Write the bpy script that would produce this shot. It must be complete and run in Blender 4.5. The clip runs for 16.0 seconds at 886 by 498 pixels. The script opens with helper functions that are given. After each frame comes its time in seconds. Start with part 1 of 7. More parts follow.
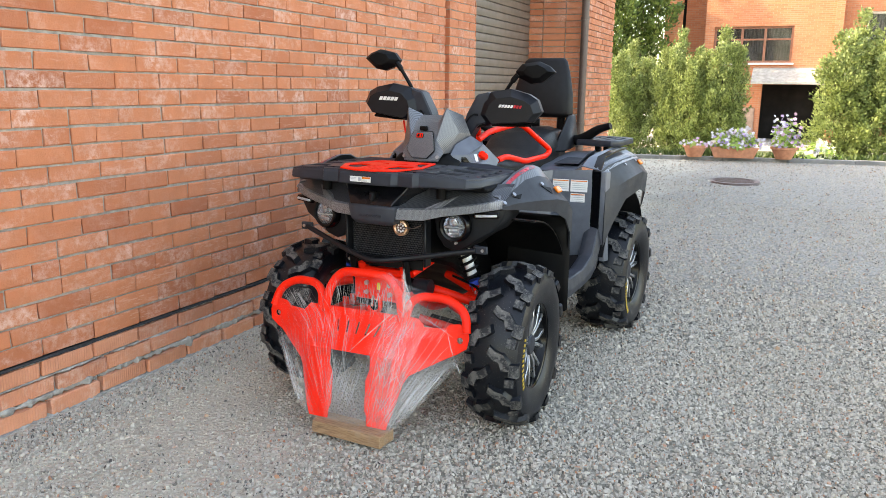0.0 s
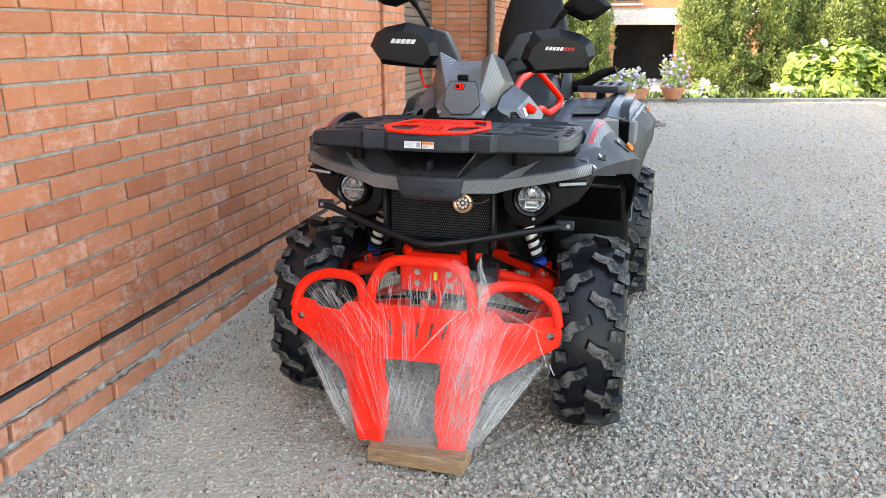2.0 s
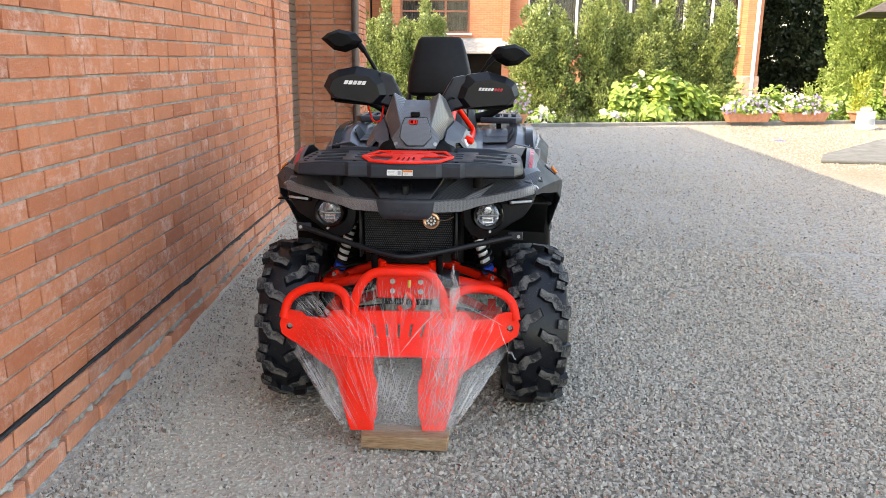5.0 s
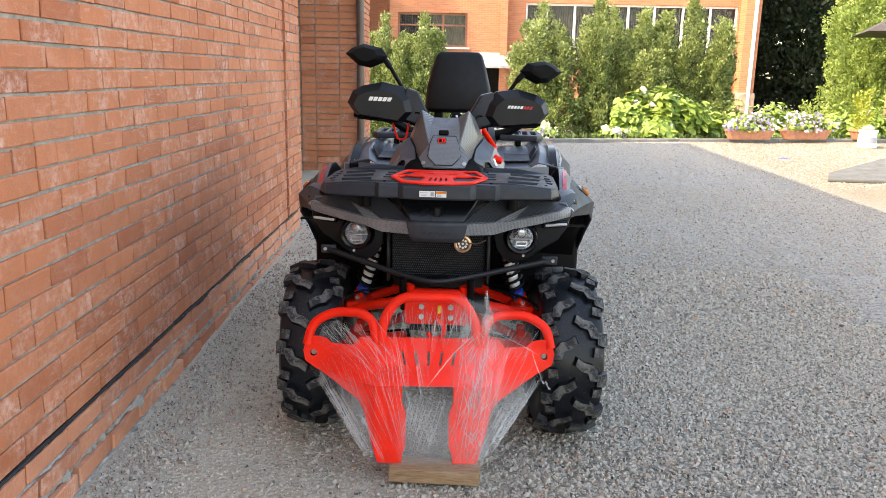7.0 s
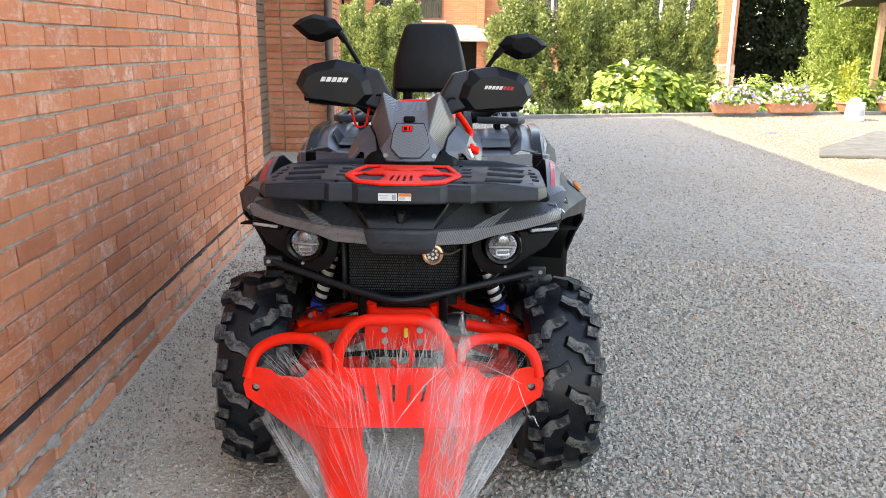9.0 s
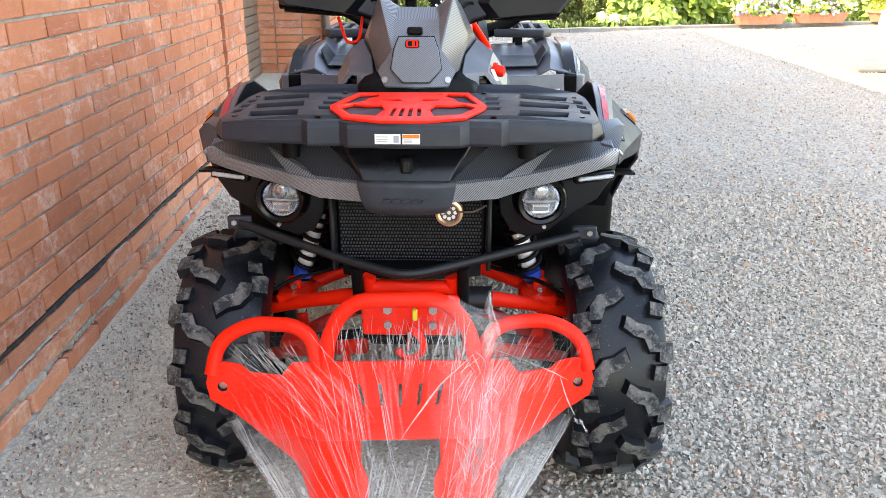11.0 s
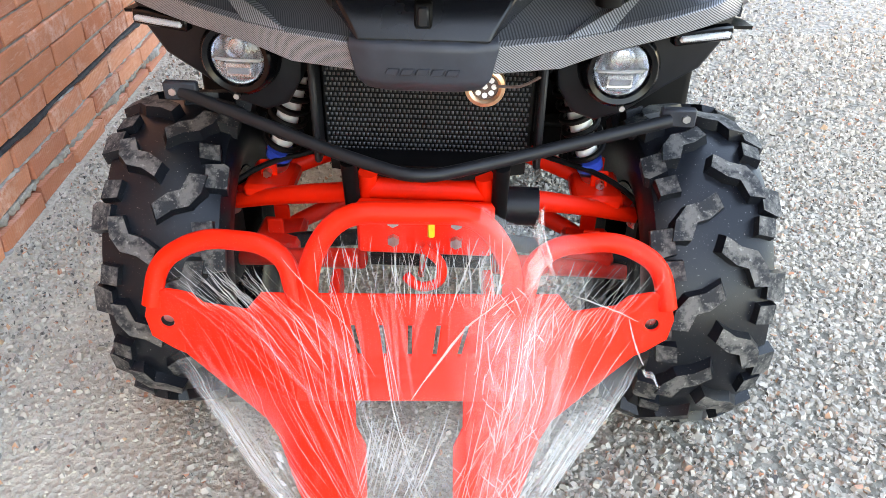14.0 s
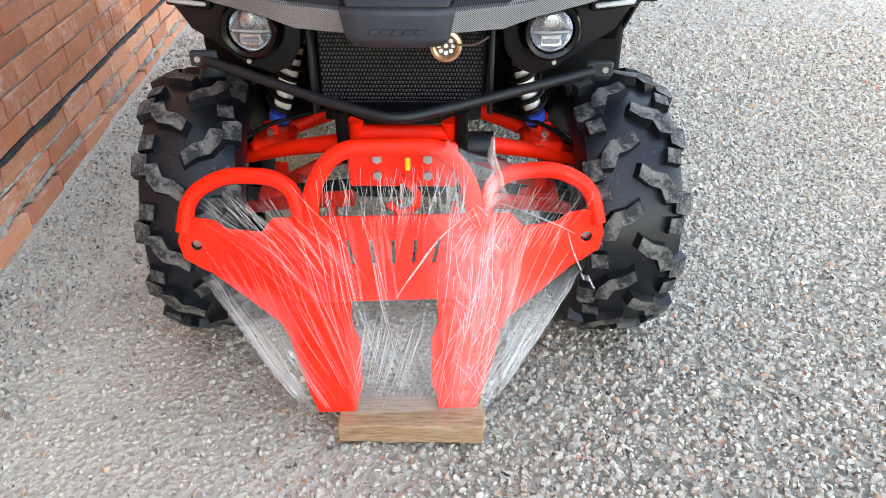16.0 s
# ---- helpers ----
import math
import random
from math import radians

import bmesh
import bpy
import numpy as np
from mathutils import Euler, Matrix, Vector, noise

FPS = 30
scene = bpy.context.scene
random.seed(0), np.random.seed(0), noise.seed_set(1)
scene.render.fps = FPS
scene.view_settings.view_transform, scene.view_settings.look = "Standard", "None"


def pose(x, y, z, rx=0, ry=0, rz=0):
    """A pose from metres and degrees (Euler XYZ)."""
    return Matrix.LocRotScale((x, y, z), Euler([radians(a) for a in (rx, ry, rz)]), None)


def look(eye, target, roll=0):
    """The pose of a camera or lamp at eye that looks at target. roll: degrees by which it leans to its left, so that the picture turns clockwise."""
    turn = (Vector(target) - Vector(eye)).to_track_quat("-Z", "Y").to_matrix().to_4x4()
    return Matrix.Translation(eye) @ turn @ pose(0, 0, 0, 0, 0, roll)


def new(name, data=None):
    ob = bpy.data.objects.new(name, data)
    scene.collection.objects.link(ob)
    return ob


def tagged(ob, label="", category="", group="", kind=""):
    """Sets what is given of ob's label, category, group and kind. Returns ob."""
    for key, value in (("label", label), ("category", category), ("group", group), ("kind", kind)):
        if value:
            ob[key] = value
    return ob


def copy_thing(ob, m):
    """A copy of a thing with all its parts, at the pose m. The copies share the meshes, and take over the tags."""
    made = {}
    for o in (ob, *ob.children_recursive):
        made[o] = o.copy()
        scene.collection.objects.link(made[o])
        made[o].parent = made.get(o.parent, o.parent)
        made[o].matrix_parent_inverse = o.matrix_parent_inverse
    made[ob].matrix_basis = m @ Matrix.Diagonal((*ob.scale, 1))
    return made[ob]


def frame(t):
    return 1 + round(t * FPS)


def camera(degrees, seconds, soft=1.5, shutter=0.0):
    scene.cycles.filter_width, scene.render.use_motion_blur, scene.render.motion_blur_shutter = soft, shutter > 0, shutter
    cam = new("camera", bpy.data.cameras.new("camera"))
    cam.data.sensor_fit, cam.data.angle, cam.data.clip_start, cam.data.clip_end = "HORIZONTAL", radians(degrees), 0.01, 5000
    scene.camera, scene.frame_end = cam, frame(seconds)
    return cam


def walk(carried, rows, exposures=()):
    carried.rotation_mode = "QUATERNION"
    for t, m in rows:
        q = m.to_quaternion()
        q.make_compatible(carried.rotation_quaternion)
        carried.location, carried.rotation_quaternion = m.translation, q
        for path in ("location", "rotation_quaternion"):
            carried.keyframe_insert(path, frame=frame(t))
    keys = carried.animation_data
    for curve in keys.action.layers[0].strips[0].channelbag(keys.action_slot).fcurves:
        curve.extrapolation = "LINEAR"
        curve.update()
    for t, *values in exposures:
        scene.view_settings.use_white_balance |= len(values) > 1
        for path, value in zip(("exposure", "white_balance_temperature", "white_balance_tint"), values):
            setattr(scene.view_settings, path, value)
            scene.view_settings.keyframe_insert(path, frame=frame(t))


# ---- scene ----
cam = camera(59.9, 16.0, 0.6)
PATH = [
    (0, (1.535, -2.614, 1.357), (0.724, -0.833, 0.944), 0.7),
    (0.5, (1.321, -2.538, 1.326), (0.573, -0.734, 0.898), 0.5),
    (1, (1.081, -2.374, 1.331), (0.389, -0.554, 0.871), -0.3),
    (1.5, (0.83, -2.331, 1.324), (0.224, -0.491, 0.827), 1.0),
    (2, (0.614, -2.314, 1.336), (0.175, -0.44, 0.792), 0.0),
    (2.5, (0.466, -2.229, 1.325), (0.119, -0.333, 0.791), 0.3),
    (3, (0.362, -2.284, 1.343), (0.117, -0.359, 0.858), 0.5),
    (3.5, (0.255, -2.542, 1.355), (0.135, -0.605, 0.871), -0.4),
    (4, (0.22, -2.782, 1.37), (0.185, -0.84, 0.891), -0.5),
    (6.3, (0.136, -2.823, 1.435), (0.113, -0.883, 0.949), 1.0),
    (6.5, (0.12, -2.794, 1.398), (0.098, -0.846, 0.946), 0.9),
    (7, (0.042, -2.69, 1.418), (0.044, -0.742, 0.969), 1.1),
    (7.5, (0.042, -2.576, 1.418), (0.071, -0.632, 0.951), 0.7),
    (8, (0.089, -2.426, 1.422), (0.113, -0.479, 0.965), 0.9),
    (8.2, (0.098, -2.388, 1.425), (0.125, -0.445, 0.952), 0.9),
    (10.3, (0.061, -1.84, 1.394), (0.148, 0.081, 0.842), 0.1),
    (10.5, (0.072, -1.787, 1.386), (0.14, 0.119, 0.783), 0.1),
    (11, (0.065, -1.621, 1.355), (0.107, 0.249, 0.647), -0.1),
    (11.5, (0.028, -1.453, 1.339), (0.074, 0.385, 0.552), -0.5),
    (12, (0.018, -1.344, 1.32), (0.08, 0.461, 0.462), -0.3),
    (12.5, (0.042, -1.192, 1.297), (0.069, 0.601, 0.411), -0.5),
    (13, (0.045, -1.076, 1.276), (0.031, 0.687, 0.332), -0.6),
    (13.5, (0.023, -1.0, 1.259), (0.03, 0.706, 0.215), 0.5),
    (14, (0.038, -1.064, 1.258), (0.064, 0.6, 0.148), 1.0),
    (14.5, (0.045, -1.139, 1.257), (0.049, 0.514, 0.13), 0.5),
    (15, (0.004, -1.237, 1.245), (0.015, 0.41, 0.109), 0.0),
    (15.5, (-0.007, -1.341, 1.267), (0.069, 0.315, 0.147), 0.5),
    (16, (0.035, -1.445, 1.283), (0.121, 0.243, 0.214), 0.2),
]
walk(cam, [(t, look(eye, target, roll)) for t, eye, target, roll in PATH],
     [(0.0, 2.86, 9350, 11), (1.5, 3.02, 9300, 11), (3.0, 3.0, 9300, 11), (4.0, 2.84, 9250, 12), (6.5, 2.64, 9150, 13), (8.2, 2.68, 9150, 13), (10.3, 3.1, 9150, 13), (11.0, 3.3, 9150, 13), (12.5, 3.58, 9150, 13), (13.5, 3.78, 9150, 13), (14.5, 3.70, 9350, 11), (16.0, 3.53, 9350, 11)])

# ---- light ----
world = bpy.data.worlds.new("sky")
scene.world = world
world.use_nodes = True
wn = world.node_tree
sky = wn.nodes.new("ShaderNodeTexSky")
sky.sky_type = "NISHITA"
sky.sun_disc = False
SUN_AZ, SUN_EL = radians(252), radians(42)
sky.sun_elevation, sky.sun_rotation = SUN_EL, SUN_AZ
sky.air_density, sky.dust_density = 1.0, 1.2
wn.links.new(sky.outputs[0], wn.nodes["Background"].inputs[0])
wn.nodes["Background"].inputs[1].default_value = 0.15
sun_data = bpy.data.lights.new("sun", "SUN")
sun_data.energy, sun_data.angle, sun_data.color = 1.5, radians(0.53), (1.0, 0.93, 0.82)
sun = new("sun", sun_data)
to_sun = Vector((math.sin(SUN_AZ) * math.cos(SUN_EL), math.cos(SUN_AZ) * math.cos(SUN_EL), math.sin(SUN_EL)))
sun.matrix_world = look(to_sun * 40, (0, 0, 0))

# ---- materials ----


def material(name, colour=(0.5, 0.5, 0.5), rough=0.5, metal=0.0, spec=0.5):
    m = bpy.data.materials.new(name)
    m.use_nodes = True
    b = m.node_tree.nodes["Principled BSDF"]
    b.inputs["Base Color"].default_value = (*colour, 1)
    b.inputs["Roughness"].default_value = rough
    b.inputs["Metallic"].default_value = metal
    b.inputs["Specular IOR Level"].default_value = spec
    return m


class Net:
    """Short names for building a node tree."""

    def __init__(self, m):
        self.m, self.t = m, m.node_tree
        self.bsdf = self.t.nodes["Principled BSDF"]
        self.out = self.t.nodes["Material Output"]

    def node(self, kind, **values):
        n = self.t.nodes.new("ShaderNode" + kind)
        if "operation" in values:
            n.operation = values["operation"]
        if "data_type" in values:
            n.data_type, n.blend_type = values["data_type"], values["blend_type"]
        if "feature" in values:
            n.feature = values["feature"]
        if "wave_type" in values:
            n.wave_type, n.bands_direction = values["wave_type"], values["bands_direction"]
        return n

    def link(self, a, b):
        self.t.links.new(a, b)

    def coord(self, scale=(1, 1, 1), turn=(0, 0, 0), kind="Object"):
        c, p = self.node("TexCoord"), self.node("Mapping")
        p.inputs["Scale"].default_value = scale
        p.inputs["Rotation"].default_value = turn
        self.link(c.outputs[kind], p.inputs["Vector"])
        return p.outputs[0]

    def world(self, scale=(1, 1, 1)):
        c, p = self.node("NewGeometry"), self.node("Mapping")
        p.inputs["Scale"].default_value = scale
        self.link(c.outputs["Position"], p.inputs["Vector"])
        return p.outputs[0]

    def noise(self, vec, scale, detail=4.0, rough=0.55):
        n = self.node("TexNoise")
        n.inputs["Scale"].default_value, n.inputs["Detail"].default_value, n.inputs["Roughness"].default_value = scale, detail, rough
        self.link(vec, n.inputs["Vector"])
        return n.outputs[0]

    def voronoi(self, vec, scale, feature="F1", out=0):
        n = self.node("TexVoronoi", feature=feature)
        n.inputs["Scale"].default_value = scale
        self.link(vec, n.inputs["Vector"])
        return n.outputs[out]

    def ramp(self, fac, stops):
        n = self.node("ValToRGB")
        e = n.color_ramp.elements
        while len(e) < len(stops):
            e.new(0.5)
        for el, (p, c) in zip(e, stops):
            el.position = p
            el.color = (*c, 1) if len(c) == 3 else c
        self.link(fac, n.inputs[0])
        return n.outputs[0]

    def grey(self, fac, a, b, lo=0.0, hi=1.0):
        n = self.node("MapRange")
        for k, v in zip(("From Min", "From Max", "To Min", "To Max"), (a, b, lo, hi)):
            n.inputs[k].default_value = v
        self.link(fac, n.inputs[0])
        return n.outputs[0]

    def mix(self, fac, a, b, blend="MIX"):
        n = self.node("Mix", data_type="RGBA", blend_type=blend)
        for sock, v in ((n.inputs[0], fac), (n.inputs[6], a), (n.inputs[7], b)):
            if isinstance(v, (int, float)):
                sock.default_value = v
            elif isinstance(v, tuple):
                sock.default_value = (*v, 1)
            else:
                self.link(v, sock)
        return n.outputs[2]

    def maths(self, op, a, b=0.0):
        n = self.node("Math", operation=op)
        for sock, v in zip(n.inputs, (a, b)):
            if isinstance(v, (int, float)):
                sock.default_value = v
            else:
                self.link(v, sock)
        return n.outputs[0]

    def bump(self, height, strength, distance=0.005):
        n = self.node("Bump")
        n.inputs["Strength"].default_value, n.inputs["Distance"].default_value = strength, distance
        self.link(height, n.inputs["Height"])
        self.link(n.outputs[0], self.bsdf.inputs["Normal"])

    def base(self, c):
        self.link(c, self.bsdf.inputs["Base Color"])

    def roughness(self, c):
        self.link(c, self.bsdf.inputs["Roughness"])


def grained(name, colour, rough=0.5, metal=0.0, scale=40, amount=0.25, bump=0.2, grain=400, spec=0.5, dist=0.0006):
    """A plain surface with soft variation, fine grain and uneven gloss."""
    m = material(name, colour, rough, metal, spec)
    n = Net(m)
    v = n.coord()
    a = n.noise(v, scale, 5)
    f = n.noise(v, grain, 2)
    lo, hi = tuple(c * (1 - amount) for c in colour), tuple(min(1, c * (1 + amount)) for c in colour)
    n.base(n.ramp(a, [(0.3, lo), (0.7, hi)]))
    n.roughness(n.grey(n.noise(v, scale * 0.3, 4), 0.3, 0.7, rough * 0.8, min(1, rough * 1.2)))
    if bump:
        n.bump(f, bump, dist)
    return m


def brick_material(name, a, b, pale, random_source):
    m = material(name, a, 0.85)
    n = Net(m)
    v = n.world()
    if random_source == "object":
        r = n.node("ObjectInfo").outputs["Random"]
    else:
        r = n.node("NewGeometry").outputs["Random Per Island"]
    c = n.ramp(r, [(0.0, a), (0.4, tuple(x * 1.05 for x in a)), (0.75, tuple(0.5 * (x + y) for x, y in zip(a, b))), (0.95, b), (1.0, tuple(x * 0.9 for x in b))])
    c = n.mix(n.grey(n.noise(v, 9, 6), 0.4, 0.7, 0, 0.45), c, tuple(x * 0.72 for x in a))
    bloom = n.maths("MULTIPLY", n.grey(n.noise(v, 6.5, 6, 0.65), 0.44, 0.62), n.grey(n.noise(v, 34, 5, 0.75), 0.40, 0.58))
    worn = n.grey(n.maths("FRACT", n.maths("MULTIPLY", r, 37.0)), 0.25, 1.0, 0.10, 0.65)
    c = n.mix(n.maths("MULTIPLY", bloom, worn), c, pale)
    smear = n.maths("MULTIPLY", n.grey(n.noise(n.world((1, 0.45, 2.2)), 30, 5, 0.7), 0.53, 0.66), n.grey(n.noise(v, 2.3, 3), 0.42, 0.62, 0.0, 0.28))
    c = n.mix(smear, c, tuple(min(1, x * 1.12) for x in pale))
    c = n.mix(n.grey(n.noise(v, 260, 3), 0.55, 0.8, 0, 0.35), c, tuple(x * 0.55 for x in a))
    n.base(c)
    n.bump(n.noise(v, 110, 6, 0.75), 0.8, 0.006)
    return m


M_BRICK = brick_material("brick", (0.555, 0.183, 0.085), (0.43, 0.122, 0.053), (0.76, 0.53, 0.45), "object")
M_BRICK_FAR = brick_material("brick_rest", (0.555, 0.183, 0.085), (0.43, 0.122, 0.053), (0.76, 0.53, 0.45), "island")
M_MORTAR = grained("mortar", (0.31, 0.285, 0.25), 0.95, scale=25, amount=0.3, bump=0.7, grain=180, dist=0.004)
M_MORTAR_DARK = grained("base_mortar", (0.31, 0.295, 0.27), 0.95, scale=18, amount=0.35, bump=0.9, grain=90, dist=0.008)
M_FELT = grained("roofing_felt", (0.018, 0.018, 0.02), 0.75, scale=60, amount=0.5, bump=0.5, grain=200, dist=0.002)
M_CONCRETE = grained("concrete", (0.34, 0.33, 0.31), 0.9, scale=6, amount=0.25, bump=0.5, grain=120, dist=0.003)

# gravel and the ground under it
M_GROUND = material("packed_ground", (0.3, 0.28, 0.25), 0.95)
n = Net(M_GROUND)
v = n.world()
cells = n.voronoi(v, 62, out=1)
sep = n.node("SeparateColor")
n.link(cells, sep.inputs[0])
# dark tones put the shade of the gaps between stones into the ground colour
near_grit = n.ramp(sep.outputs[0], [(0.0, (0.085, 0.077, 0.061)), (0.4, (0.18, 0.164, 0.132)), (0.7, (0.27, 0.247, 0.203)), (0.9, (0.37, 0.34, 0.285)), (1.0, (0.30, 0.18, 0.12))])
sand = n.ramp(n.noise(v, 3.0, 6), [(0.3, (0.465, 0.425, 0.345)), (0.7, (0.595, 0.545, 0.445))])
sand = n.mix(n.grey(n.noise(v, 90, 4), 0.5, 0.75, 0, 0.5), sand, (0.22, 0.2, 0.18))
xyz = n.node("SeparateXYZ")
n.link(n.world(), xyz.inputs[0])
left = n.grey(n.maths("ADD", xyz.outputs[0], n.grey(n.noise(v, 1.2, 4), 0.3, 0.7, -0.35, 0.35)), 0.0, 0.5, 0.8, 0.1)
# lighter grit where stones lie sparser, near their mean tone
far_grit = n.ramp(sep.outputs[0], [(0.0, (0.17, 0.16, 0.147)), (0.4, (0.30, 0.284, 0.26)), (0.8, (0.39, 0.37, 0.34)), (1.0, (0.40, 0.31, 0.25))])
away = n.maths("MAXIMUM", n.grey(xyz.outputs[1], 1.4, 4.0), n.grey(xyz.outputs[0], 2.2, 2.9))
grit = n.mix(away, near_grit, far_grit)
c = n.mix(left, grit, sand)
# sandier ground, coloured darker where the sun falls to offset its glare
far = n.maths("MULTIPLY", n.grey(xyz.outputs[1], 4.0, 6.0), n.grey(xyz.outputs[0], 4.1, 4.9))
c = n.mix(n.maths("MULTIPLY", far, 0.85), c, n.ramp(n.noise(v, 40, 6, 0.7), [(0.35, (0.12, 0.095, 0.065)), (0.65, (0.36, 0.30, 0.215))]))
n.base(c)
n.bump(n.maths("ADD", n.voronoi(v, 62), n.maths("MULTIPLY", n.noise(v, 220, 3), 0.5)), 0.9, 0.012)

M_STONE = material("crushed_stone", (0.4, 0.39, 0.37), 0.85)
n = Net(M_STONE)
r = n.node("NewGeometry").outputs["Random Per Island"]
c = n.ramp(r, [(0.0, (0.06, 0.06, 0.065)), (0.07, (0.20, 0.197, 0.195)), (0.17, (0.34, 0.334, 0.325)), (0.5, (0.455, 0.447, 0.435)), (0.8, (0.485, 0.474, 0.455)),
               (0.93, (0.505, 0.492, 0.468)), (0.94, (0.45, 0.385, 0.345)), (0.965, (0.41, 0.28, 0.225)), (0.982, (0.42, 0.18, 0.115)), (1.0, (0.50, 0.36, 0.25))])
v = n.world()
c = n.mix(n.grey(n.noise(v, 160, 4), 0.5, 0.8, 0, 0.45), c, (0.28, 0.27, 0.26))
c = n.mix(1.0, c, (1.0, 0.918, 0.805), "MULTIPLY")
n.base(c)
n.bump(n.noise(v, 300, 3), 0.4, 0.002)

M_GRIT = material("fine_grit", (0.45, 0.43, 0.38), 0.9)
n = Net(M_GRIT)
r = n.node("NewGeometry").outputs["Random Per Island"]
c = n.ramp(r, [(0.0, (0.12, 0.12, 0.115)), (0.04, (0.36, 0.34, 0.28)), (0.4, (0.53, 0.485, 0.38)), (0.9, (0.65, 0.60, 0.475)), (0.98, (0.70, 0.655, 0.53)), (1.0, (0.40, 0.27, 0.17))])
n.base(n.mix(n.grey(n.noise(n.world(), 160, 4), 0.5, 0.8, 0, 0.4), c, (0.34, 0.32, 0.28)))
n.bump(n.noise(n.world(), 300, 3), 0.4, 0.002)

M_BLACK = grained("black_plastic", (0.0026, 0.0027, 0.0032), 0.48, spec=0.13, scale=30, amount=0.3, bump=0.25, grain=900)
M_GLOSS = grained("gloss_black", (0.002, 0.0022, 0.003), 0.2, spec=0.25, scale=12, amount=0.2, bump=0.0)
M_SATIN = grained("satin_black", (0.022, 0.0255, 0.034), 0.46, spec=0.28, scale=25, amount=0.2, bump=0.15, grain=800)
M_GREY = grained("grey_paint", (0.105, 0.117, 0.142), 0.36, metal=0.15, scale=20, amount=0.15, bump=0.05, grain=600)
M_RED = grained("red_paint", (0.93, 0.020, 0.007), 0.40, spec=0.16, scale=14, amount=0.08, bump=0.05, grain=500)
M_STEEL = grained("bare_steel", (0.55, 0.55, 0.56), 0.3, metal=1.0, scale=50, amount=0.2, bump=0.05)
M_BOLT = grained("dull_bolt", (0.32, 0.32, 0.34), 0.4, metal=0.9, scale=60, amount=0.2, bump=0.0)
M_CHROME = grained("machined_alloy", (0.78, 0.78, 0.8), 0.18, metal=1.0, scale=60, amount=0.1, bump=0.0)
M_WHITE = grained("white_enamel", (0.72, 0.72, 0.71), 0.4, scale=30, amount=0.06, bump=0.0)
M_BLUE = grained("blue_ring", (0.02, 0.07, 0.45), 0.35, scale=30, amount=0.1, bump=0.0)
M_ORANGE = grained("orange_plastic", (0.75, 0.18, 0.02), 0.25, scale=30, amount=0.1, bump=0.0)
M_COPPER = grained("coppery_ring", (0.75, 0.45, 0.28), 0.3, metal=0.9, scale=60, amount=0.2, bump=0.05)
M_YELLOW = grained("yellow_plastic", (0.75, 0.6, 0.03), 0.45, scale=30, amount=0.1, bump=0.0)
M_DECAL = grained("decal_red", (0.45, 0.012, 0.025), 0.3, scale=30, amount=0.25, bump=0.0)
M_PRINT = grained("label_print", (0.3, 0.32, 0.36), 0.5, scale=30, amount=0.1, bump=0.0)
M_SEAT = grained("seat_vinyl", (0.005, 0.005, 0.006), 0.5, spec=0.22, scale=30, amount=0.3, bump=0.35, grain=700)

M_RUBBER = grained("tyre_rubber", (0.0075, 0.0095, 0.014), 0.36, spec=0.32, scale=14, amount=0.35, bump=0.3, grain=300)
n = Net(M_RUBBER)
speck = n.grey(n.noise(n.coord(), 330, 2, 0.5), 0.70, 0.74)
n.base(n.mix(n.maths("MULTIPLY", speck, 0.7), n.mix(n.grey(n.noise(n.coord(), 9, 5), 0.5, 0.75, 0, 0.5), (0.0050, 0.0064, 0.0096), (0.0135, 0.0150, 0.0185)), (0.30, 0.29, 0.27)))
M_TREAD = material("dusty_tread", (0.1, 0.1, 0.1), 0.8)
n = Net(M_TREAD)
v = n.coord()
c = n.mix(n.grey(n.noise(v, 30, 6, 0.7), 0.44, 0.58), (0.010, 0.0115, 0.0145), (0.105, 0.10, 0.094))
n.base(n.mix(n.grey(n.noise(v, 170, 3), 0.6, 0.75, 0, 0.6), c, (0.3, 0.29, 0.27)))
n.bump(n.noise(v, 220, 4), 0.4, 0.002)


def weave(name, dark, light, period, rough):
    """Carbon-look film: a fine diagonal twill."""
    m = material(name, dark, rough, 0.25)
    n = Net(m)
    v = n.coord(turn=(0, radians(45), radians(20)))
    w = n.node("TexWave", wave_type="BANDS", bands_direction="X")
    w.inputs["Scale"].default_value = 0.314 / period
    w.inputs["Distortion"].default_value = 0.0
    n.link(v, w.inputs["Vector"])
    c = n.ramp(w.outputs[0], [(0.25, dark), (0.65, light)])
    n.base(n.mix(n.grey(n.noise(n.coord(), 9, 3), 0.3, 0.7, 0, 0.3), c, dark))
    return m


M_WIND_GUARD = grained("dark_satin", (0.0045, 0.005, 0.0075), 0.40, spec=0.28, scale=25, amount=0.2, bump=0.15, grain=800)
M_FLARE = grained("flare_plastic", (0.020, 0.023, 0.030), 0.50, spec=0.30, scale=25, amount=0.2, bump=0.25, grain=700)
M_HOUSING = grained("housing_plastic", (0.0085, 0.0093, 0.0115), 0.42, spec=0.26, scale=25, amount=0.2, bump=0.2, grain=900)
M_CARBON = weave("carbon_film", (0.05, 0.053, 0.06), (0.32, 0.33, 0.355), 0.0027, 0.34)
M_PROW = grained("satin_prow", (0.0040, 0.0046, 0.0065), 0.26, spec=0.36, scale=25, amount=0.2, bump=0.15, grain=800)
M_CARBON_POD = weave("pod_carbon_film", (0.075, 0.080, 0.092), (0.17, 0.177, 0.195), 0.0027, 0.33)
M_CARBON_FINE = weave("fine_carbon_film", (0.06, 0.065, 0.075), (0.12, 0.128, 0.145), 0.0027, 0.36)
M_NOSE = grained("satin_grey", (0.032, 0.036, 0.046), 0.46, scale=25, amount=0.2, bump=0.2, grain=700, spec=0.28)
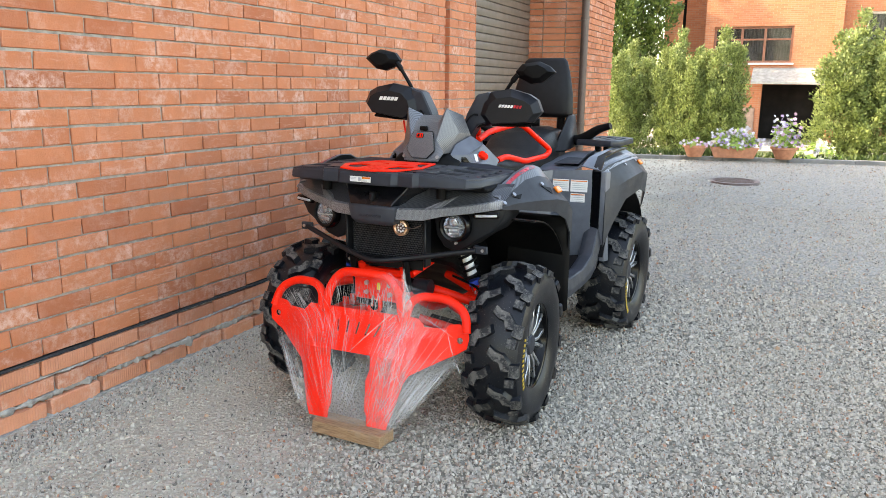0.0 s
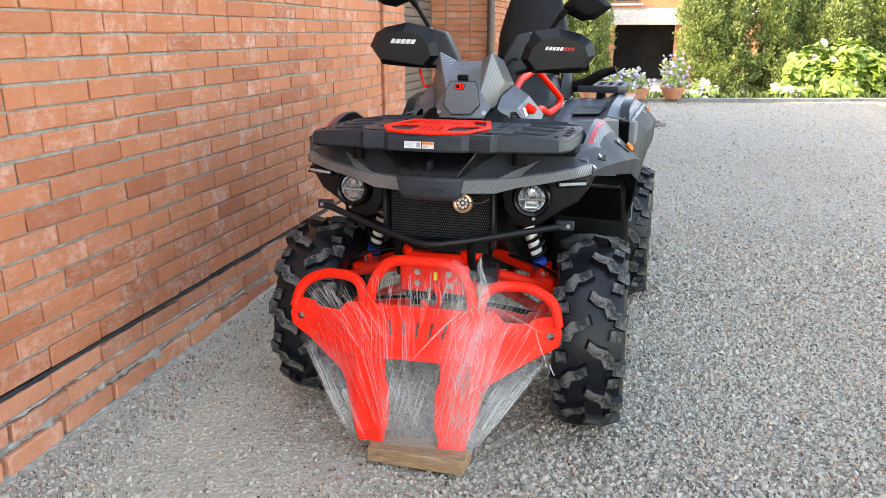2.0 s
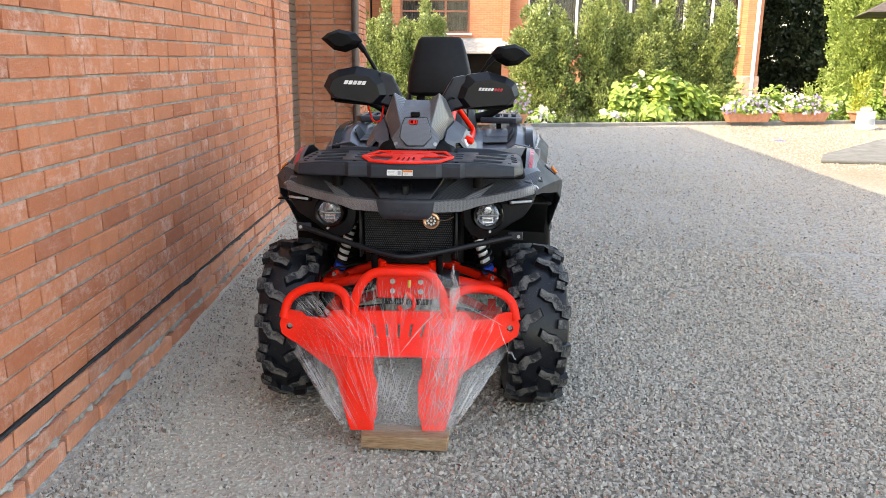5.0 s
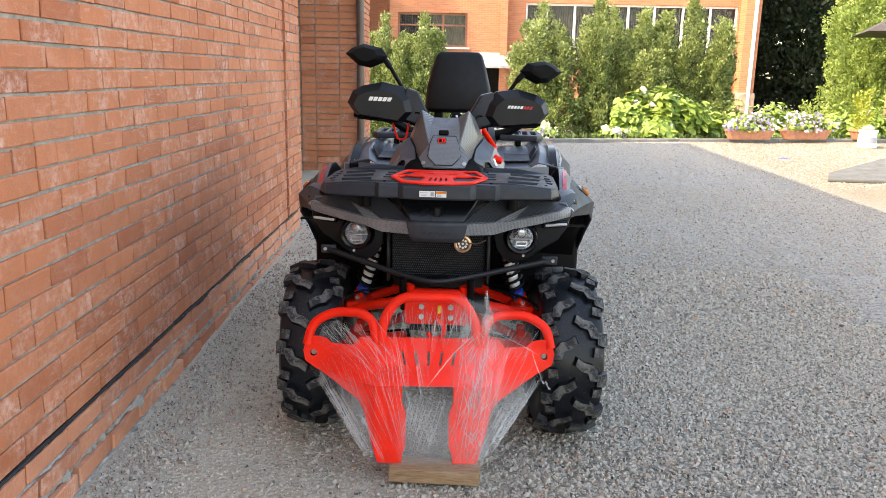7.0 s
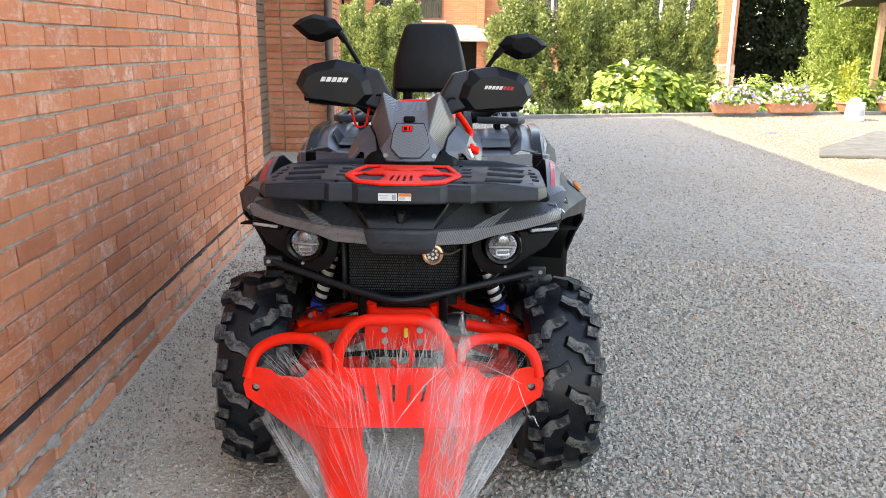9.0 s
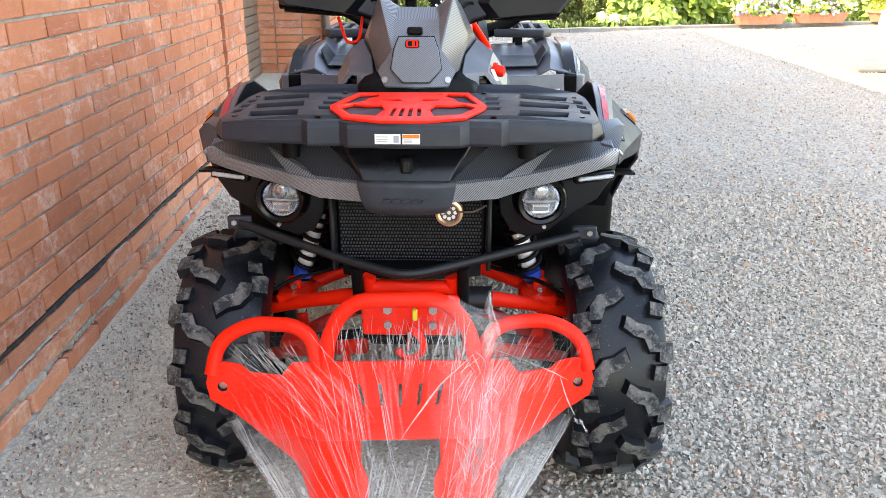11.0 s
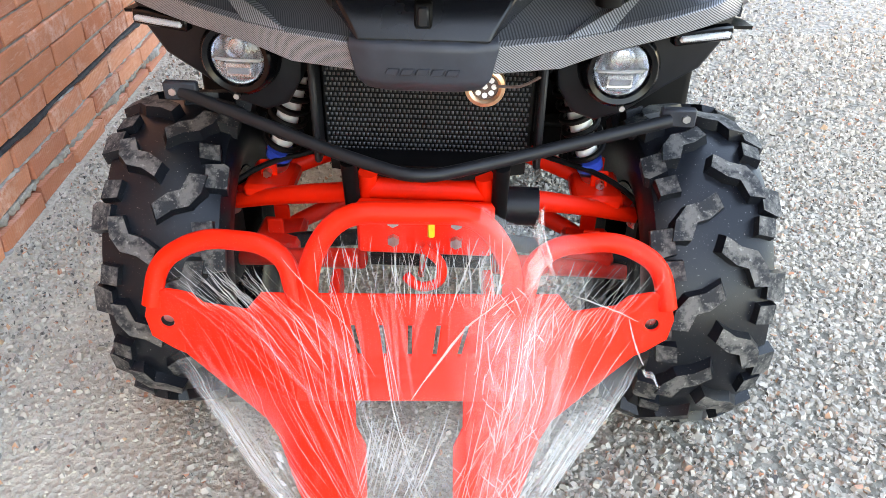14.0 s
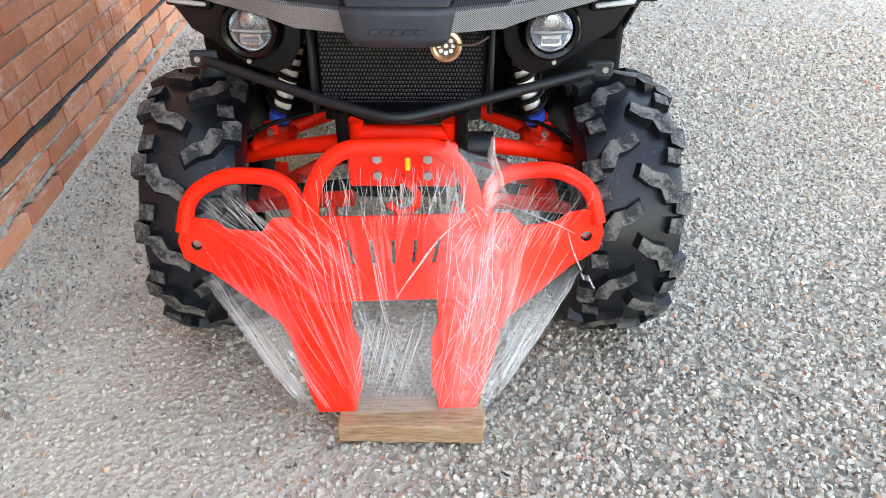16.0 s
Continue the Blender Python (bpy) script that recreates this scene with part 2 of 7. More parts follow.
M_REFLECTOR = grained("lamp_reflector", (0.55, 0.57, 0.61), 0.25, metal=0.9, scale=60, amount=0.2, bump=0.0)
M_GRILLE = grained("stamped_mesh", (0.035, 0.036, 0.04), 0.4, metal=0.6, scale=60, amount=0.2, bump=0.0)
# the trim strip's film again, with the shade under the rack in its colour
M_CARBON_SHADED = weave("shaded_carbon_film", (0.024, 0.0265, 0.034), (0.080, 0.086, 0.100), 0.0027, 0.32)

M_LENS = material("lamp_lens", (0.9, 0.92, 0.95), 0.05)
M_LENS.node_tree.nodes["Principled BSDF"].inputs["Transmission Weight"].default_value = 0.97
M_MARKER = material("marker_lens", (0.9, 0.92, 0.95), 0.05)
M_MARKER.node_tree.nodes["Principled BSDF"].inputs["Transmission Weight"].default_value = 0.85
M_PANE = bpy.data.materials.new("window_glass")
M_PANE.use_nodes = True
n = Net(M_PANE)
n.bsdf.inputs["Base Color"].default_value = (0.03, 0.025, 0.022, 1)
n.bsdf.inputs["Roughness"].default_value = 0.06
see, mixer = n.node("BsdfTransparent"), n.node("MixShader")
mixer.inputs[0].default_value = 0.38
n.link(see.outputs[0], mixer.inputs[1])
n.link(n.bsdf.outputs[0], mixer.inputs[2])
n.link(mixer.outputs[0], n.out.inputs[0])

M_WOOD = material("raw_wood", (0.3, 0.2, 0.11), 0.75)
n = Net(M_WOOD)
v = n.coord(scale=(3, 26, 26))
g = n.noise(v, 6, 6, 0.65)
c = n.ramp(g, [(0.3, (0.17, 0.095, 0.052)), (0.5, (0.32, 0.19, 0.105)), (0.7, (0.43, 0.275, 0.16))])
n.base(n.mix(n.grey(n.noise(n.coord(), 22, 5), 0.55, 0.8, 0, 0.5), c, (0.33, 0.3, 0.26)))
n.bump(g, 0.5, 0.003)

# stretch film: nearly clear, with pale pulled streaks
M_FILM = bpy.data.materials.new("stretch_film")
M_FILM.use_nodes = True
n = Net(M_FILM)
clear = n.node("BsdfTransparent")


def pulled(angle, along):
    """Coordinates drawn out along a way in the film's plane."""
    p = n.node("Mapping")
    p.inputs["Scale"].default_value = (1, 0, along)
    n.link(n.coord(turn=(0, radians(angle), 0)), p.inputs["Vector"])
    return p.outputs[0]


v1, v2, v3 = pulled(27, 0.014), pulled(-30, 0.016), pulled(4, 0.03)
px = n.node("SeparateXYZ")
n.link(n.coord(), px.inputs[0])
patch = n.grey(n.noise(n.coord(), 11, 5, 0.6), 0.40, 0.66)
crumple = n.grey(n.noise(n.coord(), 60, 5, 0.75), 0.48, 0.70)
heavy = n.maths("MULTIPLY", n.grey(px.outputs[0], 0.06, 0.15), n.grey(px.outputs[0], 0.30, 0.20))
side = n.grey(n.maths("ABSOLUTE", px.outputs[0], 0.0), 0.19, 0.27)
low = n.grey(px.outputs[2], 0.34, 0.24)
mid = n.maths("MULTIPLY", n.grey(n.maths("ABSOLUTE", px.outputs[0], 0.0), 0.11, 0.07), low)
cover = n.maths("MAXIMUM", n.maths("MULTIPLY", heavy, 0.10), n.maths("MAXIMUM", n.maths("MULTIPLY", n.maths("MULTIPLY", low, side), 0.18), n.maths("MULTIPLY", mid, 0.13)))
cover = n.maths("ADD", cover, n.maths("MULTIPLY", n.maths("MULTIPLY", heavy, patch), n.maths("MULTIPLY", crumple, 0.20)))
fine = n.maths("MULTIPLY", n.grey(n.noise(v3, 300, 4, 0.7), 0.5, 0.75), n.maths("MULTIPLY", patch, 0.10))
haze = n.maths("ADD", cover, fine)
b = n.bsdf
b.inputs["Base Color"].default_value = (0.82, 0.83, 0.85, 1)
b.inputs["Roughness"].default_value = 0.22
mixer = n.node("MixShader")
n.link(n.maths("ADD", haze, 0.004), mixer.inputs[0])
n.link(clear.outputs[0], mixer.inputs[1])
n.link(b.outputs[0], mixer.inputs[2])
n.link(mixer.outputs[0], n.out.inputs[0])
n.bump(n.maths("ADD", n.noise(v1, 60, 4), n.noise(v2, 50, 4)), 0.7, 0.006)
M_CREASE = grained("film_crease", (0.86, 0.86, 0.87), 0.3, scale=60, amount=0.1, bump=0.2, grain=300)
M_CREASE.node_tree.nodes["Principled BSDF"].inputs["Alpha"].default_value = 0.34
M_FOLD = grained("film_fold", (0.70, 0.70, 0.72), 0.35, scale=90, amount=0.15, bump=0.5, grain=160, dist=0.003)
M_FOLD.node_tree.nodes["Principled BSDF"].inputs["Alpha"].default_value = 0.075
M_TWIST = grained("crumpled_film", (0.80, 0.79, 0.79), 0.28, scale=80, amount=0.15, bump=0.6, grain=300, dist=0.003)
M_TWIST.node_tree.nodes["Principled BSDF"].inputs["Alpha"].default_value = 0.22


def leafy(name, dark, light, yellow=(0.2, 0.22, 0.04)):
    m = material(name, dark, 0.55)
    n = Net(m)
    r = n.node("NewGeometry").outputs["Random Per Island"]
    c = n.ramp(r, [(0.0, dark), (0.7, light), (1.0, tuple(0.5 * (a + b) for a, b in zip(light, yellow)))])
    n.base(n.mix(n.grey(n.noise(n.world(), 1.6, 3), 0.35, 0.65, 0, 0.5), c, dark))
    n.bsdf.inputs["Transmission Weight"].default_value = 0.0
    t = n.node("BsdfTranslucent")
    n.link(c, t.inputs[0])
    s = n.node("MixShader")
    s.inputs[0].default_value = 0.2
    n.link(n.bsdf.outputs[0], s.inputs[1])
    n.link(t.outputs[0], s.inputs[2])
    n.link(s.outputs[0], n.out.inputs[0])
    return m


M_JUNIPER = leafy("juniper_green", (0.10, 0.135, 0.04), (0.36, 0.43, 0.155), (0.44, 0.50, 0.20))
M_THUJA = leafy("thuja_green", (0.15, 0.22, 0.05), (0.36, 0.46, 0.13), (0.40, 0.49, 0.16))
# shade on the back thujas and the fir is mixed into these darker leaf colours
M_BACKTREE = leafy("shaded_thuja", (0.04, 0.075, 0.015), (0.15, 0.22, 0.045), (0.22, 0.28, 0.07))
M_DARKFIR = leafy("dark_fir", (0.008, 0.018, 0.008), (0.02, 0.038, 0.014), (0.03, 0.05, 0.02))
M_LEAF = leafy("broad_leaf", (0.20, 0.30, 0.055), (0.38, 0.51, 0.12), (0.44, 0.55, 0.15))
M_SLAB = grained("dark_slab", (0.13, 0.132, 0.125), 0.9, scale=5, amount=0.3, bump=0.5, grain=120, dist=0.003)
M_KERB = grained("kerb_concrete", (0.20, 0.195, 0.185), 0.9, scale=6, amount=0.25, bump=0.5, grain=120, dist=0.003)
M_BARK = grained("bark", (0.1, 0.075, 0.05), 0.9, scale=20, amount=0.4, bump=0.8, grain=80, dist=0.01)
M_TERRACOTTA = grained("terracotta", (0.50, 0.21, 0.12), 0.8, scale=14, amount=0.2, bump=0.2, grain=200)
M_SOIL = grained("soil", (0.06, 0.045, 0.035), 0.95, scale=60, amount=0.4, bump=0.6, grain=150)
PETALS = {"violet": (0.44, 0.33, 0.56), "pink": (0.56, 0.36, 0.50), "white": (0.58, 0.55, 0.60), "cream": (0.74, 0.76, 0.56)}
M_PETAL = {k: grained("petal_" + k, c, 0.7, scale=60, amount=0.12, bump=0.0) for k, c in PETALS.items()}
M_SHUTTER = grained("shutter_metal", (0.165, 0.13, 0.105), 0.45, scale=10, amount=0.15, bump=0.1)
M_PIPE = grained("brown_pipe", (0.09, 0.055, 0.045), 0.4, scale=14, amount=0.2, bump=0.1)
M_FRAME_BROWN = grained("brown_frame", (0.26, 0.10, 0.06), 0.5, scale=10, amount=0.2, bump=0.0)
M_FRAME_WHITE = grained("white_frame", (0.75, 0.75, 0.74), 0.45, scale=10, amount=0.06, bump=0.0)
M_DARK = grained("dark_inside", (0.012, 0.009, 0.008), 0.9, scale=4, amount=0.3, bump=0.0)
M_CURTAIN = grained("net_curtain", (0.30, 0.30, 0.29), 0.9, scale=3, amount=0.3, bump=0.0)
M_FACADE = material("far_brickwork", (0.6, 0.25, 0.13), 0.85)
n = Net(M_FACADE)
v = n.coord(turn=(radians(90), 0, 0))
bt = n.node("TexBrick")
for k, val in (("Color1", (0.56, 0.205, 0.10, 1)), ("Color2", (0.46, 0.15, 0.07, 1)), ("Mortar", (0.42, 0.27, 0.19, 1))):
    bt.inputs[k].default_value = val
for k, val in (("Scale", 1.0), ("Mortar Size", 0.006), ("Brick Width", 0.26), ("Row Height", 0.078)):
    bt.inputs[k].default_value = val
n.link(v, bt.inputs["Vector"])
n.base(n.mix(n.grey(n.noise(v, 0.8, 4), 0.35, 0.7, 0, 0.3), bt.outputs[0], (0.45, 0.17, 0.09)))
M_RUBBLE = grained("rubble_stone", (0.42, 0.27, 0.2), 0.9, scale=4, amount=0.3, bump=0.6, grain=20, dist=0.03)
M_ROOF = grained("roof_sheet", (0.07, 0.055, 0.05), 0.7, scale=10, amount=0.3, bump=0.3, grain=60, dist=0.006)

# ---- builders ----


def finish(bm, name, mats, smooth=38):
    """Mesh data from a bmesh, smooth but for edges sharper than the angle."""
    bm.normal_update()
    for f in bm.faces:
        f.smooth = True
    lim = radians(smooth)
    for e in bm.edges:
        e.smooth = len(e.link_faces) == 2 and e.calc_face_angle(0) < lim
    me = bpy.data.meshes.new(name)
    bm.to_mesh(me)
    bm.free()
    for m in mats if isinstance(mats, (list, tuple)) else [mats]:
        me.materials.append(m)
    return me


def part(name, bm, mats, parent=None, label="", smooth=38):
    """One mesh object from a bmesh, under a thing or a part."""
    ob = new(name, finish(bm, name, mats, smooth) if isinstance(bm, bmesh.types.BMesh) else bm)
    if parent:
        ob.parent = parent
    if label:
        ob["label"] = label
    return ob


def thing(name, m=Matrix(), label="", category="", group="", kind=""):
    ob = new(name)
    ob.matrix_basis = m
    ob.empty_display_size = 0.1
    return tagged(ob, label, category, group, kind)


def box(bm, c, s, bevel=0.0, m=None, seg=1):
    r = bmesh.ops.create_cube(bm, size=1.0, matrix=(m or Matrix()) @ Matrix.Translation(c) @ Matrix.Diagonal((*s, 1)))
    if bevel:
        edges = {e for vv in r["verts"] for e in vv.link_edges}
        bmesh.ops.bevel(bm, geom=list(edges), offset=bevel, segments=seg, affect="EDGES", profile=0.5)
    return bm


def rod(bm, a, b, r, r2=None, seg=12, caps=True):
    a, b = Vector(a), Vector(b)
    d = b - a
    m = Matrix.Translation((a + b) / 2) @ d.to_track_quat("Z", "Y").to_matrix().to_4x4()
    bmesh.ops.create_cone(bm, cap_ends=caps, segments=seg, radius1=r, radius2=r if r2 is None else r2, depth=d.length, matrix=m)
    return bm


def rounded(points, radius, steps=4, closed=False):
    """A polyline with its corners rounded."""
    pts = [Vector(p) for p in points]
    out = []
    cnt = len(pts)
    for i, p in enumerate(pts):
        if not closed and i in (0, cnt - 1):
            out.append(p)
            continue
        a, b = pts[i - 1] - p, pts[(i + 1) % cnt] - p
        d = min(radius, a.length * 0.48, b.length * 0.48)
        s, e = p + a.normalized() * d, p + b.normalized() * d
        for k in range(steps + 1):
            t = k / steps
            out.append((1 - t) ** 2 * s + 2 * t * (1 - t) * p + t * t * e)
    return out


def tube(bm, points, r, seg=10, closed=False):
    pts = [Vector(p) for p in points]
    cnt = len(pts)
    rings, ref = [], None
    for i, p in enumerate(pts):
        if closed:
            d = pts[(i + 1) % cnt] - pts[i - 1]
        else:
            d = pts[min(i + 1, cnt - 1)] - pts[max(i - 1, 0)]
        d.normalize()
        if ref is None:
            ref = d.orthogonal().normalized()
        ref = (ref - d * ref.dot(d)).normalized()
        side = d.cross(ref)
        rr = r(i / max(cnt - 1, 1)) if callable(r) else r
        rings.append([bm.verts.new(p + (ref * math.cos(2 * math.pi * k / seg) + side * math.sin(2 * math.pi * k / seg)) * rr) for k in range(seg)])
    last = cnt if closed else cnt - 1
    for i in range(last):
        a, b = rings[i], rings[(i + 1) % cnt]
        for k in range(seg):
            bm.faces.new((a[k], a[(k + 1) % seg], b[(k + 1) % seg], b[k]))
    if not closed:
        bm.faces.new(rings[0][::-1])
        bm.faces.new(rings[-1])
    return bm


def lathe(bm, profile, m=Matrix(), seg=32):
    """A solid of revolution about z from (radius, height) pairs."""
    rings = []
    for r, z in profile:
        if r < 1e-6:
            rings.append([bm.verts.new(m @ Vector((0, 0, z)))])
        else:
            rings.append([bm.verts.new(m @ Vector((r * math.cos(2 * math.pi * k / seg), r * math.sin(2 * math.pi * k / seg), z))) for k in range(seg)])
    for a, b in zip(rings, rings[1:]):
        for k in range(seg):
            j = (k + 1) % seg
            if len(a) == 1 and len(b) == 1:
                continue
            if len(a) == 1:
                bm.faces.new((a[0], b[k], b[j]))
            elif len(b) == 1:
                bm.faces.new((a[k], a[j], b[0]))
            else:
                bm.faces.new((a[k], a[j], b[j], b[k]))
    return bm


def loft(bm, sections, caps=True, ring=True):
    """Skin over sections with the same number of points."""
    rows = [[bm.verts.new(p) for p in s] for s in sections]
    k = len(rows[0])
    for a, b in zip(rows, rows[1:]):
        for i in range(k if ring else k - 1):
            j = (i + 1) % k
            bm.faces.new((a[i], a[j], b[j], b[i]))
    if caps and ring:
        bm.faces.new(rows[0][::-1])
        bm.faces.new(rows[-1])
    bmesh.ops.recalc_face_normals(bm, faces=bm.faces[:])
    return bm


def thicken(bm, t):
    bmesh.ops.recalc_face_normals(bm, faces=bm.faces[:])
    bmesh.ops.solidify(bm, geom=bm.faces[:], thickness=t)
    return bm


def solid(bm, verts, faces):
    vs = [bm.verts.new(p) for p in verts]
    for f in faces:
        bm.faces.new([vs[i] for i in f])
    bmesh.ops.recalc_face_normals(bm, faces=bm.faces[:])
    return bm


def bevelled(bm, offset, angle=25, seg=1):
    edges = [e for e in bm.edges if len(e.link_faces) == 2 and e.calc_face_angle(0) > radians(angle)]
    if edges:
        bmesh.ops.bevel(bm, geom=edges, offset=offset, segments=seg, affect="EDGES", profile=0.5, clamp_overlap=True)
    return bm


def mirrored(bm):
    """Adds the mirror image across x = 0."""
    g = bmesh.ops.duplicate(bm, geom=bm.verts[:] + bm.edges[:] + bm.faces[:])
    vs = [x for x in g["geom"] if isinstance(x, bmesh.types.BMVert)]
    fs = [x for x in g["geom"] if isinstance(x, bmesh.types.BMFace)]
    for q in vs:
        q.co.x = -q.co.x
    bmesh.ops.reverse_faces(bm, faces=fs)
    return bm


def flip(bm):
    for q in bm.verts:
        q.co.x = -q.co.x
    bmesh.ops.reverse_faces(bm, faces=bm.faces[:])
    return bm


def moved(bm, m):
    bm.transform(m)
    return bm


def sheet(outlines, thick, bevel=0.002, cuts=()):
    """A flat plate in x, y with holes: the first outline is its edge. cuts: x or y lines along which it may be bent."""
    cu = bpy.data.curves.new("plate", "CURVE")
    cu.dimensions, cu.fill_mode = "2D", "BOTH"
    cu.extrude, cu.bevel_depth, cu.bevel_resolution = max(thick / 2 - bevel, 0.0), bevel, 1
    cu.offset = -bevel
    for o in outlines:
        sp = cu.splines.new("POLY")
        sp.points.add(len(o) - 1)
        for q, (x, y) in zip(sp.points, o):
            q.co = (x, y, 0, 1)
        sp.use_cyclic_u = True
    ob = bpy.data.objects.new("plate", cu)
    me = bpy.data.meshes.new_from_object(ob)
    bm = bmesh.new()
    bm.from_mesh(me)
    bpy.data.objects.remove(ob)
    bpy.data.curves.remove(cu)
    bpy.data.meshes.remove(me)
    bmesh.ops.remove_doubles(bm, verts=bm.verts[:], dist=0.00005)
    for axis, at in cuts:
        co = Vector((at, 0, 0)) if axis == "x" else Vector((0, at, 0))
        no = Vector((1, 0, 0)) if axis == "x" else Vector((0, 1, 0))
        bmesh.ops.bisect_plane(bm, geom=bm.verts[:] + bm.edges[:] + bm.faces[:], plane_co=co, plane_no=no)
    return bm


def disc(cx, cy, r, seg=16):
    return [(cx + r * math.cos(2 * math.pi * k / seg), cy + r * math.sin(2 * math.pi * k / seg)) for k in range(seg)]


def raw_mesh(name, verts, faces, mats, index=None):
    """A large mesh straight from arrays of corners and equal-sided faces."""
    me = bpy.data.meshes.new(name)
    verts, faces = np.asarray(verts, np.float32), np.asarray(faces, np.int32)
    k = faces.shape[1]
    me.vertices.add(len(verts))
    me.vertices.foreach_set("co", verts.ravel())
    me.loops.add(faces.size)
    me.loops.foreach_set("vertex_index", faces.ravel())
    me.polygons.add(len(faces))
    me.polygons.foreach_set("loop_start", np.arange(0, faces.size, k, dtype=np.int32))
    me.polygons.foreach_set("loop_total", np.full(len(faces), k, dtype=np.int32))
    for m in mats if isinstance(mats, (list, tuple)) else [mats]:
        me.materials.append(m)
    if index is not None:
        me.polygons.foreach_set("material_index", np.asarray(index, np.int32))
    me.update()
    me.validate()
    return me


rng = np.random.default_rng(7)


def rise(y):
    """Height of the yard: level round the vehicle, then a gentle rise to the kerb."""
    return 0.022 * np.clip(np.asarray(y, float) - 1.0, 0.0, 11.0)

# ---- ground ----
def dip(x, y):
    """The yard falls a little away from the wall, in front of the vehicle."""
    return -0.028 * np.clip((np.asarray(x, float) + 1.1) / 0.7, 0, 1) * np.clip((1.6 - np.asarray(y, float)) / 1.2, 0, 1)


gx = np.concatenate([[-300, -60, -20], np.linspace(-8, 16, 61), [30, 80, 300]])
gy = np.concatenate([[-300, -60, -20], np.linspace(-8, 13.0, 64), np.linspace(13.5, 22, 18), [32, 80, 300]])
X, Y = np.meshgrid(gx, gy)
Z = rise(Y) + dip(X, Y)
Z = Z - 0.12 * np.clip(Y - 10.45 - 0.179 * (np.clip(X, -8, 16) + 3.5), 0, 8)
Z += np.where((np.abs(X) < 16) & (Y > -8) & (Y < 13), 0.012 * np.sin(X * 1.7 + 0.6 * Y) * np.cos(Y * 1.3 - X * 0.4), 0)
w_, h_ = len(gx), len(gy)
I = np.arange(w_ * h_).reshape(h_, w_)
quads = np.stack([I[:-1, :-1], I[:-1, 1:], I[1:, 1:], I[1:, :-1]], -1).reshape(-1, 4)
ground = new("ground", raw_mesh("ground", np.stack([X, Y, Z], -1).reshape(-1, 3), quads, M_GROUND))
ground.data.shade_smooth()
tagged(ground, "packed grey gravel yard with sandy worn patches", "ground", kind="structure")


def ground_z(x, y):
    return rise(y) + dip(x, y) + 0.012 * np.sin(x * 1.7 + 0.6 * y) * np.cos(y * 1.3 - x * 0.4)


def stones(area, density, smin, smax, keep, sink=0.12):
    """Crushed stones as twelve-cornered lumps lying over an area (x0, x1, y0, y1)."""
    x0, x1, y0, y1 = area
    count = int((x1 - x0) * (y1 - y0) * density)
    p = np.stack([rng.uniform(x0, x1, count), rng.uniform(y0, y1, count)], 1)
    p = p[rng.uniform(size=count) < keep(p[:, 0], p[:, 1])]
    count = len(p)
    size = smin + (smax - smin) * rng.beta(1.4, 3.0, count)
    ang = (np.arange(6)[None] + rng.uniform(-0.33, 0.33, (count, 6))) * np.pi / 3
    rad = rng.uniform(0.68, 1.0, (count, 6))
    low = np.stack([rad * np.cos(ang), rad * np.sin(ang), np.full((count, 6), -0.75) + rng.uniform(-0.1, 0.25, (count, 6))], -1)
    shrink = rng.uniform(0.50, 0.78, (count, 6))
    top = np.stack([rad * shrink * np.cos(ang), rad * shrink * np.sin(ang), 0.7 + rng.uniform(-0.45, 0.3, (count, 6))], -1)
    v = np.concatenate([low, top], 1) * (size[:, None, None] * rng.uniform([0.85, 0.6, 0.5], [1.2, 0.95, 0.85], (count, 3))[:, None, :]) * 0.5
    f = np.array([[k, (k + 1) % 6, 6 + (k + 1) % 6, 6 + k] for k in range(6)] + [[6, 7, 8, 9], [6, 9, 10, 11]])
    a, b = rng.uniform(0, 2 * np.pi, count), rng.normal(0, 0.30, count)
    ca, sa, cb, sb = np.cos(a), np.sin(a), np.cos(b), np.sin(b)
    x, y, z = v[..., 0], v[..., 1], v[..., 2]
    y, z = y * cb[:, None] - z * sb[:, None], y * sb[:, None] + z * cb[:, None]
    x, y = x * ca[:, None] - y * sa[:, None], x * sa[:, None] + y * ca[:, None]
    v = np.stack([x + p[:, :1], y + p[:, 1:], z + (ground_z(p[:, 0], p[:, 1]) + size * sink)[:, None]], -1)
    return v.reshape(-1, 3), (f[None] + 12 * np.arange(count)[:, None, None]).reshape(-1, 4)


def patchy(x, y):
    """Fewer stones on the trodden strip beside the wall, more along its foot and to the open side."""
    n = np.sin(2.1 * x + 1.3 * y) + np.sin(3.7 * y - 1.9 * x + 1.0) + np.sin(5.3 * x + 4.1 * y)
    strip = 1 / (1 + np.exp((x - 0.15 - 0.15 * n * 0.5) / 0.12)) * (y < 3.5) * np.clip((3.5 - y) / 2.0, 0, 1)
    edge = np.clip((-0.90 - x) / 0.12, 0, 1)
    return np.clip(0.95 - 0.85 * strip * np.clip(0.85 + 0.15 * n, 0, 1) + edge, 0.06, 1)


near = stones((-1.16, 2.6, -1.4, 1.6), 6000, 0.010, 0.036, patchy)
chips = stones((-0.1, 2.6, -1.4, 1.6), 1500, 0.006, 0.014, patchy, 0.0)
next_ = stones((-1.16, 2.6, 1.6, 2.7), 3000, 0.013, 0.044, patchy)
mid = stones((-1.15, 4.6, 2.7, 6.5), 1000, 0.014, 0.040, patchy)
side = stones((2.6, 4.4, -0.6, 2.6), 1300, 0.012, 0.036, patchy)
far_ = stones((-1.1, 9.0, 6.5, 11.8), 300, 0.018, 0.045, patchy)
grit = stones((-1.16, 0.75, -1.5, 1.2), 6000, 0.005, 0.017, lambda x, y: 1.0 - 0.8 * patchy(x, y), -0.05)
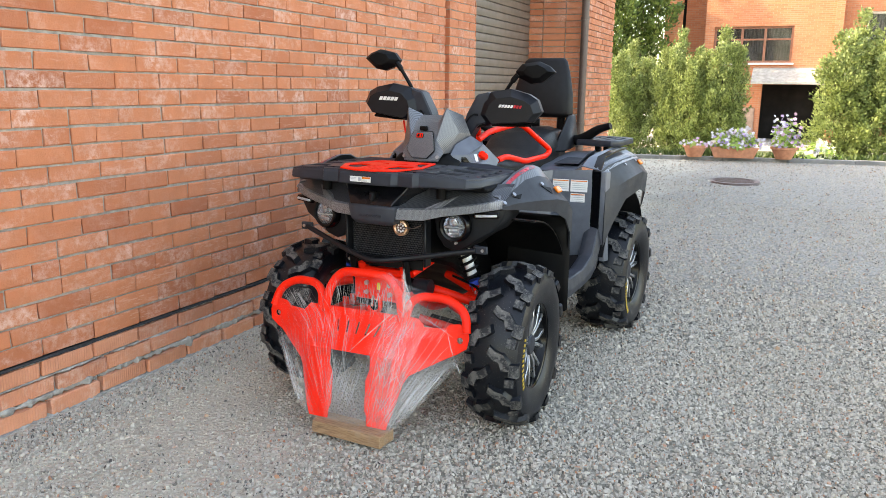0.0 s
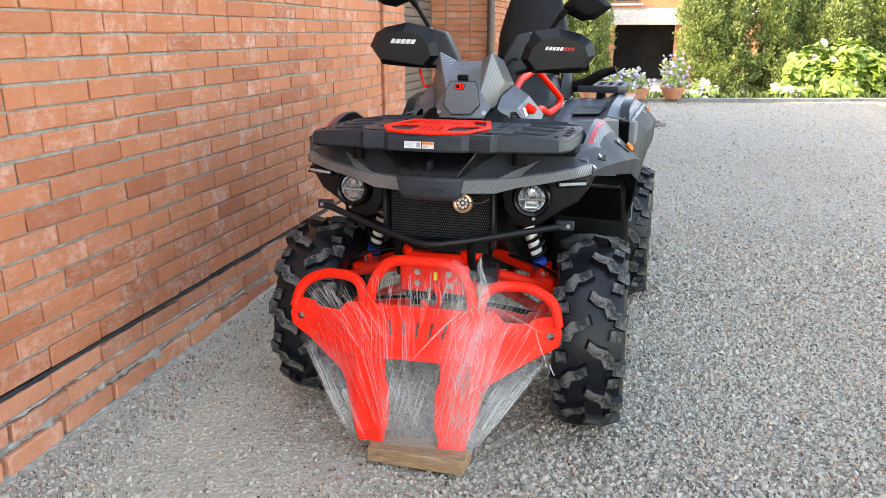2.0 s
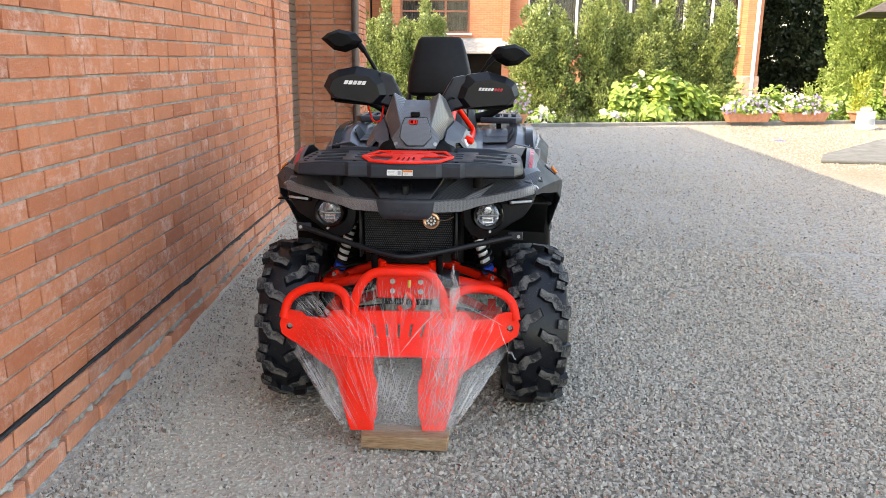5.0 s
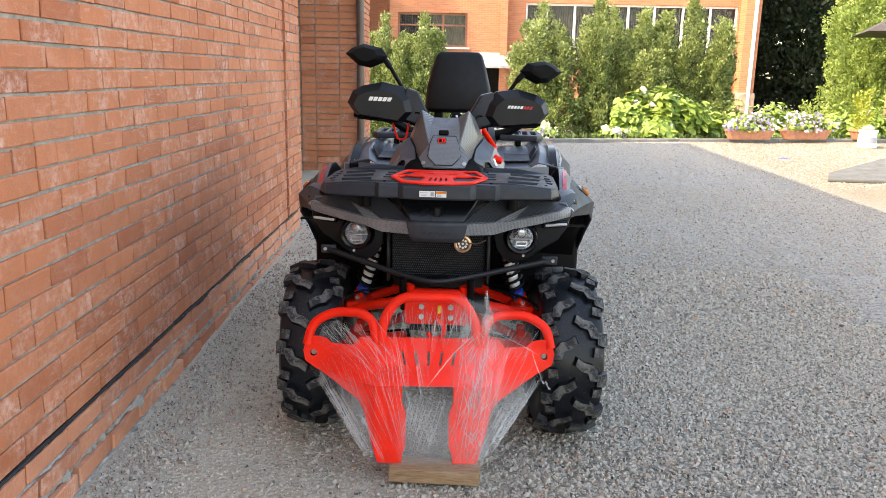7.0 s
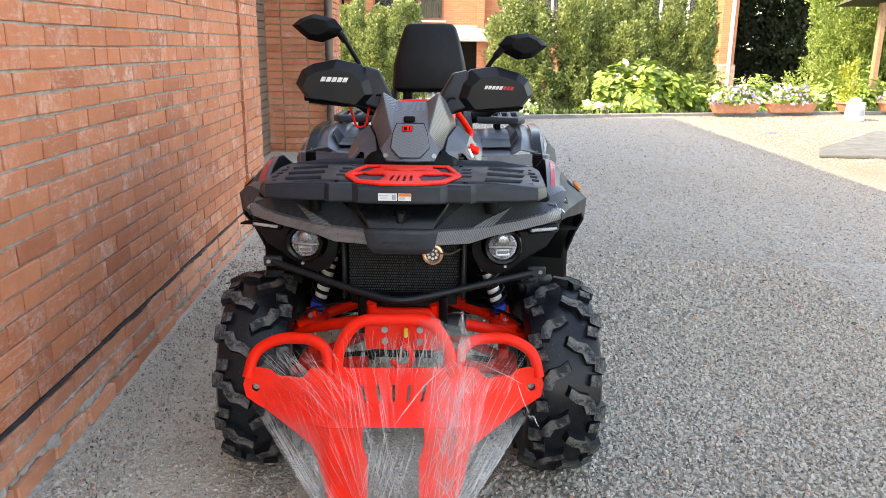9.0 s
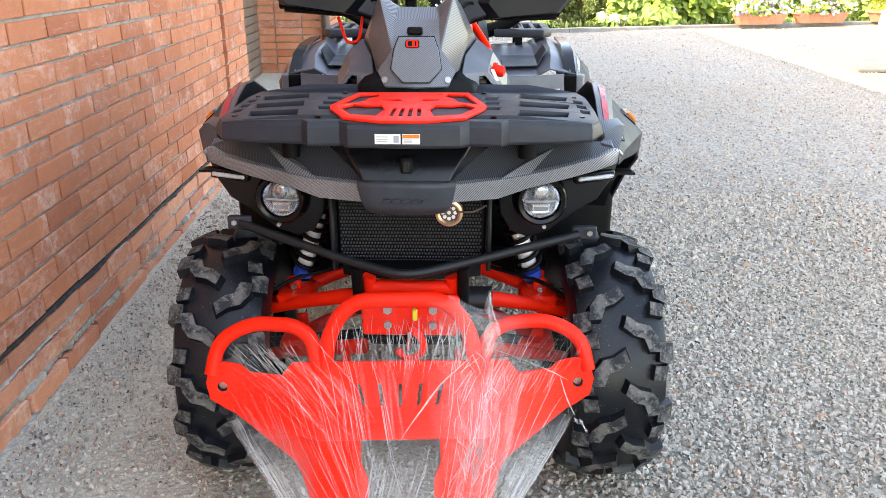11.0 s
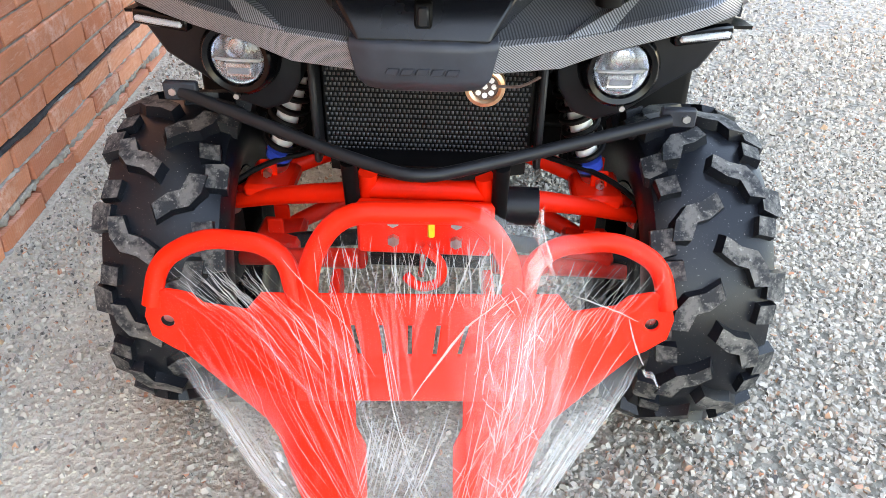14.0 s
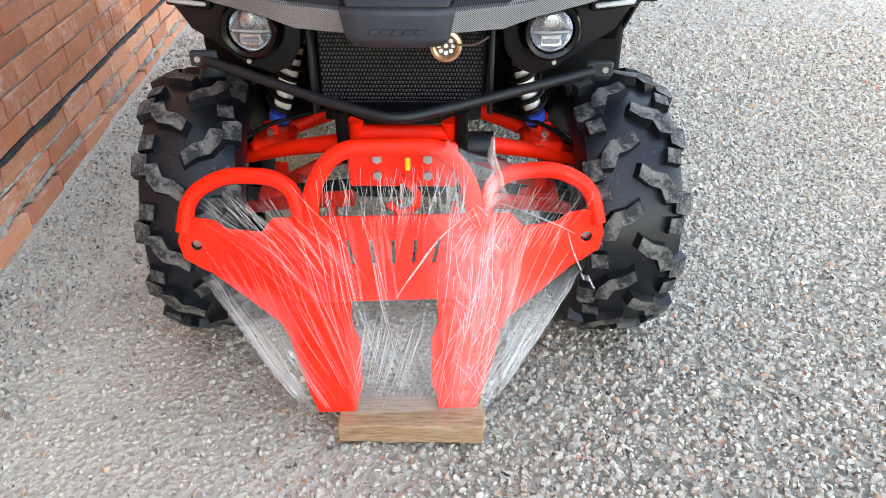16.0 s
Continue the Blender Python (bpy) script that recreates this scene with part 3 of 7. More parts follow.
vs, fs, o = [], [], 0
for v_, f_ in (near, chips, next_, mid, side, far_):
    vs.append(v_)
    fs.append(f_ + o)
    o += len(v_)
gravel = new("gravel", raw_mesh("gravel", np.concatenate(vs), np.concatenate(fs), M_STONE))
gravel.data.shade_smooth()
gravel.data.set_sharp_from_angle(angle=radians(34))
tagged(new("grit", raw_mesh("grit", *grit, M_GRIT)), "fine pale grit trodden into the strip beside the wall", "gravel", kind="stuff")
bpy.data.objects["grit"].data.shade_flat()
tagged(gravel, "loose crushed grey stone chippings over the yard", "gravel", kind="stuff")

# ---- house with the brick wall ----
WX = -1.212            # outer face of the brickwork
PITCH, COURSE, BASE = 0.26, 0.0783, 0.24
G0, G1 = 3.42, 3.50    # upright groove in the wall
END = 4.08             # corner of the garage recess


def bed(k):
    """Height of the bed joint under course k: the courses grow a little thinner upwards."""
    return 0.243 + 0.0797 * k - 0.00016 * k * k


bm = bmesh.new()
box(bm, (WX - 0.209, (-9 + G0 - 0.012) / 2, 2.7 + 0.13), (0.4, G0 - 0.012 + 9, 5.4 - 0.26))
box(bm, (WX - 0.210, (G0 + G1) / 2, 2.83), (0.3, G1 - G0 + 0.024, 5.14))
box(bm, (WX - 0.209, (G1 + 0.012 + END - 0.004) / 2, 2.83), (0.4, END - G1 - 0.016, 5.14))
wall = part("wall_west", bm, M_MORTAR)
tagged(wall, "orange-red brick wall with pale mortar joints and white bloom", "wall", kind="structure")


def brick_mesh(l, h, d, k):
    """A brick with worn arrises, set in the wall: x outwards, y along, z up."""
    bm = bmesh.new()
    box(bm, (-d / 2, 0, 0), (d, l, h))
    r = random.Random(k)
    outer = [e for e in bm.edges if all(q.co.x > -0.001 for q in e.verts)]
    bmesh.ops.bevel(bm, geom=outer, offset=0.0035, segments=1, affect="EDGES")
    for q in bm.verts:
        q.co += Vector((r.uniform(-0.0012, 0.0012), r.uniform(-0.003, 0.003), r.uniform(-0.0026, 0.0026)))
    return finish(bm, "brick", M_BRICK, 20)


BRICKS = [brick_mesh(0.253, 0.0665, 0.05, k) for k in range(8)]
HALF = [brick_mesh(0.123, 0.0665, 0.05, 20 + k) for k in range(3)]
rb = random.Random(3)
singles, rest = [], []
for row in range(0, 30):
    z = (bed(row) + bed(row + 1)) / 2
    tall = bed(row + 1) - bed(row) - 0.0088
    y = (0.097 if row % 2 else 0.228) - 0.003 * row - 0.26 * 10
    while y < END - 0.02:
        a, b = y + 0.003 + rb.uniform(-0.001, 0.0015), y + PITCH - 0.003 - rb.uniform(-0.001, 0.0015)
        spans = [(a, b)]
        if a < G0 < b or a < G1 < b:
            spans = [(a, min(b, G0 - 0.004)), (max(a, G1 + 0.004), b)]
        for s, e in spans:
            e = min(e, END - 0.001)
            if e - s < 0.03 or (s > G0 - 0.02 and e < G1 + 0.02):
                continue
            full = abs((e - s) - 0.254) < 0.004
            if full and rb.random() < 0.04:
                singles.append((row, s, s + 0.124, z, tall))
                singles.append((row, e - 0.124, e, z, tall))
            else:
                (singles if full and -1.0 < s < 2.3 and row < 24 else rest).append((row, s, e, z, tall))
        y += PITCH
singles.sort(key=lambda q: abs(q[1] - 0.5) + 0.4 * q[0] * COURSE)
rest += singles[300:]
singles = singles[:300]

# bricks of the plain stretches, of the slot's back, of the corner's return and of the far pier, in one mesh
rest_bm = bmesh.new()
ra = random.Random(5)


def lay(bm, c, s, axis, proud=0.0):
    """A brick as a chamfered block. axis: the way its face looks."""
    c, s = Vector(c), Vector(s)
    j = 0.0026
    vs = []
    for sx in (-1, 1):
        for sy in (-1, 1):
            for sz in (-1, 1):
                vs.append(bm.verts.new((c.x + sx * s.x / 2 + ra.uniform(-j, j), c.y + sy * s.y / 2 + ra.uniform(-j, j), c.z + sz * s.z / 2 + ra.uniform(-j, j))))
    for f in ((0, 1, 3, 2), (4, 6, 7, 5), (0, 4, 5, 1), (2, 3, 7, 6), (0, 2, 6, 4), (1, 5, 7, 3)):
        bm.faces.new([vs[i] for i in f])


for row, s, e, z, tall in rest:
    lay(rest_bm, (WX - 0.030, (s + e) / 2, z), (0.06, e - s, tall), "x")
for row in range(0, 30):
    lay(rest_bm, (WX - 0.062, (G0 + G1) / 2, (bed(row) + bed(row + 1)) / 2), (0.012, G1 - G0 - 0.004, 0.0665), "x")
PIER_Y, PIER_X, PIER_IN, HOUSE_END = 7.34, -1.10, -1.85, 9.2
for row in range(-3, 40):
    z = BASE + (row + 0.5) * COURSE
    # return of the near corner
    lay(rest_bm, (WX - 0.12, END + 0.002, z), (0.235, 0.01, 0.0665), "y")
    # far side of the recess: panels between upright joints
    x = PIER_IN
    for k, wdt in enumerate((0.25, 0.30, 0.25) if row % 2 else (0.25, 0.30, 0.25)):
        lay(rest_bm, (x + wdt / 2 - 0.004, PIER_Y - 0.004, z), (wdt - 0.012, 0.02, 0.0665), "y")
        x += wdt
    # outer side of the pier and the house beyond it
    y = PIER_Y + (0.0 if row % 2 else -0.13)
    while y < HOUSE_END:
        s, e = max(y, PIER_Y) + 0.005, min(y + PITCH, HOUSE_END) - 0.005
        if e - s > 0.03:
            lay(rest_bm, (PIER_X - 0.012, (s + e) / 2, z), (0.03, e - s, 0.0665), "x")
        y += PITCH
bmesh.ops.recalc_face_normals(rest_bm, faces=rest_bm.faces[:])
ob = part("brickwork", rest_bm, M_BRICK_FAR, wall, smooth=10)
ob["kind"] = "stuff"

# rough base courses, felt strip and squeezed mortar
base = thing("base_course", label="rough ribbed brick base courses with squeezed grey mortar", category="wall base", kind="structure")
bm = bmesh.new()
box(bm, (WX - 0.225, (-9 + END) / 2, 0.075), (0.42, END + 9, 0.31))
part("mortar_bed", bm, M_MORTAR_DARK, base)


def squeezed(z0, tall, out, seed, y0=-2.6):
    """A bead of mortar pressed out of a bed joint: it swells, slumps and breaks off along the wall."""
    bm = bmesh.new()
    rows = []
    for k in range(520):
        y = y0 + (END - y0) * k / 519
        a = noise.noise(Vector((y * 6, seed, 0.0)))
        c = noise.noise(Vector((y * 21, seed + 5, 0.0)))
        d = noise.noise(Vector((y * 60, seed + 9, 0.0)))
        swell = max(0.0, 0.38 + 0.9 * a + 0.7 * c + 0.6 * d)
        o = WX + out[0] + (out[1] - out[0]) * swell
        up = z0 + tall * (0.28 + 0.22 * c + 0.22 * d)
        low = z0 - tall * (0.32 + 0.6 * max(0, a + 0.4 * c) + 0.35 * d)
        rows.append([(WX - 0.03, y, up), (o - 0.004, y, up - 0.002), (o, y, (up * 0.45 + low * 0.55) + 0.003 * d), (o - 0.007, y, low), (WX - 0.03, y, low)])
    return loft(bm, rows)


for z0, tall, out, seed in ((0.157, 0.020, (0.000, 0.012), 1.0), (0.076, 0.040, (0.004, 0.026), 14.0), (0.232, 0.012, (-0.004, 0.004), 31.0), (-0.008, 0.03, (0.02, 0.05), 47.0)):
    part("squeezed_mortar", squeezed(z0, tall, out, seed), M_MORTAR_DARK, base, "rough grey mortar pressed out of the joint", 50)
M_RIBBED = brick_material("ribbed_brick", (0.62, 0.245, 0.14), (0.45, 0.15, 0.085), (0.72, 0.52, 0.43), "object")
nn = Net(M_RIBBED)
wv = nn.node("TexWave", wave_type="BANDS", bands_direction="Y")
wv.inputs["Scale"].default_value = 26
wv.inputs["Distortion"].default_value = 1.2
nn.link(nn.coord(), wv.inputs["Vector"])
nn.bump(nn.maths("ADD", wv.outputs[0], nn.maths("MULTIPLY", nn.noise(nn.world(), 70, 5, 0.7), 1.6)), 0.4, 0.004)
r6 = random.Random(8)


def ribbed_brick(l):
    b_ = bmesh.new()
    box(b_, (0, 0, 0), (0.06, l, 0.068), 0.004)
    for q in b_.verts:
        q.co += Vector((r6.uniform(-0.004, 0.004), r6.uniform(-0.003, 0.003), r6.uniform(-0.003, 0.003)))
    return finish(b_, "base_brick", M_RIBBED, 25)


ribbed = [ribbed_brick(0.248) for k in range(4)]
for z, x, first, pitch in ((0.194, WX - 0.026, 0.209 - 0.26 * 9, 0.26), (0.116, WX - 0.021, 0.009 - 0.26 * 9, 0.26), (0.030, WX - 0.006, 0.238 - 0.268 * 9, 0.268)):
    y = first + pitch / 2
    while y < END - 0.1:
        ob = new("base_brick", ribbed[r6.randrange(4)])
        ob.parent = base
        ob.matrix_basis = pose(x + r6.uniform(-0.004, 0.004), y + r6.uniform(-0.003, 0.003), z + r6.uniform(-0.004, 0.004), r6.uniform(-1.2, 1.2), 0, r6.uniform(-1.2, 1.2))
        y += pitch
bm = bmesh.new()
ys = np.linspace(-2.4, END, 460)
tops = [0.247 + 0.004 * noise.noise(Vector((y * 7, 0, 0))) + 0.002 * noise.noise(Vector((y * 40, 2, 0))) for y in ys]
bots = [0.235 - 0.018 * max(0, noise.noise(Vector((y * 4, 3, 0))) + 0.4 * noise.noise(Vector((y * 19, 6, 0)))) for y in ys]
outs = [WX + 0.003 + 0.010 * max(-0.7, noise.noise(Vector((y * 4, 7, 0)))) + 0.004 * noise.noise(Vector((y * 24, 1, 0))) for y in ys]
loft(bm, [[(WX - 0.05, y, a), (o, y, a - 0.003), (o + 0.003, y, b), (WX - 0.05, y, b)] for y, a, b, o in zip(ys, tops, bots, outs)])
part("felt_strip", bm, M_FELT, base, "ragged black damp-proof felt strip")

# recess, pier, house body and roof
bm = bmesh.new()
box(bm, ((PIER_X + PIER_IN) / 2 - 0.02, (PIER_Y + HOUSE_END) / 2 + 0.006, 2.69), (PIER_X - PIER_IN, HOUSE_END - PIER_Y, 5.38))
box(bm, (-1.9, (END + PIER_Y) / 2, 4.1), (0.9, PIER_Y - END - 0.01, 2.56))
tagged(part("wall_pier", bm, M_MORTAR), "brick pier at the far side of the garage recess", "wall", kind="structure")
bm = bmesh.new()
box(bm, (-6.0, 0.1, 2.65), (8.2, 18.1, 5.3))
tagged(part("wall_house_core", bm, M_MORTAR), "plain inner walls of the brick house", "wall", kind="structure")
bm = bmesh.new()
box(bm, (-5.6, 0.1, 5.46), (9.0, 18.8, 0.12), 0.02)
tagged(part("roof", bm, M_ROOF), "dark sheet roof of the brick house", "roof", kind="structure")
door = thing("garage_door", label="brown-grey roller shutter garage door, closed", category="garage door", kind="structure")
zz = 0.06
while zz < 2.8:
    bm = bmesh.new()
    box(bm, (PIER_IN + 0.05, (END + PIER_Y) / 2, zz + 0.046), (0.03, PIER_Y - END - 0.03, 0.086), 0.012, seg=2)
    part("slat", bm, M_SHUTTER, door)
    zz += 0.09
bm = bmesh.new()
box(bm, (WX - 0.09, END + 0.05, 1.4), (0.05, 0.06, 2.8), 0.004)
part("guide_rail", bm, M_PIPE, door)
bm = bmesh.new()
box(bm, (-1.5, (END + PIER_Y) / 2, 0.03), (0.85, PIER_Y - END - 0.02, 0.12), 0.01)
tagged(part("threshold", bm, M_CONCRETE), "worn concrete threshold before the garage door", "threshold", kind="structure")
pipe = thing("drainpipe", label="brown metal rainwater pipe on the pier", category="drainpipe")
bm = bmesh.new()
rod(bm, (-1.03, 7.24, 0.16), (-1.03, 7.24, 5.4), 0.048, seg=16)
part("pipe", bm, M_PIPE, pipe)
for z in (0.9, 2.2):
    bm = bmesh.new()
    rod(bm, (-1.03, 7.24, z), (-1.03, 7.24, z + 0.03), 0.055, seg=16)
    box(bm, (-1.03, 7.30, z + 0.015), (0.03, 0.07, 0.02))
    part("bracket", bm, M_PIPE, pipe)

# ---- kerb and what stands on it ----
K0, K1 = Vector((-3.5, 10.15, 0)), Vector((13.0, 13.1, 0))
kdir = (K1 - K0).normalized()
kerb = thing("kerb", label="low grey concrete kerb edging the planting bed", category="kerb", kind="structure")
for i in range(17):
    a = K0 + kdir * i
    bm = bmesh.new()
    zz = float(rise(a.y + 0.1))
    box(bm, (0, 0.08, -0.02), (0.994, 0.16, 0.16), 0.008)
    moved(bm, Matrix.Translation((a.x + kdir.x * 0.5, a.y + kdir.y * 0.5, zz)) @ Matrix.Rotation(math.atan2(kdir.y, kdir.x), 4, "Z"))
    part("kerb_stone", bm, M_KERB, kerb)


def kerb_point(x, back):
    """A place on or behind the kerb at the world x."""
    t = (x - K0.x) / kdir.x
    p = K0 + kdir * t + Vector((-kdir.y, kdir.x, 0)) * back
    return p.x, p.y, float(rise(p.y)) - 0.09 * max(0.0, back - 0.3)


def sprigs(points, dirs, length, width, cross=True):
    """Narrow leaf blades as quads: a kite along each direction."""
    d = dirs / np.linalg.norm(dirs, axis=1, keepdims=True)
    r = rng.normal(size=d.shape)
    s = np.cross(d, r)
    s /= np.linalg.norm(s, axis=1, keepdims=True)
    l, w = length[:, None], width[:, None]
    v = np.stack([points, points + d * l * 0.45 + s * w, points + d * l, points + d * l * 0.45 - s * w], 1)
    f = np.arange(len(points) * 4).reshape(-1, 4)
    return v.reshape(-1, 3), f


def conifer_mesh(h, r, count, leaders, seed, size):
    """Feathery upright crown: several leaders, each clad in small tufts of sprigs with gaps between."""
    g = np.random.default_rng(seed)
    P, D = [], []
    per = 46
    for k in range(leaders):
        a = 2 * np.pi * k / leaders + g.uniform(-0.4, 0.4)
        off = r * (0.0 if k == 0 else g.uniform(0.30, 0.62))
        hh = h * (1.0 if k == 0 else g.uniform(0.58, 0.92))
        rr = r * g.uniform(0.46, 0.62)
        m = count // leaders // per
        u = g.uniform(0.0, 1, m) ** 0.85
        prof = rr * np.clip(np.minimum(0.70 + 1.6 * u, 1.3 * (1 - u) ** 0.8 + 0.02), 0.015, None)
        th = g.uniform(0, 2 * np.pi, m)
        lump = 0.86 + 0.16 * np.sin(th * 3 + u * 13 + k) + 0.12 * np.sin(th * 5 - u * 23)
        rad = prof * lump * np.sqrt(g.uniform(0.45, 1.1, m))
        x = off * math.cos(a) * (0.8 + 0.4 * u) + rad * np.cos(th)
        y = off * math.sin(a) * (0.8 + 0.4 * u) + rad * np.sin(th)
        tip = np.stack([x, y, 0.03 + u * hh], 1)
        out = np.stack([np.cos(th) * 0.6, np.sin(th) * 0.6, np.full(m, 0.8)], 1)
        along = g.uniform(-1.0, 1.0, (m, per, 1)) * g.uniform(0.6, 1.5, (m, 1, 1))
        spread = g.normal(0, 1.0, (m, per, 3)) * (1.0 - 0.45 * along)
        pts = tip[:, None] + out[:, None] * along * size * 1.5 + spread * size * 0.56
        P.append(pts.reshape(-1, 3))
        D.append((out[:, None] + 0.5 * spread * 0.5 + g.normal(0, 0.3, (m, per, 3))).reshape(-1, 3))
    P, D = np.concatenate(P), np.concatenate(D)
    P[:, 2] = np.maximum(P[:, 2], 0.0)
    P[:, :2] *= 1.0 + 0.10 * np.sin(P[:, 2:] * 4.0 / h * 3.1 + seed)
    v, f = sprigs(P, D, size * g.uniform(0.45, 1.0, len(P)), size * 0.26 * g.uniform(0.6, 1.3, len(P)))
    return v, f


def trunk_mesh(h, r):
    bm = bmesh.new()
    tube(bm, [(0.02 * math.sin(3 * k), 0.02 * math.cos(2 * k), -0.2 + h * k / 6) for k in range(7)], lambda t: r * (1 - 0.85 * t), 8)
    for k in range(7):
        a, z = k * 2.4, h * (0.15 + 0.09 * k)
        tube(bm, [(0, 0, z), (0.3 * math.cos(a), 0.3 * math.sin(a), z + 0.3)], lambda t: r * 0.3 * (1 - 0.7 * t), 5)
    return finish(bm, "trunk", M_BARK)


def conifer(name, mat, h, r, count, leaders, seed, label, size=0.12):
    t = thing(name, label=label, category="tree")
    new("trunk", trunk_mesh(h * 0.8, 0.06)).parent = t
    new("crown", raw_mesh("crown", *conifer_mesh(h, r, count, leaders, seed, size), mat)).parent = t
    return t


junipers = [conifer("juniper_tree", M_JUNIPER, 3.2, 0.95, 36000, 8 + k, 30 + k, "feathery grey-green upright juniper in the sun", 0.085) for k in range(3)]
spots = [(-3.2, 21.5, 1.0, 1.03, 0), (-1.80, 21.4, 1.0, 1.12, 1), (-0.62, 21.5, 1.02, 1.13, 2), (2.80, 20.0, 1.32, 1.20, 1), (4.45, 20.3, 1.15, 1.28, 0), (5.65, 19.9, 1.10, 1.17, 2),
         (7.05, 20.1, 1.28, 1.28, 0), (8.10, 20.6, 0.75, 1.10, 1)]
for i, (x, y, s, tall, k) in enumerate(spots):
    at = pose(x, y, -0.62, 0, 0, 47 * i)
    if i < 3:
        junipers[k].matrix_basis = at
        junipers[k]["group"] = "junipers along the bed"
        t = junipers[k]
    else:
        t = copy_thing(junipers[k], at)
    t.scale = (s, s, tall)

# tall hedge trees at the far end
thuja = conifer("thuja_tree", M_THUJA, 6.0, 1.45, 36000, 6, 51, "tall bright green thuja beside the house", 0.10)
thuja.matrix_basis = pose(10.95, 17.8, -0.4, 0, 0, 20)
for x, y, s, a in ((12.8, 17.9, 1.05, 140), (14.4, 18.4, 1.0, 260), (12.2, 19.6, 1.05, 80)):
    t = copy_thing(thuja, pose(x, y, -0.4, 0, 0, a))
    t.scale = (s, s, s)
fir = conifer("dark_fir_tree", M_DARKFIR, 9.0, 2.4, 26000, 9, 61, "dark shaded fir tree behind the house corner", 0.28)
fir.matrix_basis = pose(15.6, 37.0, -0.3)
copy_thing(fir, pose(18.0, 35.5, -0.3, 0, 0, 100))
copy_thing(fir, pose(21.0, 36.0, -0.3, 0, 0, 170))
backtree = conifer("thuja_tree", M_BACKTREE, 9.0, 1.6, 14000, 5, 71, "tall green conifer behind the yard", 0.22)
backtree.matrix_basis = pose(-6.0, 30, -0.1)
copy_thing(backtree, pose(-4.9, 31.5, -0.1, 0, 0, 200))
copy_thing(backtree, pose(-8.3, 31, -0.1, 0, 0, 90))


def leaves(name, mat, points, normals, size):
    """Broad leaves: six-cornered blades folded a little along the middle."""
    cnt = len(points)
    nrm = normals / np.linalg.norm(normals, axis=1, keepdims=True)
    r = rng.normal(size=nrm.shape)
    u = np.cross(nrm, r)
    u /= np.linalg.norm(u, axis=1, keepdims=True)
    w = np.cross(nrm, u)
    s = size[:, None]
    p = points
    v = np.stack([p - u * s * 0.5, p - u * s * 0.1 + w * s * 0.32 + nrm * s * 0.06, p + u * s * 0.3 + w * s * 0.2 + nrm * s * 0.04, p + u * s * 0.55 - nrm * s * 0.1,
                  p + u * s * 0.3 - w * s * 0.2 + nrm * s * 0.04, p - u * s * 0.1 - w * s * 0.32 + nrm * s * 0.06], 1)
    b = 6 * np.arange(cnt)[:, None]
    f = np.concatenate([np.array([[0, 1, 2, 3]]) + b, np.array([[0, 3, 4, 5]]) + b])
    return raw_mesh(name, v.reshape(-1, 3), f, mat)


def mound(cnt, rx, ry, h):
    """Points and outward ways over a bushy mound."""
    th, u = rng.uniform(0, 2 * np.pi, cnt), rng.uniform(0, 1, cnt)
    el = np.arcsin(u ** 0.8)
    lump = 0.85 + 0.2 * np.sin(th * 3 + el * 5) + 0.12 * np.sin(th * 7)
    d = np.stack([np.cos(th) * np.cos(el), np.sin(th) * np.cos(el), np.sin(el)], 1)
    p = d * np.array([rx, ry, h]) * (lump * rng.uniform(0.72, 1.0, cnt))[:, None]
    return p, d + rng.normal(0, 0.35, d.shape) + np.array([0, 0, 0.4])


def blossoms(name, mat, points, size, petals=6):
    """Small open flowers: a ring of petals round each point."""
    cnt = len(points)
    c = np.repeat(points, petals, 0)
    a = np.tile(np.arange(petals) * 2 * np.pi / petals, cnt) + np.repeat(rng.uniform(0, 6, cnt), petals)
    face = np.repeat(rng.normal(0, 0.4, (cnt, 3)) + np.array([0, -0.8, 0.6]), petals, 0)
    face /= np.linalg.norm(face, axis=1, keepdims=True)
    u = np.cross(face, np.array([0.0, 0.0, 1.0]) + 1e-3)
    u /= np.linalg.norm(u, axis=1, keepdims=True)
    w = np.cross(face, u)
    d = u * np.cos(a)[:, None] + w * np.sin(a)[:, None]
    e = -u * np.sin(a)[:, None] + w * np.cos(a)[:, None]
    s = np.repeat(size, petals)[:, None]
    v = np.stack([c, c + d * s * 0.6 + e * s * 0.35 + face * s * 0.15, c + d * s + face * s * 0.1, c + d * s * 0.6 - e * s * 0.35 + face * s * 0.15], 1)
    return raw_mesh(name, v.reshape(-1, 3), np.arange(len(v) * 4).reshape(-1, 4), mat)


def shrub(x, back, rx, ry, h, cnt, size, heads, label, seed=0):
    px, py, pz = kerb_point(x, back)
    t = thing("hydrangea_bush", pose(px, py, pz), label, "bush")
    p, d = mound(cnt, rx, ry, h)
    o = new("foliage", leaves("foliage", M_LEAF, p, d, size * rng.uniform(0.7, 1.3, cnt)))
    o.parent, o["kind"] = t, "stuff"
    q, d2 = mound(heads, rx * 1.03, ry * 1.03, h * 1.05)
    for k in range(heads):
        g = q[k] + rng.normal(0, 0.035, (26, 3))
        o = new("flower_head", blossoms("flower_head", M_PETAL["cream" if k % 3 else "white"], g, np.full(26, 0.035), 4))
        o.parent, o["kind"] = t, "stuff"
    return t


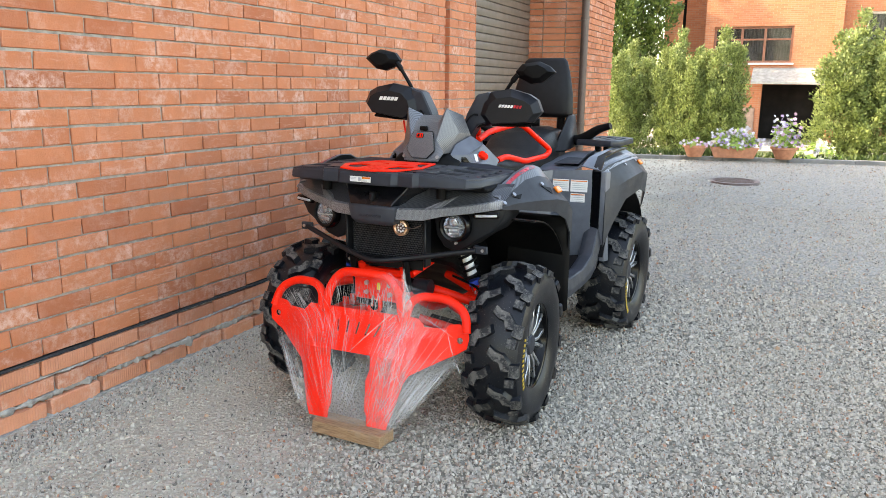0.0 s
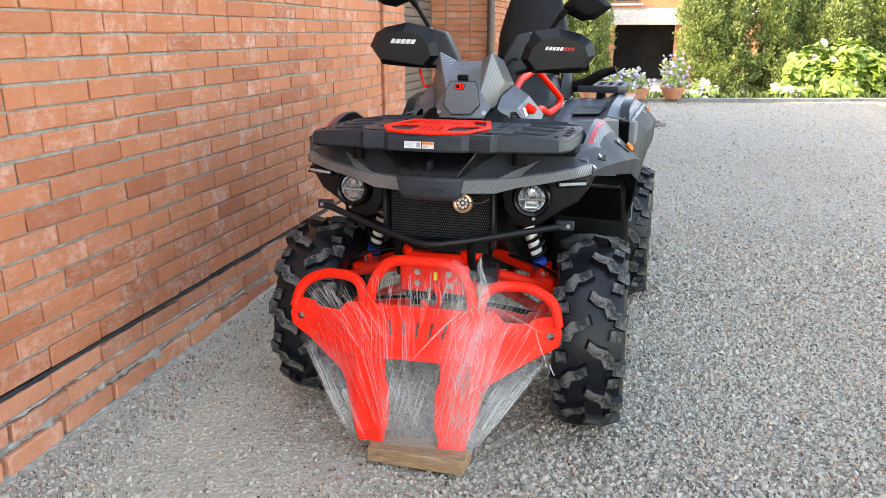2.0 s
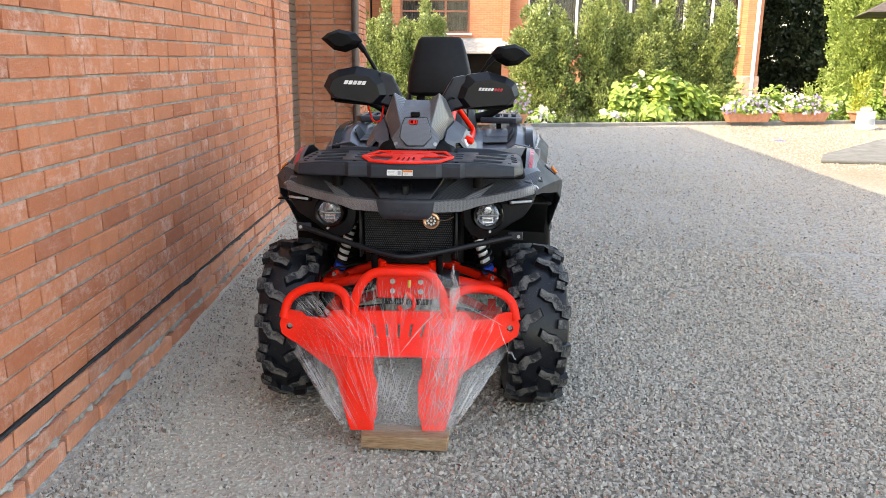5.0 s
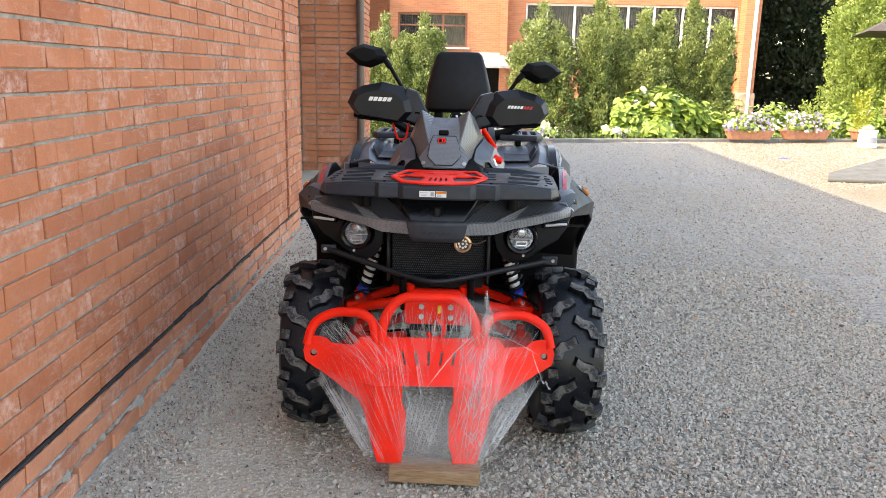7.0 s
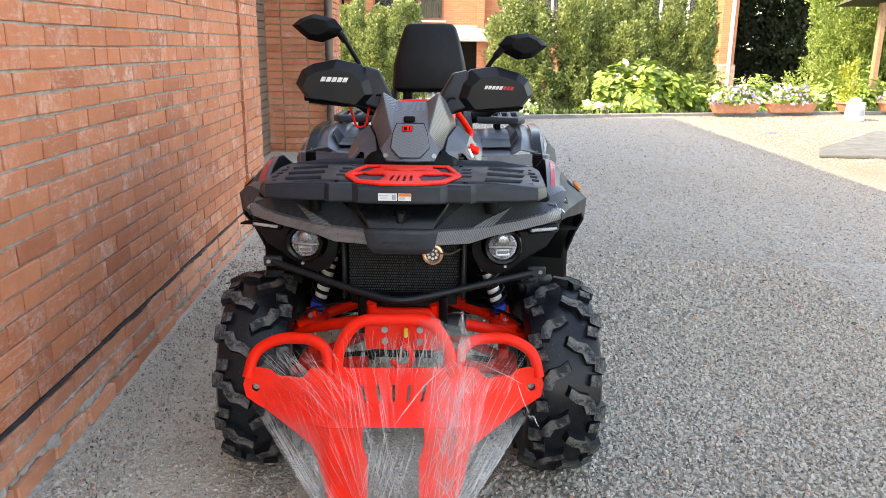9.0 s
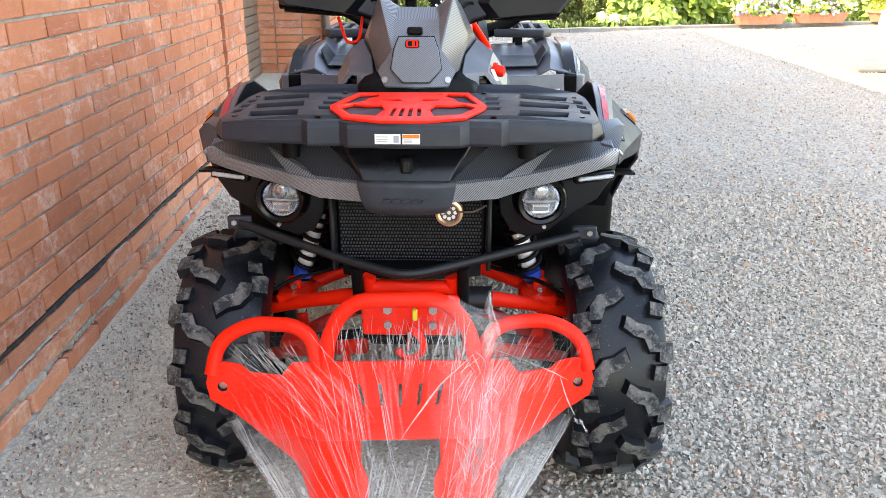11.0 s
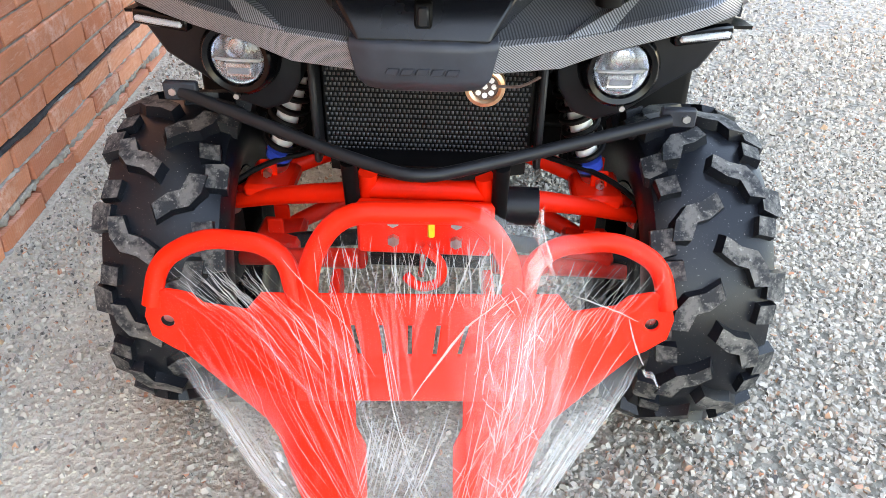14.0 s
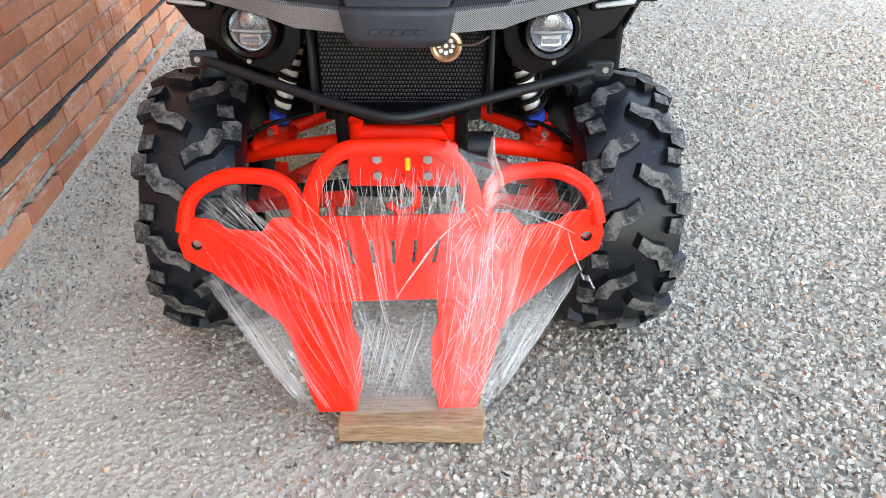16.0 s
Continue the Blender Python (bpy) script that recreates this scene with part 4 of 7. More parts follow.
shrub(4.35, 0.95, 1.2, 0.7, 0.95, 2600, 0.17, 18, "broad-leaved hydrangea bush with cream flower heads")
shrub(5.5, 1.0, 0.5, 0.45, 0.62, 350, 0.14, 3, "broad-leaved hydrangea bush beside the planters")
shrub(3.35, 0.55, 0.4, 0.35, 0.32, 150, 0.10, 9, "low white hydrangea bush at the kerb")
shrub(7.0, 1.5, 1.3, 0.5, 0.75, 800, 0.14, 3, "green hydrangea bush behind the planters")
shrub(9.2, 1.5, 1.3, 0.5, 0.8, 700, 0.14, 3, "green hydrangea bush behind the planters")
shrub(1.85, 0.5, 0.45, 0.35, 0.3, 160, 0.09, 10, "low bush with white flowers beside the pots")


def planter_mesh(l, w, h, rim=0.02):
    bm = bmesh.new()
    s = [(0.42, 0.0), (0.5, h - rim), (0.515, h - rim), (0.515, h), (0.48, h), (0.47, h - 0.03)]
    loft(bm, [[(l * a, w * a, z), (-l * a, w * a, z), (-l * a, -w * a, z), (l * a, -w * a, z)] for a, z in s], caps=False)
    vs = [bm.verts.new((l * a * 0.47 * 2, w * b * 0.47 * 2, h - 0.03)) for a, b in ((-0.5, -0.5), (0.5, -0.5), (0.5, 0.5), (-0.5, 0.5))]
    f = bm.faces.new(vs)
    f.material_index = 1
    return bm


def flowers(t, cnt, rx, ry, z, h, kinds, green=True):
    p, d = mound(cnt * 2, rx, ry, h)
    p[:, 2] += z
    new("foliage", leaves("foliage", M_LEAF, p, d, rng.uniform(0.05, 0.09, len(p)))).parent = t
    for k, kind in enumerate(kinds):
        q, _ = mound(cnt // len(kinds), rx * 1.06, ry * 1.06, h * 1.1)
        q[:, 2] += z
        q[:, 0] += (k - (len(kinds) - 1) / 2) * rx * 0.3
        new("blossom", blossoms("blossom", M_PETAL[kind], q, rng.uniform(0.022, 0.038, len(q)))).parent = t


def planter(x, l, kinds, label, back=-0.02, h=0.17):
    px, py, pz = kerb_point(x, back)
    t = thing("flower_planter", pose(px, py, pz + 0.06, 0, 0, math.degrees(math.atan2(kdir.y, kdir.x))), label, "planter")
    part("trough", planter_mesh(l, 0.2, h), [M_TERRACOTTA, M_SOIL], t, smooth=20)
    flowers(t, 230, l * 0.54, 0.2, h - 0.02, 0.34, kinds)
    return t


def pot(x, r, kinds, label, back=-0.02, h=0.19, fh=0.28, cnt=60):
    px, py, pz = kerb_point(x, back)
    t = thing("flower_pot", pose(px, py, pz + 0.06), label, "flower pot")
    bm = bmesh.new()
    lathe(bm, [(0, 0), (r * 0.6, 0), (r * 0.95, h * 0.8), (r * 1.05, h * 0.82), (r * 1.05, h), (r * 0.92, h), (r * 0.9, h - 0.03), (0, h - 0.03)], seg=24)
    part("pot", bm, M_TERRACOTTA, t)
    if cnt:
        flowers(t, cnt, r * 1.3, r * 1.3, h - 0.02, fh, kinds)
    return t


planter(5.72, 0.9, ("violet", "violet", "white"), "long terracotta planter of violet petunias")
planter(6.85, 0.95, ("white", "pink", "violet"), "long terracotta planter of white and pink petunias")
planter(0.6, 0.72, ("white", "violet", "white"), "long terracotta planter of white and violet petunias")
pot(0.0, 0.19, ("white", "pink"), "round terracotta bowl with small white flowers", fh=0.12, cnt=24)
pot(1.35, 0.2, ("white", "violet", "pink"), "terracotta pot with tall pink and white petunias", fh=0.5, cnt=130)
pot(8.9, 0.2, ("pink",), "round terracotta pot with flowers beside the bucket", fh=0.2, cnt=30)
t = pot(8.0, 0.21, (), "round terracotta pot with a small yellow-green cypress", cnt=0)
M_GOLD = leafy("golden_cypress", (0.22, 0.26, 0.03), (0.36, 0.40, 0.06), (0.45, 0.46, 0.10))
new("cypress", raw_mesh("cypress", *[a + (np.array([0, 0, 0.12]) if a.dtype != np.int64 and a.shape[1] == 3 else 0) for a in conifer_mesh(0.72, 0.2, 900, 3, 9, 0.07)], M_GOLD)).parent = t

bucket = thing("bucket", pose(7.62, 11.2, float(rise(11.2))), "white plastic bucket with a dark label, a stone on its lid", "bucket")
bm = bmesh.new()
lathe(bm, [(0, 0), (0.15, 0), (0.165, 0.02), (0.145, 0.28), (0.16, 0.285), (0.16, 0.32), (0, 0.32)], seg=28)
part("tub", bm, M_WHITE, bucket)
bm = bmesh.new()
for k in range(8):
    a0, a1 = radians(-110 + 7 * k), radians(-110 + 7 * k + 7)
    bm.faces.new([bm.verts.new((0.166 * math.cos(a), 0.166 * math.sin(a), z)) for a, z in ((a0, 0.1), (a1, 0.1), (a1, 0.2), (a0, 0.2))])
part("label", bm, M_PRINT, bucket, "dark printed label")
bm = bmesh.new()
bmesh.ops.create_icosphere(bm, subdivisions=2, radius=0.1)
for q in bm.verts:
    q.co = Vector((q.co.x * 1.1, q.co.y * 0.8, q.co.z * 0.5)) * (1 + 0.25 * noise.noise(q.co * 14))
stone = part("stone", moved(bm, Matrix.Translation((7.62, 11.2, float(rise(11.2)) + 0.355))), M_CONCRETE)
tagged(stone, "rough grey stone lying on the bucket", "stone")

bm = bmesh.new()
solid(bm, [(4.95, 7.1, 0.0), (8.2, 6.5, 0.0), (9.4, 9.3, 0.0), (7.0, 9.45, 0.0), (5.2, 7.6, 0.0), (4.95, 7.1, 0.05), (8.2, 6.5, 0.05), (9.4, 9.3, 0.05), (7.0, 9.45, 0.05), (5.2, 7.6, 0.05)],
      [(0, 1, 2, 3, 4), (5, 6, 7, 8, 9), (0, 1, 6, 5), (1, 2, 7, 6), (2, 3, 8, 7), (3, 4, 9, 8), (4, 0, 5, 9)])
tagged(part("paving_slab", moved(bevelled(bm, 0.012), Matrix.Translation((0, 0, -0.012)) @ pose(0, 0, 0, 1.2)), M_SLAB), "weathered grey concrete slab set in the gravel", "slab")
bm = bmesh.new()
bmesh.ops.create_grid(bm, x_segments=6, y_segments=3, size=0.5)
for q in bm.verts:
    q.co = Vector((5.25 + q.co.x * 0.16, 9.15 + q.co.y * 0.10 - q.co.x * 0.05, float(rise(9.15)) + 0.04 + 0.012 * math.sin(q.co.x * 12)))
tagged(part("paper_scrap", thicken(bm, 0.002), M_BLUE), "crumpled blue scrap lying on the gravel", "scrap")
cover = thing("manhole_cover", pose(0.82, 8.25, float(rise(8.25)) + 0.012, 1.2), "round rusty cast manhole cover sunk in gravel", "manhole cover")
bm = bmesh.new()
lathe(bm, [(0, 0.0), (0.26, 0.0), (0.27, 0.015), (0.32, 0.015), (0.34, -0.02)], seg=32)
part("rim", bm, M_PIPE, cover)
for k in range(-3, 4):
    bm = bmesh.new()
    box(bm, (0, k * 0.07, 0.006), (2 * math.sqrt(0.25 ** 2 - (k * 0.07) ** 2), 0.03, 0.012), 0.003)
    part("rib", bm, M_PIPE, cover)

# planting bed behind the kerb
bed_pts = [kerb_point(x, 0.17) for x in np.linspace(-3.2, 12.6, 24)]
bm = bmesh.new()
loft(bm, [[(x, y, z + 0.045), (x, y + 4.0, z - 0.30), (x, 21.5, -0.58), (x, 25.0, -0.60)] for x, y, z in bed_pts], ring=False)
M_GRASS = leafy("ground_cover", (0.03, 0.055, 0.012), (0.08, 0.12, 0.025), (0.12, 0.16, 0.04))
M_BED = grained("bed_grass", (0.05, 0.075, 0.02), 0.9, scale=3, amount=0.5, bump=0.8, grain=40, dist=0.03)
tagged(part("planting_bed", bm, M_BED), "green planting bed behind the kerb", "bed", kind="structure")
cnt = 6000
bx = rng.uniform(-3.2, 12.6, cnt)
ky = K0.y + (bx - K0.x) * kdir.y / kdir.x
by = ky + 0.3 + 4.0 * rng.uniform(0, 1, cnt) ** 1.5
v_, f_ = sprigs(np.stack([bx, by, 0.28 - 0.088 * (by - ky)], 1), rng.normal(0, 0.35, (cnt, 3)) + np.array([0, 0, 1.0]), rng.uniform(0.06, 0.16, cnt), rng.uniform(0.015, 0.03, cnt))
tagged(new("bed_grass", raw_mesh("bed_grass", v_, f_, M_GRASS)), "low green ground cover between the bushes", "ground cover", kind="stuff")

# ---- far house ----
FY = 33.0
far_house = thing("brick_house", label="two-storey orange brick house with brown and white windows", category="house")


def wall_with_holes(x0, x1, z0, z1, y, holes, name, mat, thick=0.4):
    outl = [[(x0, z0), (x1, z0), (x1, z1), (x0, z1)]] + [[(a, c), (b, c), (b, d), (a, d)] for a, b, c, d in holes]
    bm = sheet(outl, thick, 0.0)
    moved(bm, Matrix.Translation((0, y + thick / 2, 0)) @ Matrix.Rotation(radians(90), 4, "X"))
    return part(name, bm, mat, far_house, smooth=20)


def window(x0, x1, z0, z1, y, mat, mullions, transom=None, curtain=True):
    """A window with its frame, bars, panes and curtain."""
    bm = bmesh.new()
    w = 0.09
    for a, b, c, d in ((x0, x1, z0, z0 + w), (x0, x1, z1 - w, z1), (x0, x0 + w, z0 + w, z1 - w), (x1 - w, x1, z0 + w, z1 - w)):
        box(bm, ((a + b) / 2, y + 0.2, (c + d) / 2), (b - a, 0.1, d - c))
    win = part("window", bm, mat, far_house)
    edges = [x0] + list(mullions) + [x1]
    for q in mullions:
        bm = bmesh.new()
        box(bm, (q, y + 0.19, (z0 + z1) / 2), (0.1, 0.11, z1 - z0 - 2 * w))
        part("mullion", bm, mat, win)
    if transom:
        bm = bmesh.new()
        box(bm, ((x0 + x1) / 2, y + 0.195, transom), (x1 - x0 - 2 * w, 0.09, 0.07))
        part("transom", bm, mat, win)
    for a, b in zip(edges, edges[1:]):
        bm = bmesh.new()
        box(bm, ((a + b) / 2, y + 0.23, (z0 + z1) / 2), (b - a - 0.06, 0.012, z1 - z0 - 0.1))
        part("pane", bm, M_PANE, win)
        if curtain:
            bm = bmesh.new()
            steps = int((b - a) / 0.035)
            loft(bm, [[(a + 0.06 + (b - a - 0.12) * k / steps, y + 0.42 + 0.035 * math.sin(k * 1.9) + 0.02 * math.sin(k * 0.7), z) for z in (z0 + 0.05, z1 - 0.02)] for k in range(steps + 1)], ring=False)
            part("curtain", bm, M_CURTAIN, win, "pale net curtain in folds")
    bm = bmesh.new()
    box(bm, ((x0 + x1) / 2, y - 0.05, z0 - 0.05), (x1 - x0 + 0.2, 0.3, 0.07), 0.01)
    part("sill", bm, M_FRAME_WHITE, win)
    return win


wall_with_holes(-2.5, 2.75, -1.0, 7.5, FY, [(-2.12, 0.98, 2.5, 3.98), (-0.04, 2.6, -0.98, 1.62)], "wall", M_FACADE)
wall_with_holes(-4.2, -3.5, -1.0, 7.5, FY, [], "wall", M_FACADE)
wall_with_holes(-3.5, -2.5, -1.0, 7.5, FY + 1.3, [], "wall", M_FACADE)
wall_with_holes(2.75, 13.9, -1.0, 7.5, FY + 0.35, [(3.6, 13.15, 2.1, 4.5), (9.0, 12.0, -0.2, 1.0)], "wall", M_FACADE)
bm = bmesh.new()
box(bm, (-3.95, FY + 4.0, 3.25), (0.4, 7.2, 8.5))
part("side_wall", bm, M_FACADE, far_house)
bm = bmesh.new()
box(bm, (13.75, FY + 4.2, 3.25), (0.3, 7.2, 8.5))
part("side_wall", bm, M_FACADE, far_house)
# solid block whose near-black colour stands for the unlit rooms and entrance
bm = bmesh.new()
box(bm, (4.8, FY + 5.2, 3.2), (17.0, 7.2, 8.3))
part("interior", bm, M_DARK, far_house)
bm = bmesh.new()
box(bm, (4.8, FY + 4.6, 7.6), (18.8, 9.6, 0.25))
part("roof", bm, M_ROOF, far_house)
window(-2.12, 0.98, 2.5, 3.98, FY, M_FRAME_BROWN, (-1.0, -0.1), 3.45)
window(3.6, 13.15, 2.1, 4.5, FY + 0.35, M_FRAME_WHITE, (4.55, 5.82, 7.0, 8.23, 9.41, 10.7, 11.93), None)
bm = bmesh.new()
solid(bm, [(-0.45, FY - 1.0, 1.62), (3.1, FY - 1.0, 1.62), (3.1, FY, 2.2), (-0.45, FY, 2.2), (-0.45, FY - 1.0, 1.72), (3.1, FY - 1.0, 1.72), (3.1, FY, 2.3), (-0.45, FY, 2.3)],
      [(0, 1, 2, 3), (4, 5, 6, 7), (0, 1, 5, 4), (1, 2, 6, 5), (2, 3, 7, 6), (3, 0, 4, 7)])
part("canopy", bm, M_CONCRETE, far_house, "pale sheet canopy over the dark entrance")
bm = bmesh.new()
box(bm, (13.55, FY + 0.0, 2.6), (0.66, 0.75, 7.0))
part("pillar", bm, M_FACADE, far_house)
bm = bmesh.new()
box(bm, (13.55, FY - 0.06, 0.0), (0.78, 0.9, 1.5), 0.05)
part("plinth", bm, M_RUBBLE, far_house)
bm = bmesh.new()
box(bm, (-1.3, FY - 0.05, -0.1), (2.1, 0.12, 1.5), 0.03)
part("plinth", bm, M_RUBBLE, far_house)
bm = bmesh.new()
rod(bm, (13.62, FY - 0.48, -0.3), (13.62, FY - 0.48, 7.5), 0.08, seg=12)
part("downpipe", bm, M_FRAME_WHITE, far_house, "pale grey metal downpipe")
bm = bmesh.new()
box(bm, (2.6, FY - 0.12, 2.6), (0.3, 0.2, 7.0))
part("corner_strip", bm, M_FACADE, far_house)

gazebo = thing("gazebo", label="small garden gazebo with a dark sheet roof", category="gazebo")
bm = bmesh.new()
solid(bm, [(8.85, 14.0, 2.42), (12.3, 13.2, 2.42), (13.1, 16.0, 2.42), (9.9, 16.8, 2.42), (11.0, 15.0, 3.4)], [(0, 1, 2, 3), (0, 1, 4), (1, 2, 4), (2, 3, 4), (3, 0, 4)])
part("roof", thicken(bm, 0.05), M_ROOF, gazebo)
bm = bmesh.new()
box(bm, (10.9, 14.15, 2.3), (2.8, 0.12, 0.14))
part("beam", bm, M_WOOD, gazebo)
for x in (9.6, 12.2):
    bm = bmesh.new()
    box(bm, (x, 14.2, 1.10), (0.12, 0.12, 2.4), 0.01)
    part("post", bm, M_WOOD, gazebo)

# ---- quad bike ----
bike = thing("quad_bike", pose(0.02, 0, 0, 0, 0, -3.0), "new black and grey quad bike with red guards and muddy-terrain tyres", "quad bike")


def both(name, make, mats, parent=None, label="", smooth=38, **kw):
    """The same part on the two sides of the bike; make() gives the side with x > 0."""
    out = []
    for side in (1, -1):
        bm = make(**kw)
        if side < 0:
            flip(bm)
        out.append(part(name, bm, mats, parent or bike, label, smooth))
    return out


# wheels
def tyre_mesh(R, width):
    """A mud tyre: a rounded carcass with angled tread blocks. The axle lies along x."""
    bm = bmesh.new()
    h = width / 2
    prof = [(0.178, -h * 0.78), (0.19, -h * 0.86), (0.235, -h), (0.275, -h * 0.99), (0.300, -h * 0.9), (R - 0.022, -h * 0.62), (R - 0.018, 0), (R - 0.022, h * 0.62),
            (0.300, h * 0.9), (0.275, h * 0.99), (0.235, h), (0.19, h * 0.86), (0.178, h * 0.78)]
    m = Matrix.Rotation(radians(90), 4, "Y")
    lathe(bm, prof, m, 56)

    return bm


def tread_block(R, width, poly, sign, tall):
    """One tread block of the tyre, at the angle nought round the axle."""
    bm = bmesh.new()
    h = width / 2
    k_w = h / 0.12
    poly = [(s, w * k_w) for s, w in poly]

    def surface(w):
        a = min(abs(w) / h, 1.0)
        return R - 0.018 - 0.004 * min(a / 0.62, 1) - max(0, a - 0.62) / 0.28 * (R - 0.022 - 0.300) if a > 0.62 else R - 0.018 - 0.004 * a / 0.62

    top, foot = [], []
    cs, cw = sum(p[0] for p in poly) / len(poly), sum(p[1] for p in poly) / len(poly)
    for s, w in poly:
        for k, (grow, lift, ring) in enumerate(((1.12, -0.006, foot), (0.92, tall, top))):
            ss, ww = cs + (s - cs) * grow, cw + (w - cw) * grow
            ww = max(-h * 0.97, min(h * 0.99, ww))
            rr = surface(ww) + lift
            if ww > h * 0.8:
                ww += 0.004 * k
            a = ss / (R - 0.01)
            ring.append(bm.verts.new((sign * ww, rr * math.cos(a), rr * math.sin(a))))
    bm.faces.new(top).material_index = 1
    for i in range(len(poly)):
        j = (i + 1) % len(poly)
        bm.faces.new((foot[i], foot[j], top[j], top[i]))
    bmesh.ops.recalc_face_normals(bm, faces=bm.faces[:])
    return bm


TREAD = [([(-0.041, 0.002), (-0.010, -0.009), (0.012, 0.020), (0.019, 0.045), (0.053, 0.058), (0.053, 0.092), (0.014, 0.085), (-0.014, 0.063), (-0.022, 0.031)], 0.0, 0.021),
         ([(-0.024, 0.084), (0.026, 0.080), (0.036, 0.110), (0.029, 0.136), (-0.022, 0.138)], 0.30, 0.018),
         ([(-0.016, 0.070), (0.021, 0.064), (0.025, 0.098), (-0.014, 0.104)], 0.62, 0.018)]


def rim_mesh(width):
    bm = bmesh.new()
    h = width / 2 * 0.8
    m = Matrix.Rotation(radians(90), 4, "Y")
    lathe(bm, [(0.0, h * 0.35), (0.05, h * 0.38), (0.155, h * 0.2), (0.165, h * 0.55), (0.172, h * 0.92), (0.186, h), (0.188, h * 0.9), (0.178, h * 0.85), (0.175, -h), (0.16, -h), (0.15, 0)], m, 40)
    return bm


def wheel(x, y, R, width, steer):
    side = 1 if x > 0 else -1
    w = part("wheel", TYRES[width]["rim"].copy(), None, bike)
    w.matrix_basis = pose(x, y, R - (0.026 if y < 1 else 0.004), 0, 0, steer + (0 if side > 0 else 180)) @ pose(0, 0, 0, 17 * y)
    new("tyre", TYRES[width]["tyre"]).parent = w
    for k in range(7):
        s = new("spoke", TYRES[width]["spoke"])
        s.parent = w
        s.matrix_basis = pose(0, 0, 0, 360 / 7 * k)
    new("hub_cap", TYRES[width]["cap"]).parent = w
    for k in range(11):
        mk = new("sidewall_mark", TYRES[width]["mark"])
        mk.parent = w
        mk.matrix_basis = pose(0, 0, 0, 62 + 4.4 * k)
    for k in range(13):
        for (sg, n_), me in TYRES[width]["blocks"].items():
            t = new("tread_block", me)
            t.parent = w
            t.matrix_basis = pose(0, 0, 0, 360 / 13 * (k + TREAD[n_][1] + (0.5 if sg < 0 else 0)))
    return w


M_GOLD_PRINT = grained("yellow_print", (0.42, 0.27, 0.03), 0.6, scale=90, amount=0.4, bump=0.0)
M_ALLOY = grained("machined_alloy", (0.42, 0.43, 0.45), 0.3, metal=0.85, scale=40, amount=0.1, bump=0.05)
TYRES = {}
for width in (0.235, 0.275):
    h = width / 2 * 0.8
    sp = bmesh.new()
    for s in (-1, 1):
        loft(sp, [[(h * (0.84 - 0.9 * max(0, 0.09 - r) * 2.2) - 0.026 + dx, s * a + q, r) for dx, q in ((0, -b), (0, b), (0.022, b), (0.022, -b))]
                  for r, a, b in ((0.03, 0.007, 0.007), (0.09, 0.012, 0.007), (0.12, 0.022, 0.0075), (0.176, 0.037, 0.010))])
    cap = bmesh.new()
    lathe(cap, [(0.044, h * 0.3), (0.044, h * 0.72), (0.038, h * 0.8), (0, h * 0.8)], Matrix.Rotation(radians(90), 4, "Y"), 20)
    for k in range(4):
        a = radians(45 + 90 * k)
        rod(cap, (h * 0.5, 0.058 * math.cos(a), 0.058 * math.sin(a)), (h * 0.7, 0.058 * math.cos(a), 0.058 * math.sin(a)), 0.009, seg=6)
    mark = box(bmesh.new(), (width / 2 + 0.0005, 0, 0.258), (0.003, 0.011, 0.020), 0.001)
    TYRES[width] = {"mark": finish(mark, "sidewall_mark", M_GOLD_PRINT), "rim": finish(rim_mesh(width), "rim", M_GLOSS), "tyre": finish(tyre_mesh(0.338, width), "tyre", [M_RUBBER, M_TREAD], 30),
                    "spoke": finish(bevelled(sp, 0.002), "spoke", M_ALLOY), "cap": finish(cap, "hub_cap", M_SATIN),
                    "blocks": {(sg, n_): finish(tread_block(0.338, width, TREAD[n_][0], sg, TREAD[n_][2]), "tread_block", [M_RUBBER, M_TREAD], 30) for sg in (1, -1) for n_ in range(3)}}
STEER = 4.0
for x, y, width, st in ((0.503, 0.338, 0.235, STEER), (-0.503, 0.338, 0.235, STEER), (0.53, 1.77, 0.275, 0), (-0.53, 1.77, 0.275, 0)):
    wheel(x, y, 0.338, width, st)

# core and frame
bm = bmesh.new()
loft(bm, [[(-w, y, a), (w, y, a), (w, y, b), (-w, y, b)] for y, w, a, b in
          ((0.17, 0.18, 0.66, 0.92), (0.35, 0.2, 0.6, 0.97), (0.8, 0.2, 0.36, 0.98), (1.2, 0.2, 0.34, 0.9), (1.7, 0.2, 0.42, 0.93), (2.08, 0.18, 0.6, 0.93))])
part("chassis", bevelled(bm, 0.015), M_BLACK)
bpy.data.objects["chassis"].parent = bike
bm = bmesh.new()
for s in (-1, 1):
    tube(bm, rounded([(s * 0.10, 0.10, 0.635), (s * 0.115, 0.12, 0.52), (s * 0.13, 0.3, 0.42), (s * 0.13, 0.8, 0.36)], 0.05), 0.017)
    tube(bm, rounded([(s * 0.12, 0.13, 0.60), (s * 0.16, 0.35, 0.66), (s * 0.2, 0.5, 0.8)], 0.05), 0.015)
tube(bm, [(-0.11, 0.11, 0.60), (0.11, 0.11, 0.60)], 0.02)
tube(bm, [(-0.11, 0.12, 0.53), (0.11, 0.12, 0.53)], 0.016)
box(bm, (0, 0.13, 0.565), (0.2, 0.02, 0.09), 0.004)
part("frame_front", bm, M_RED, bike, "red steel front frame")


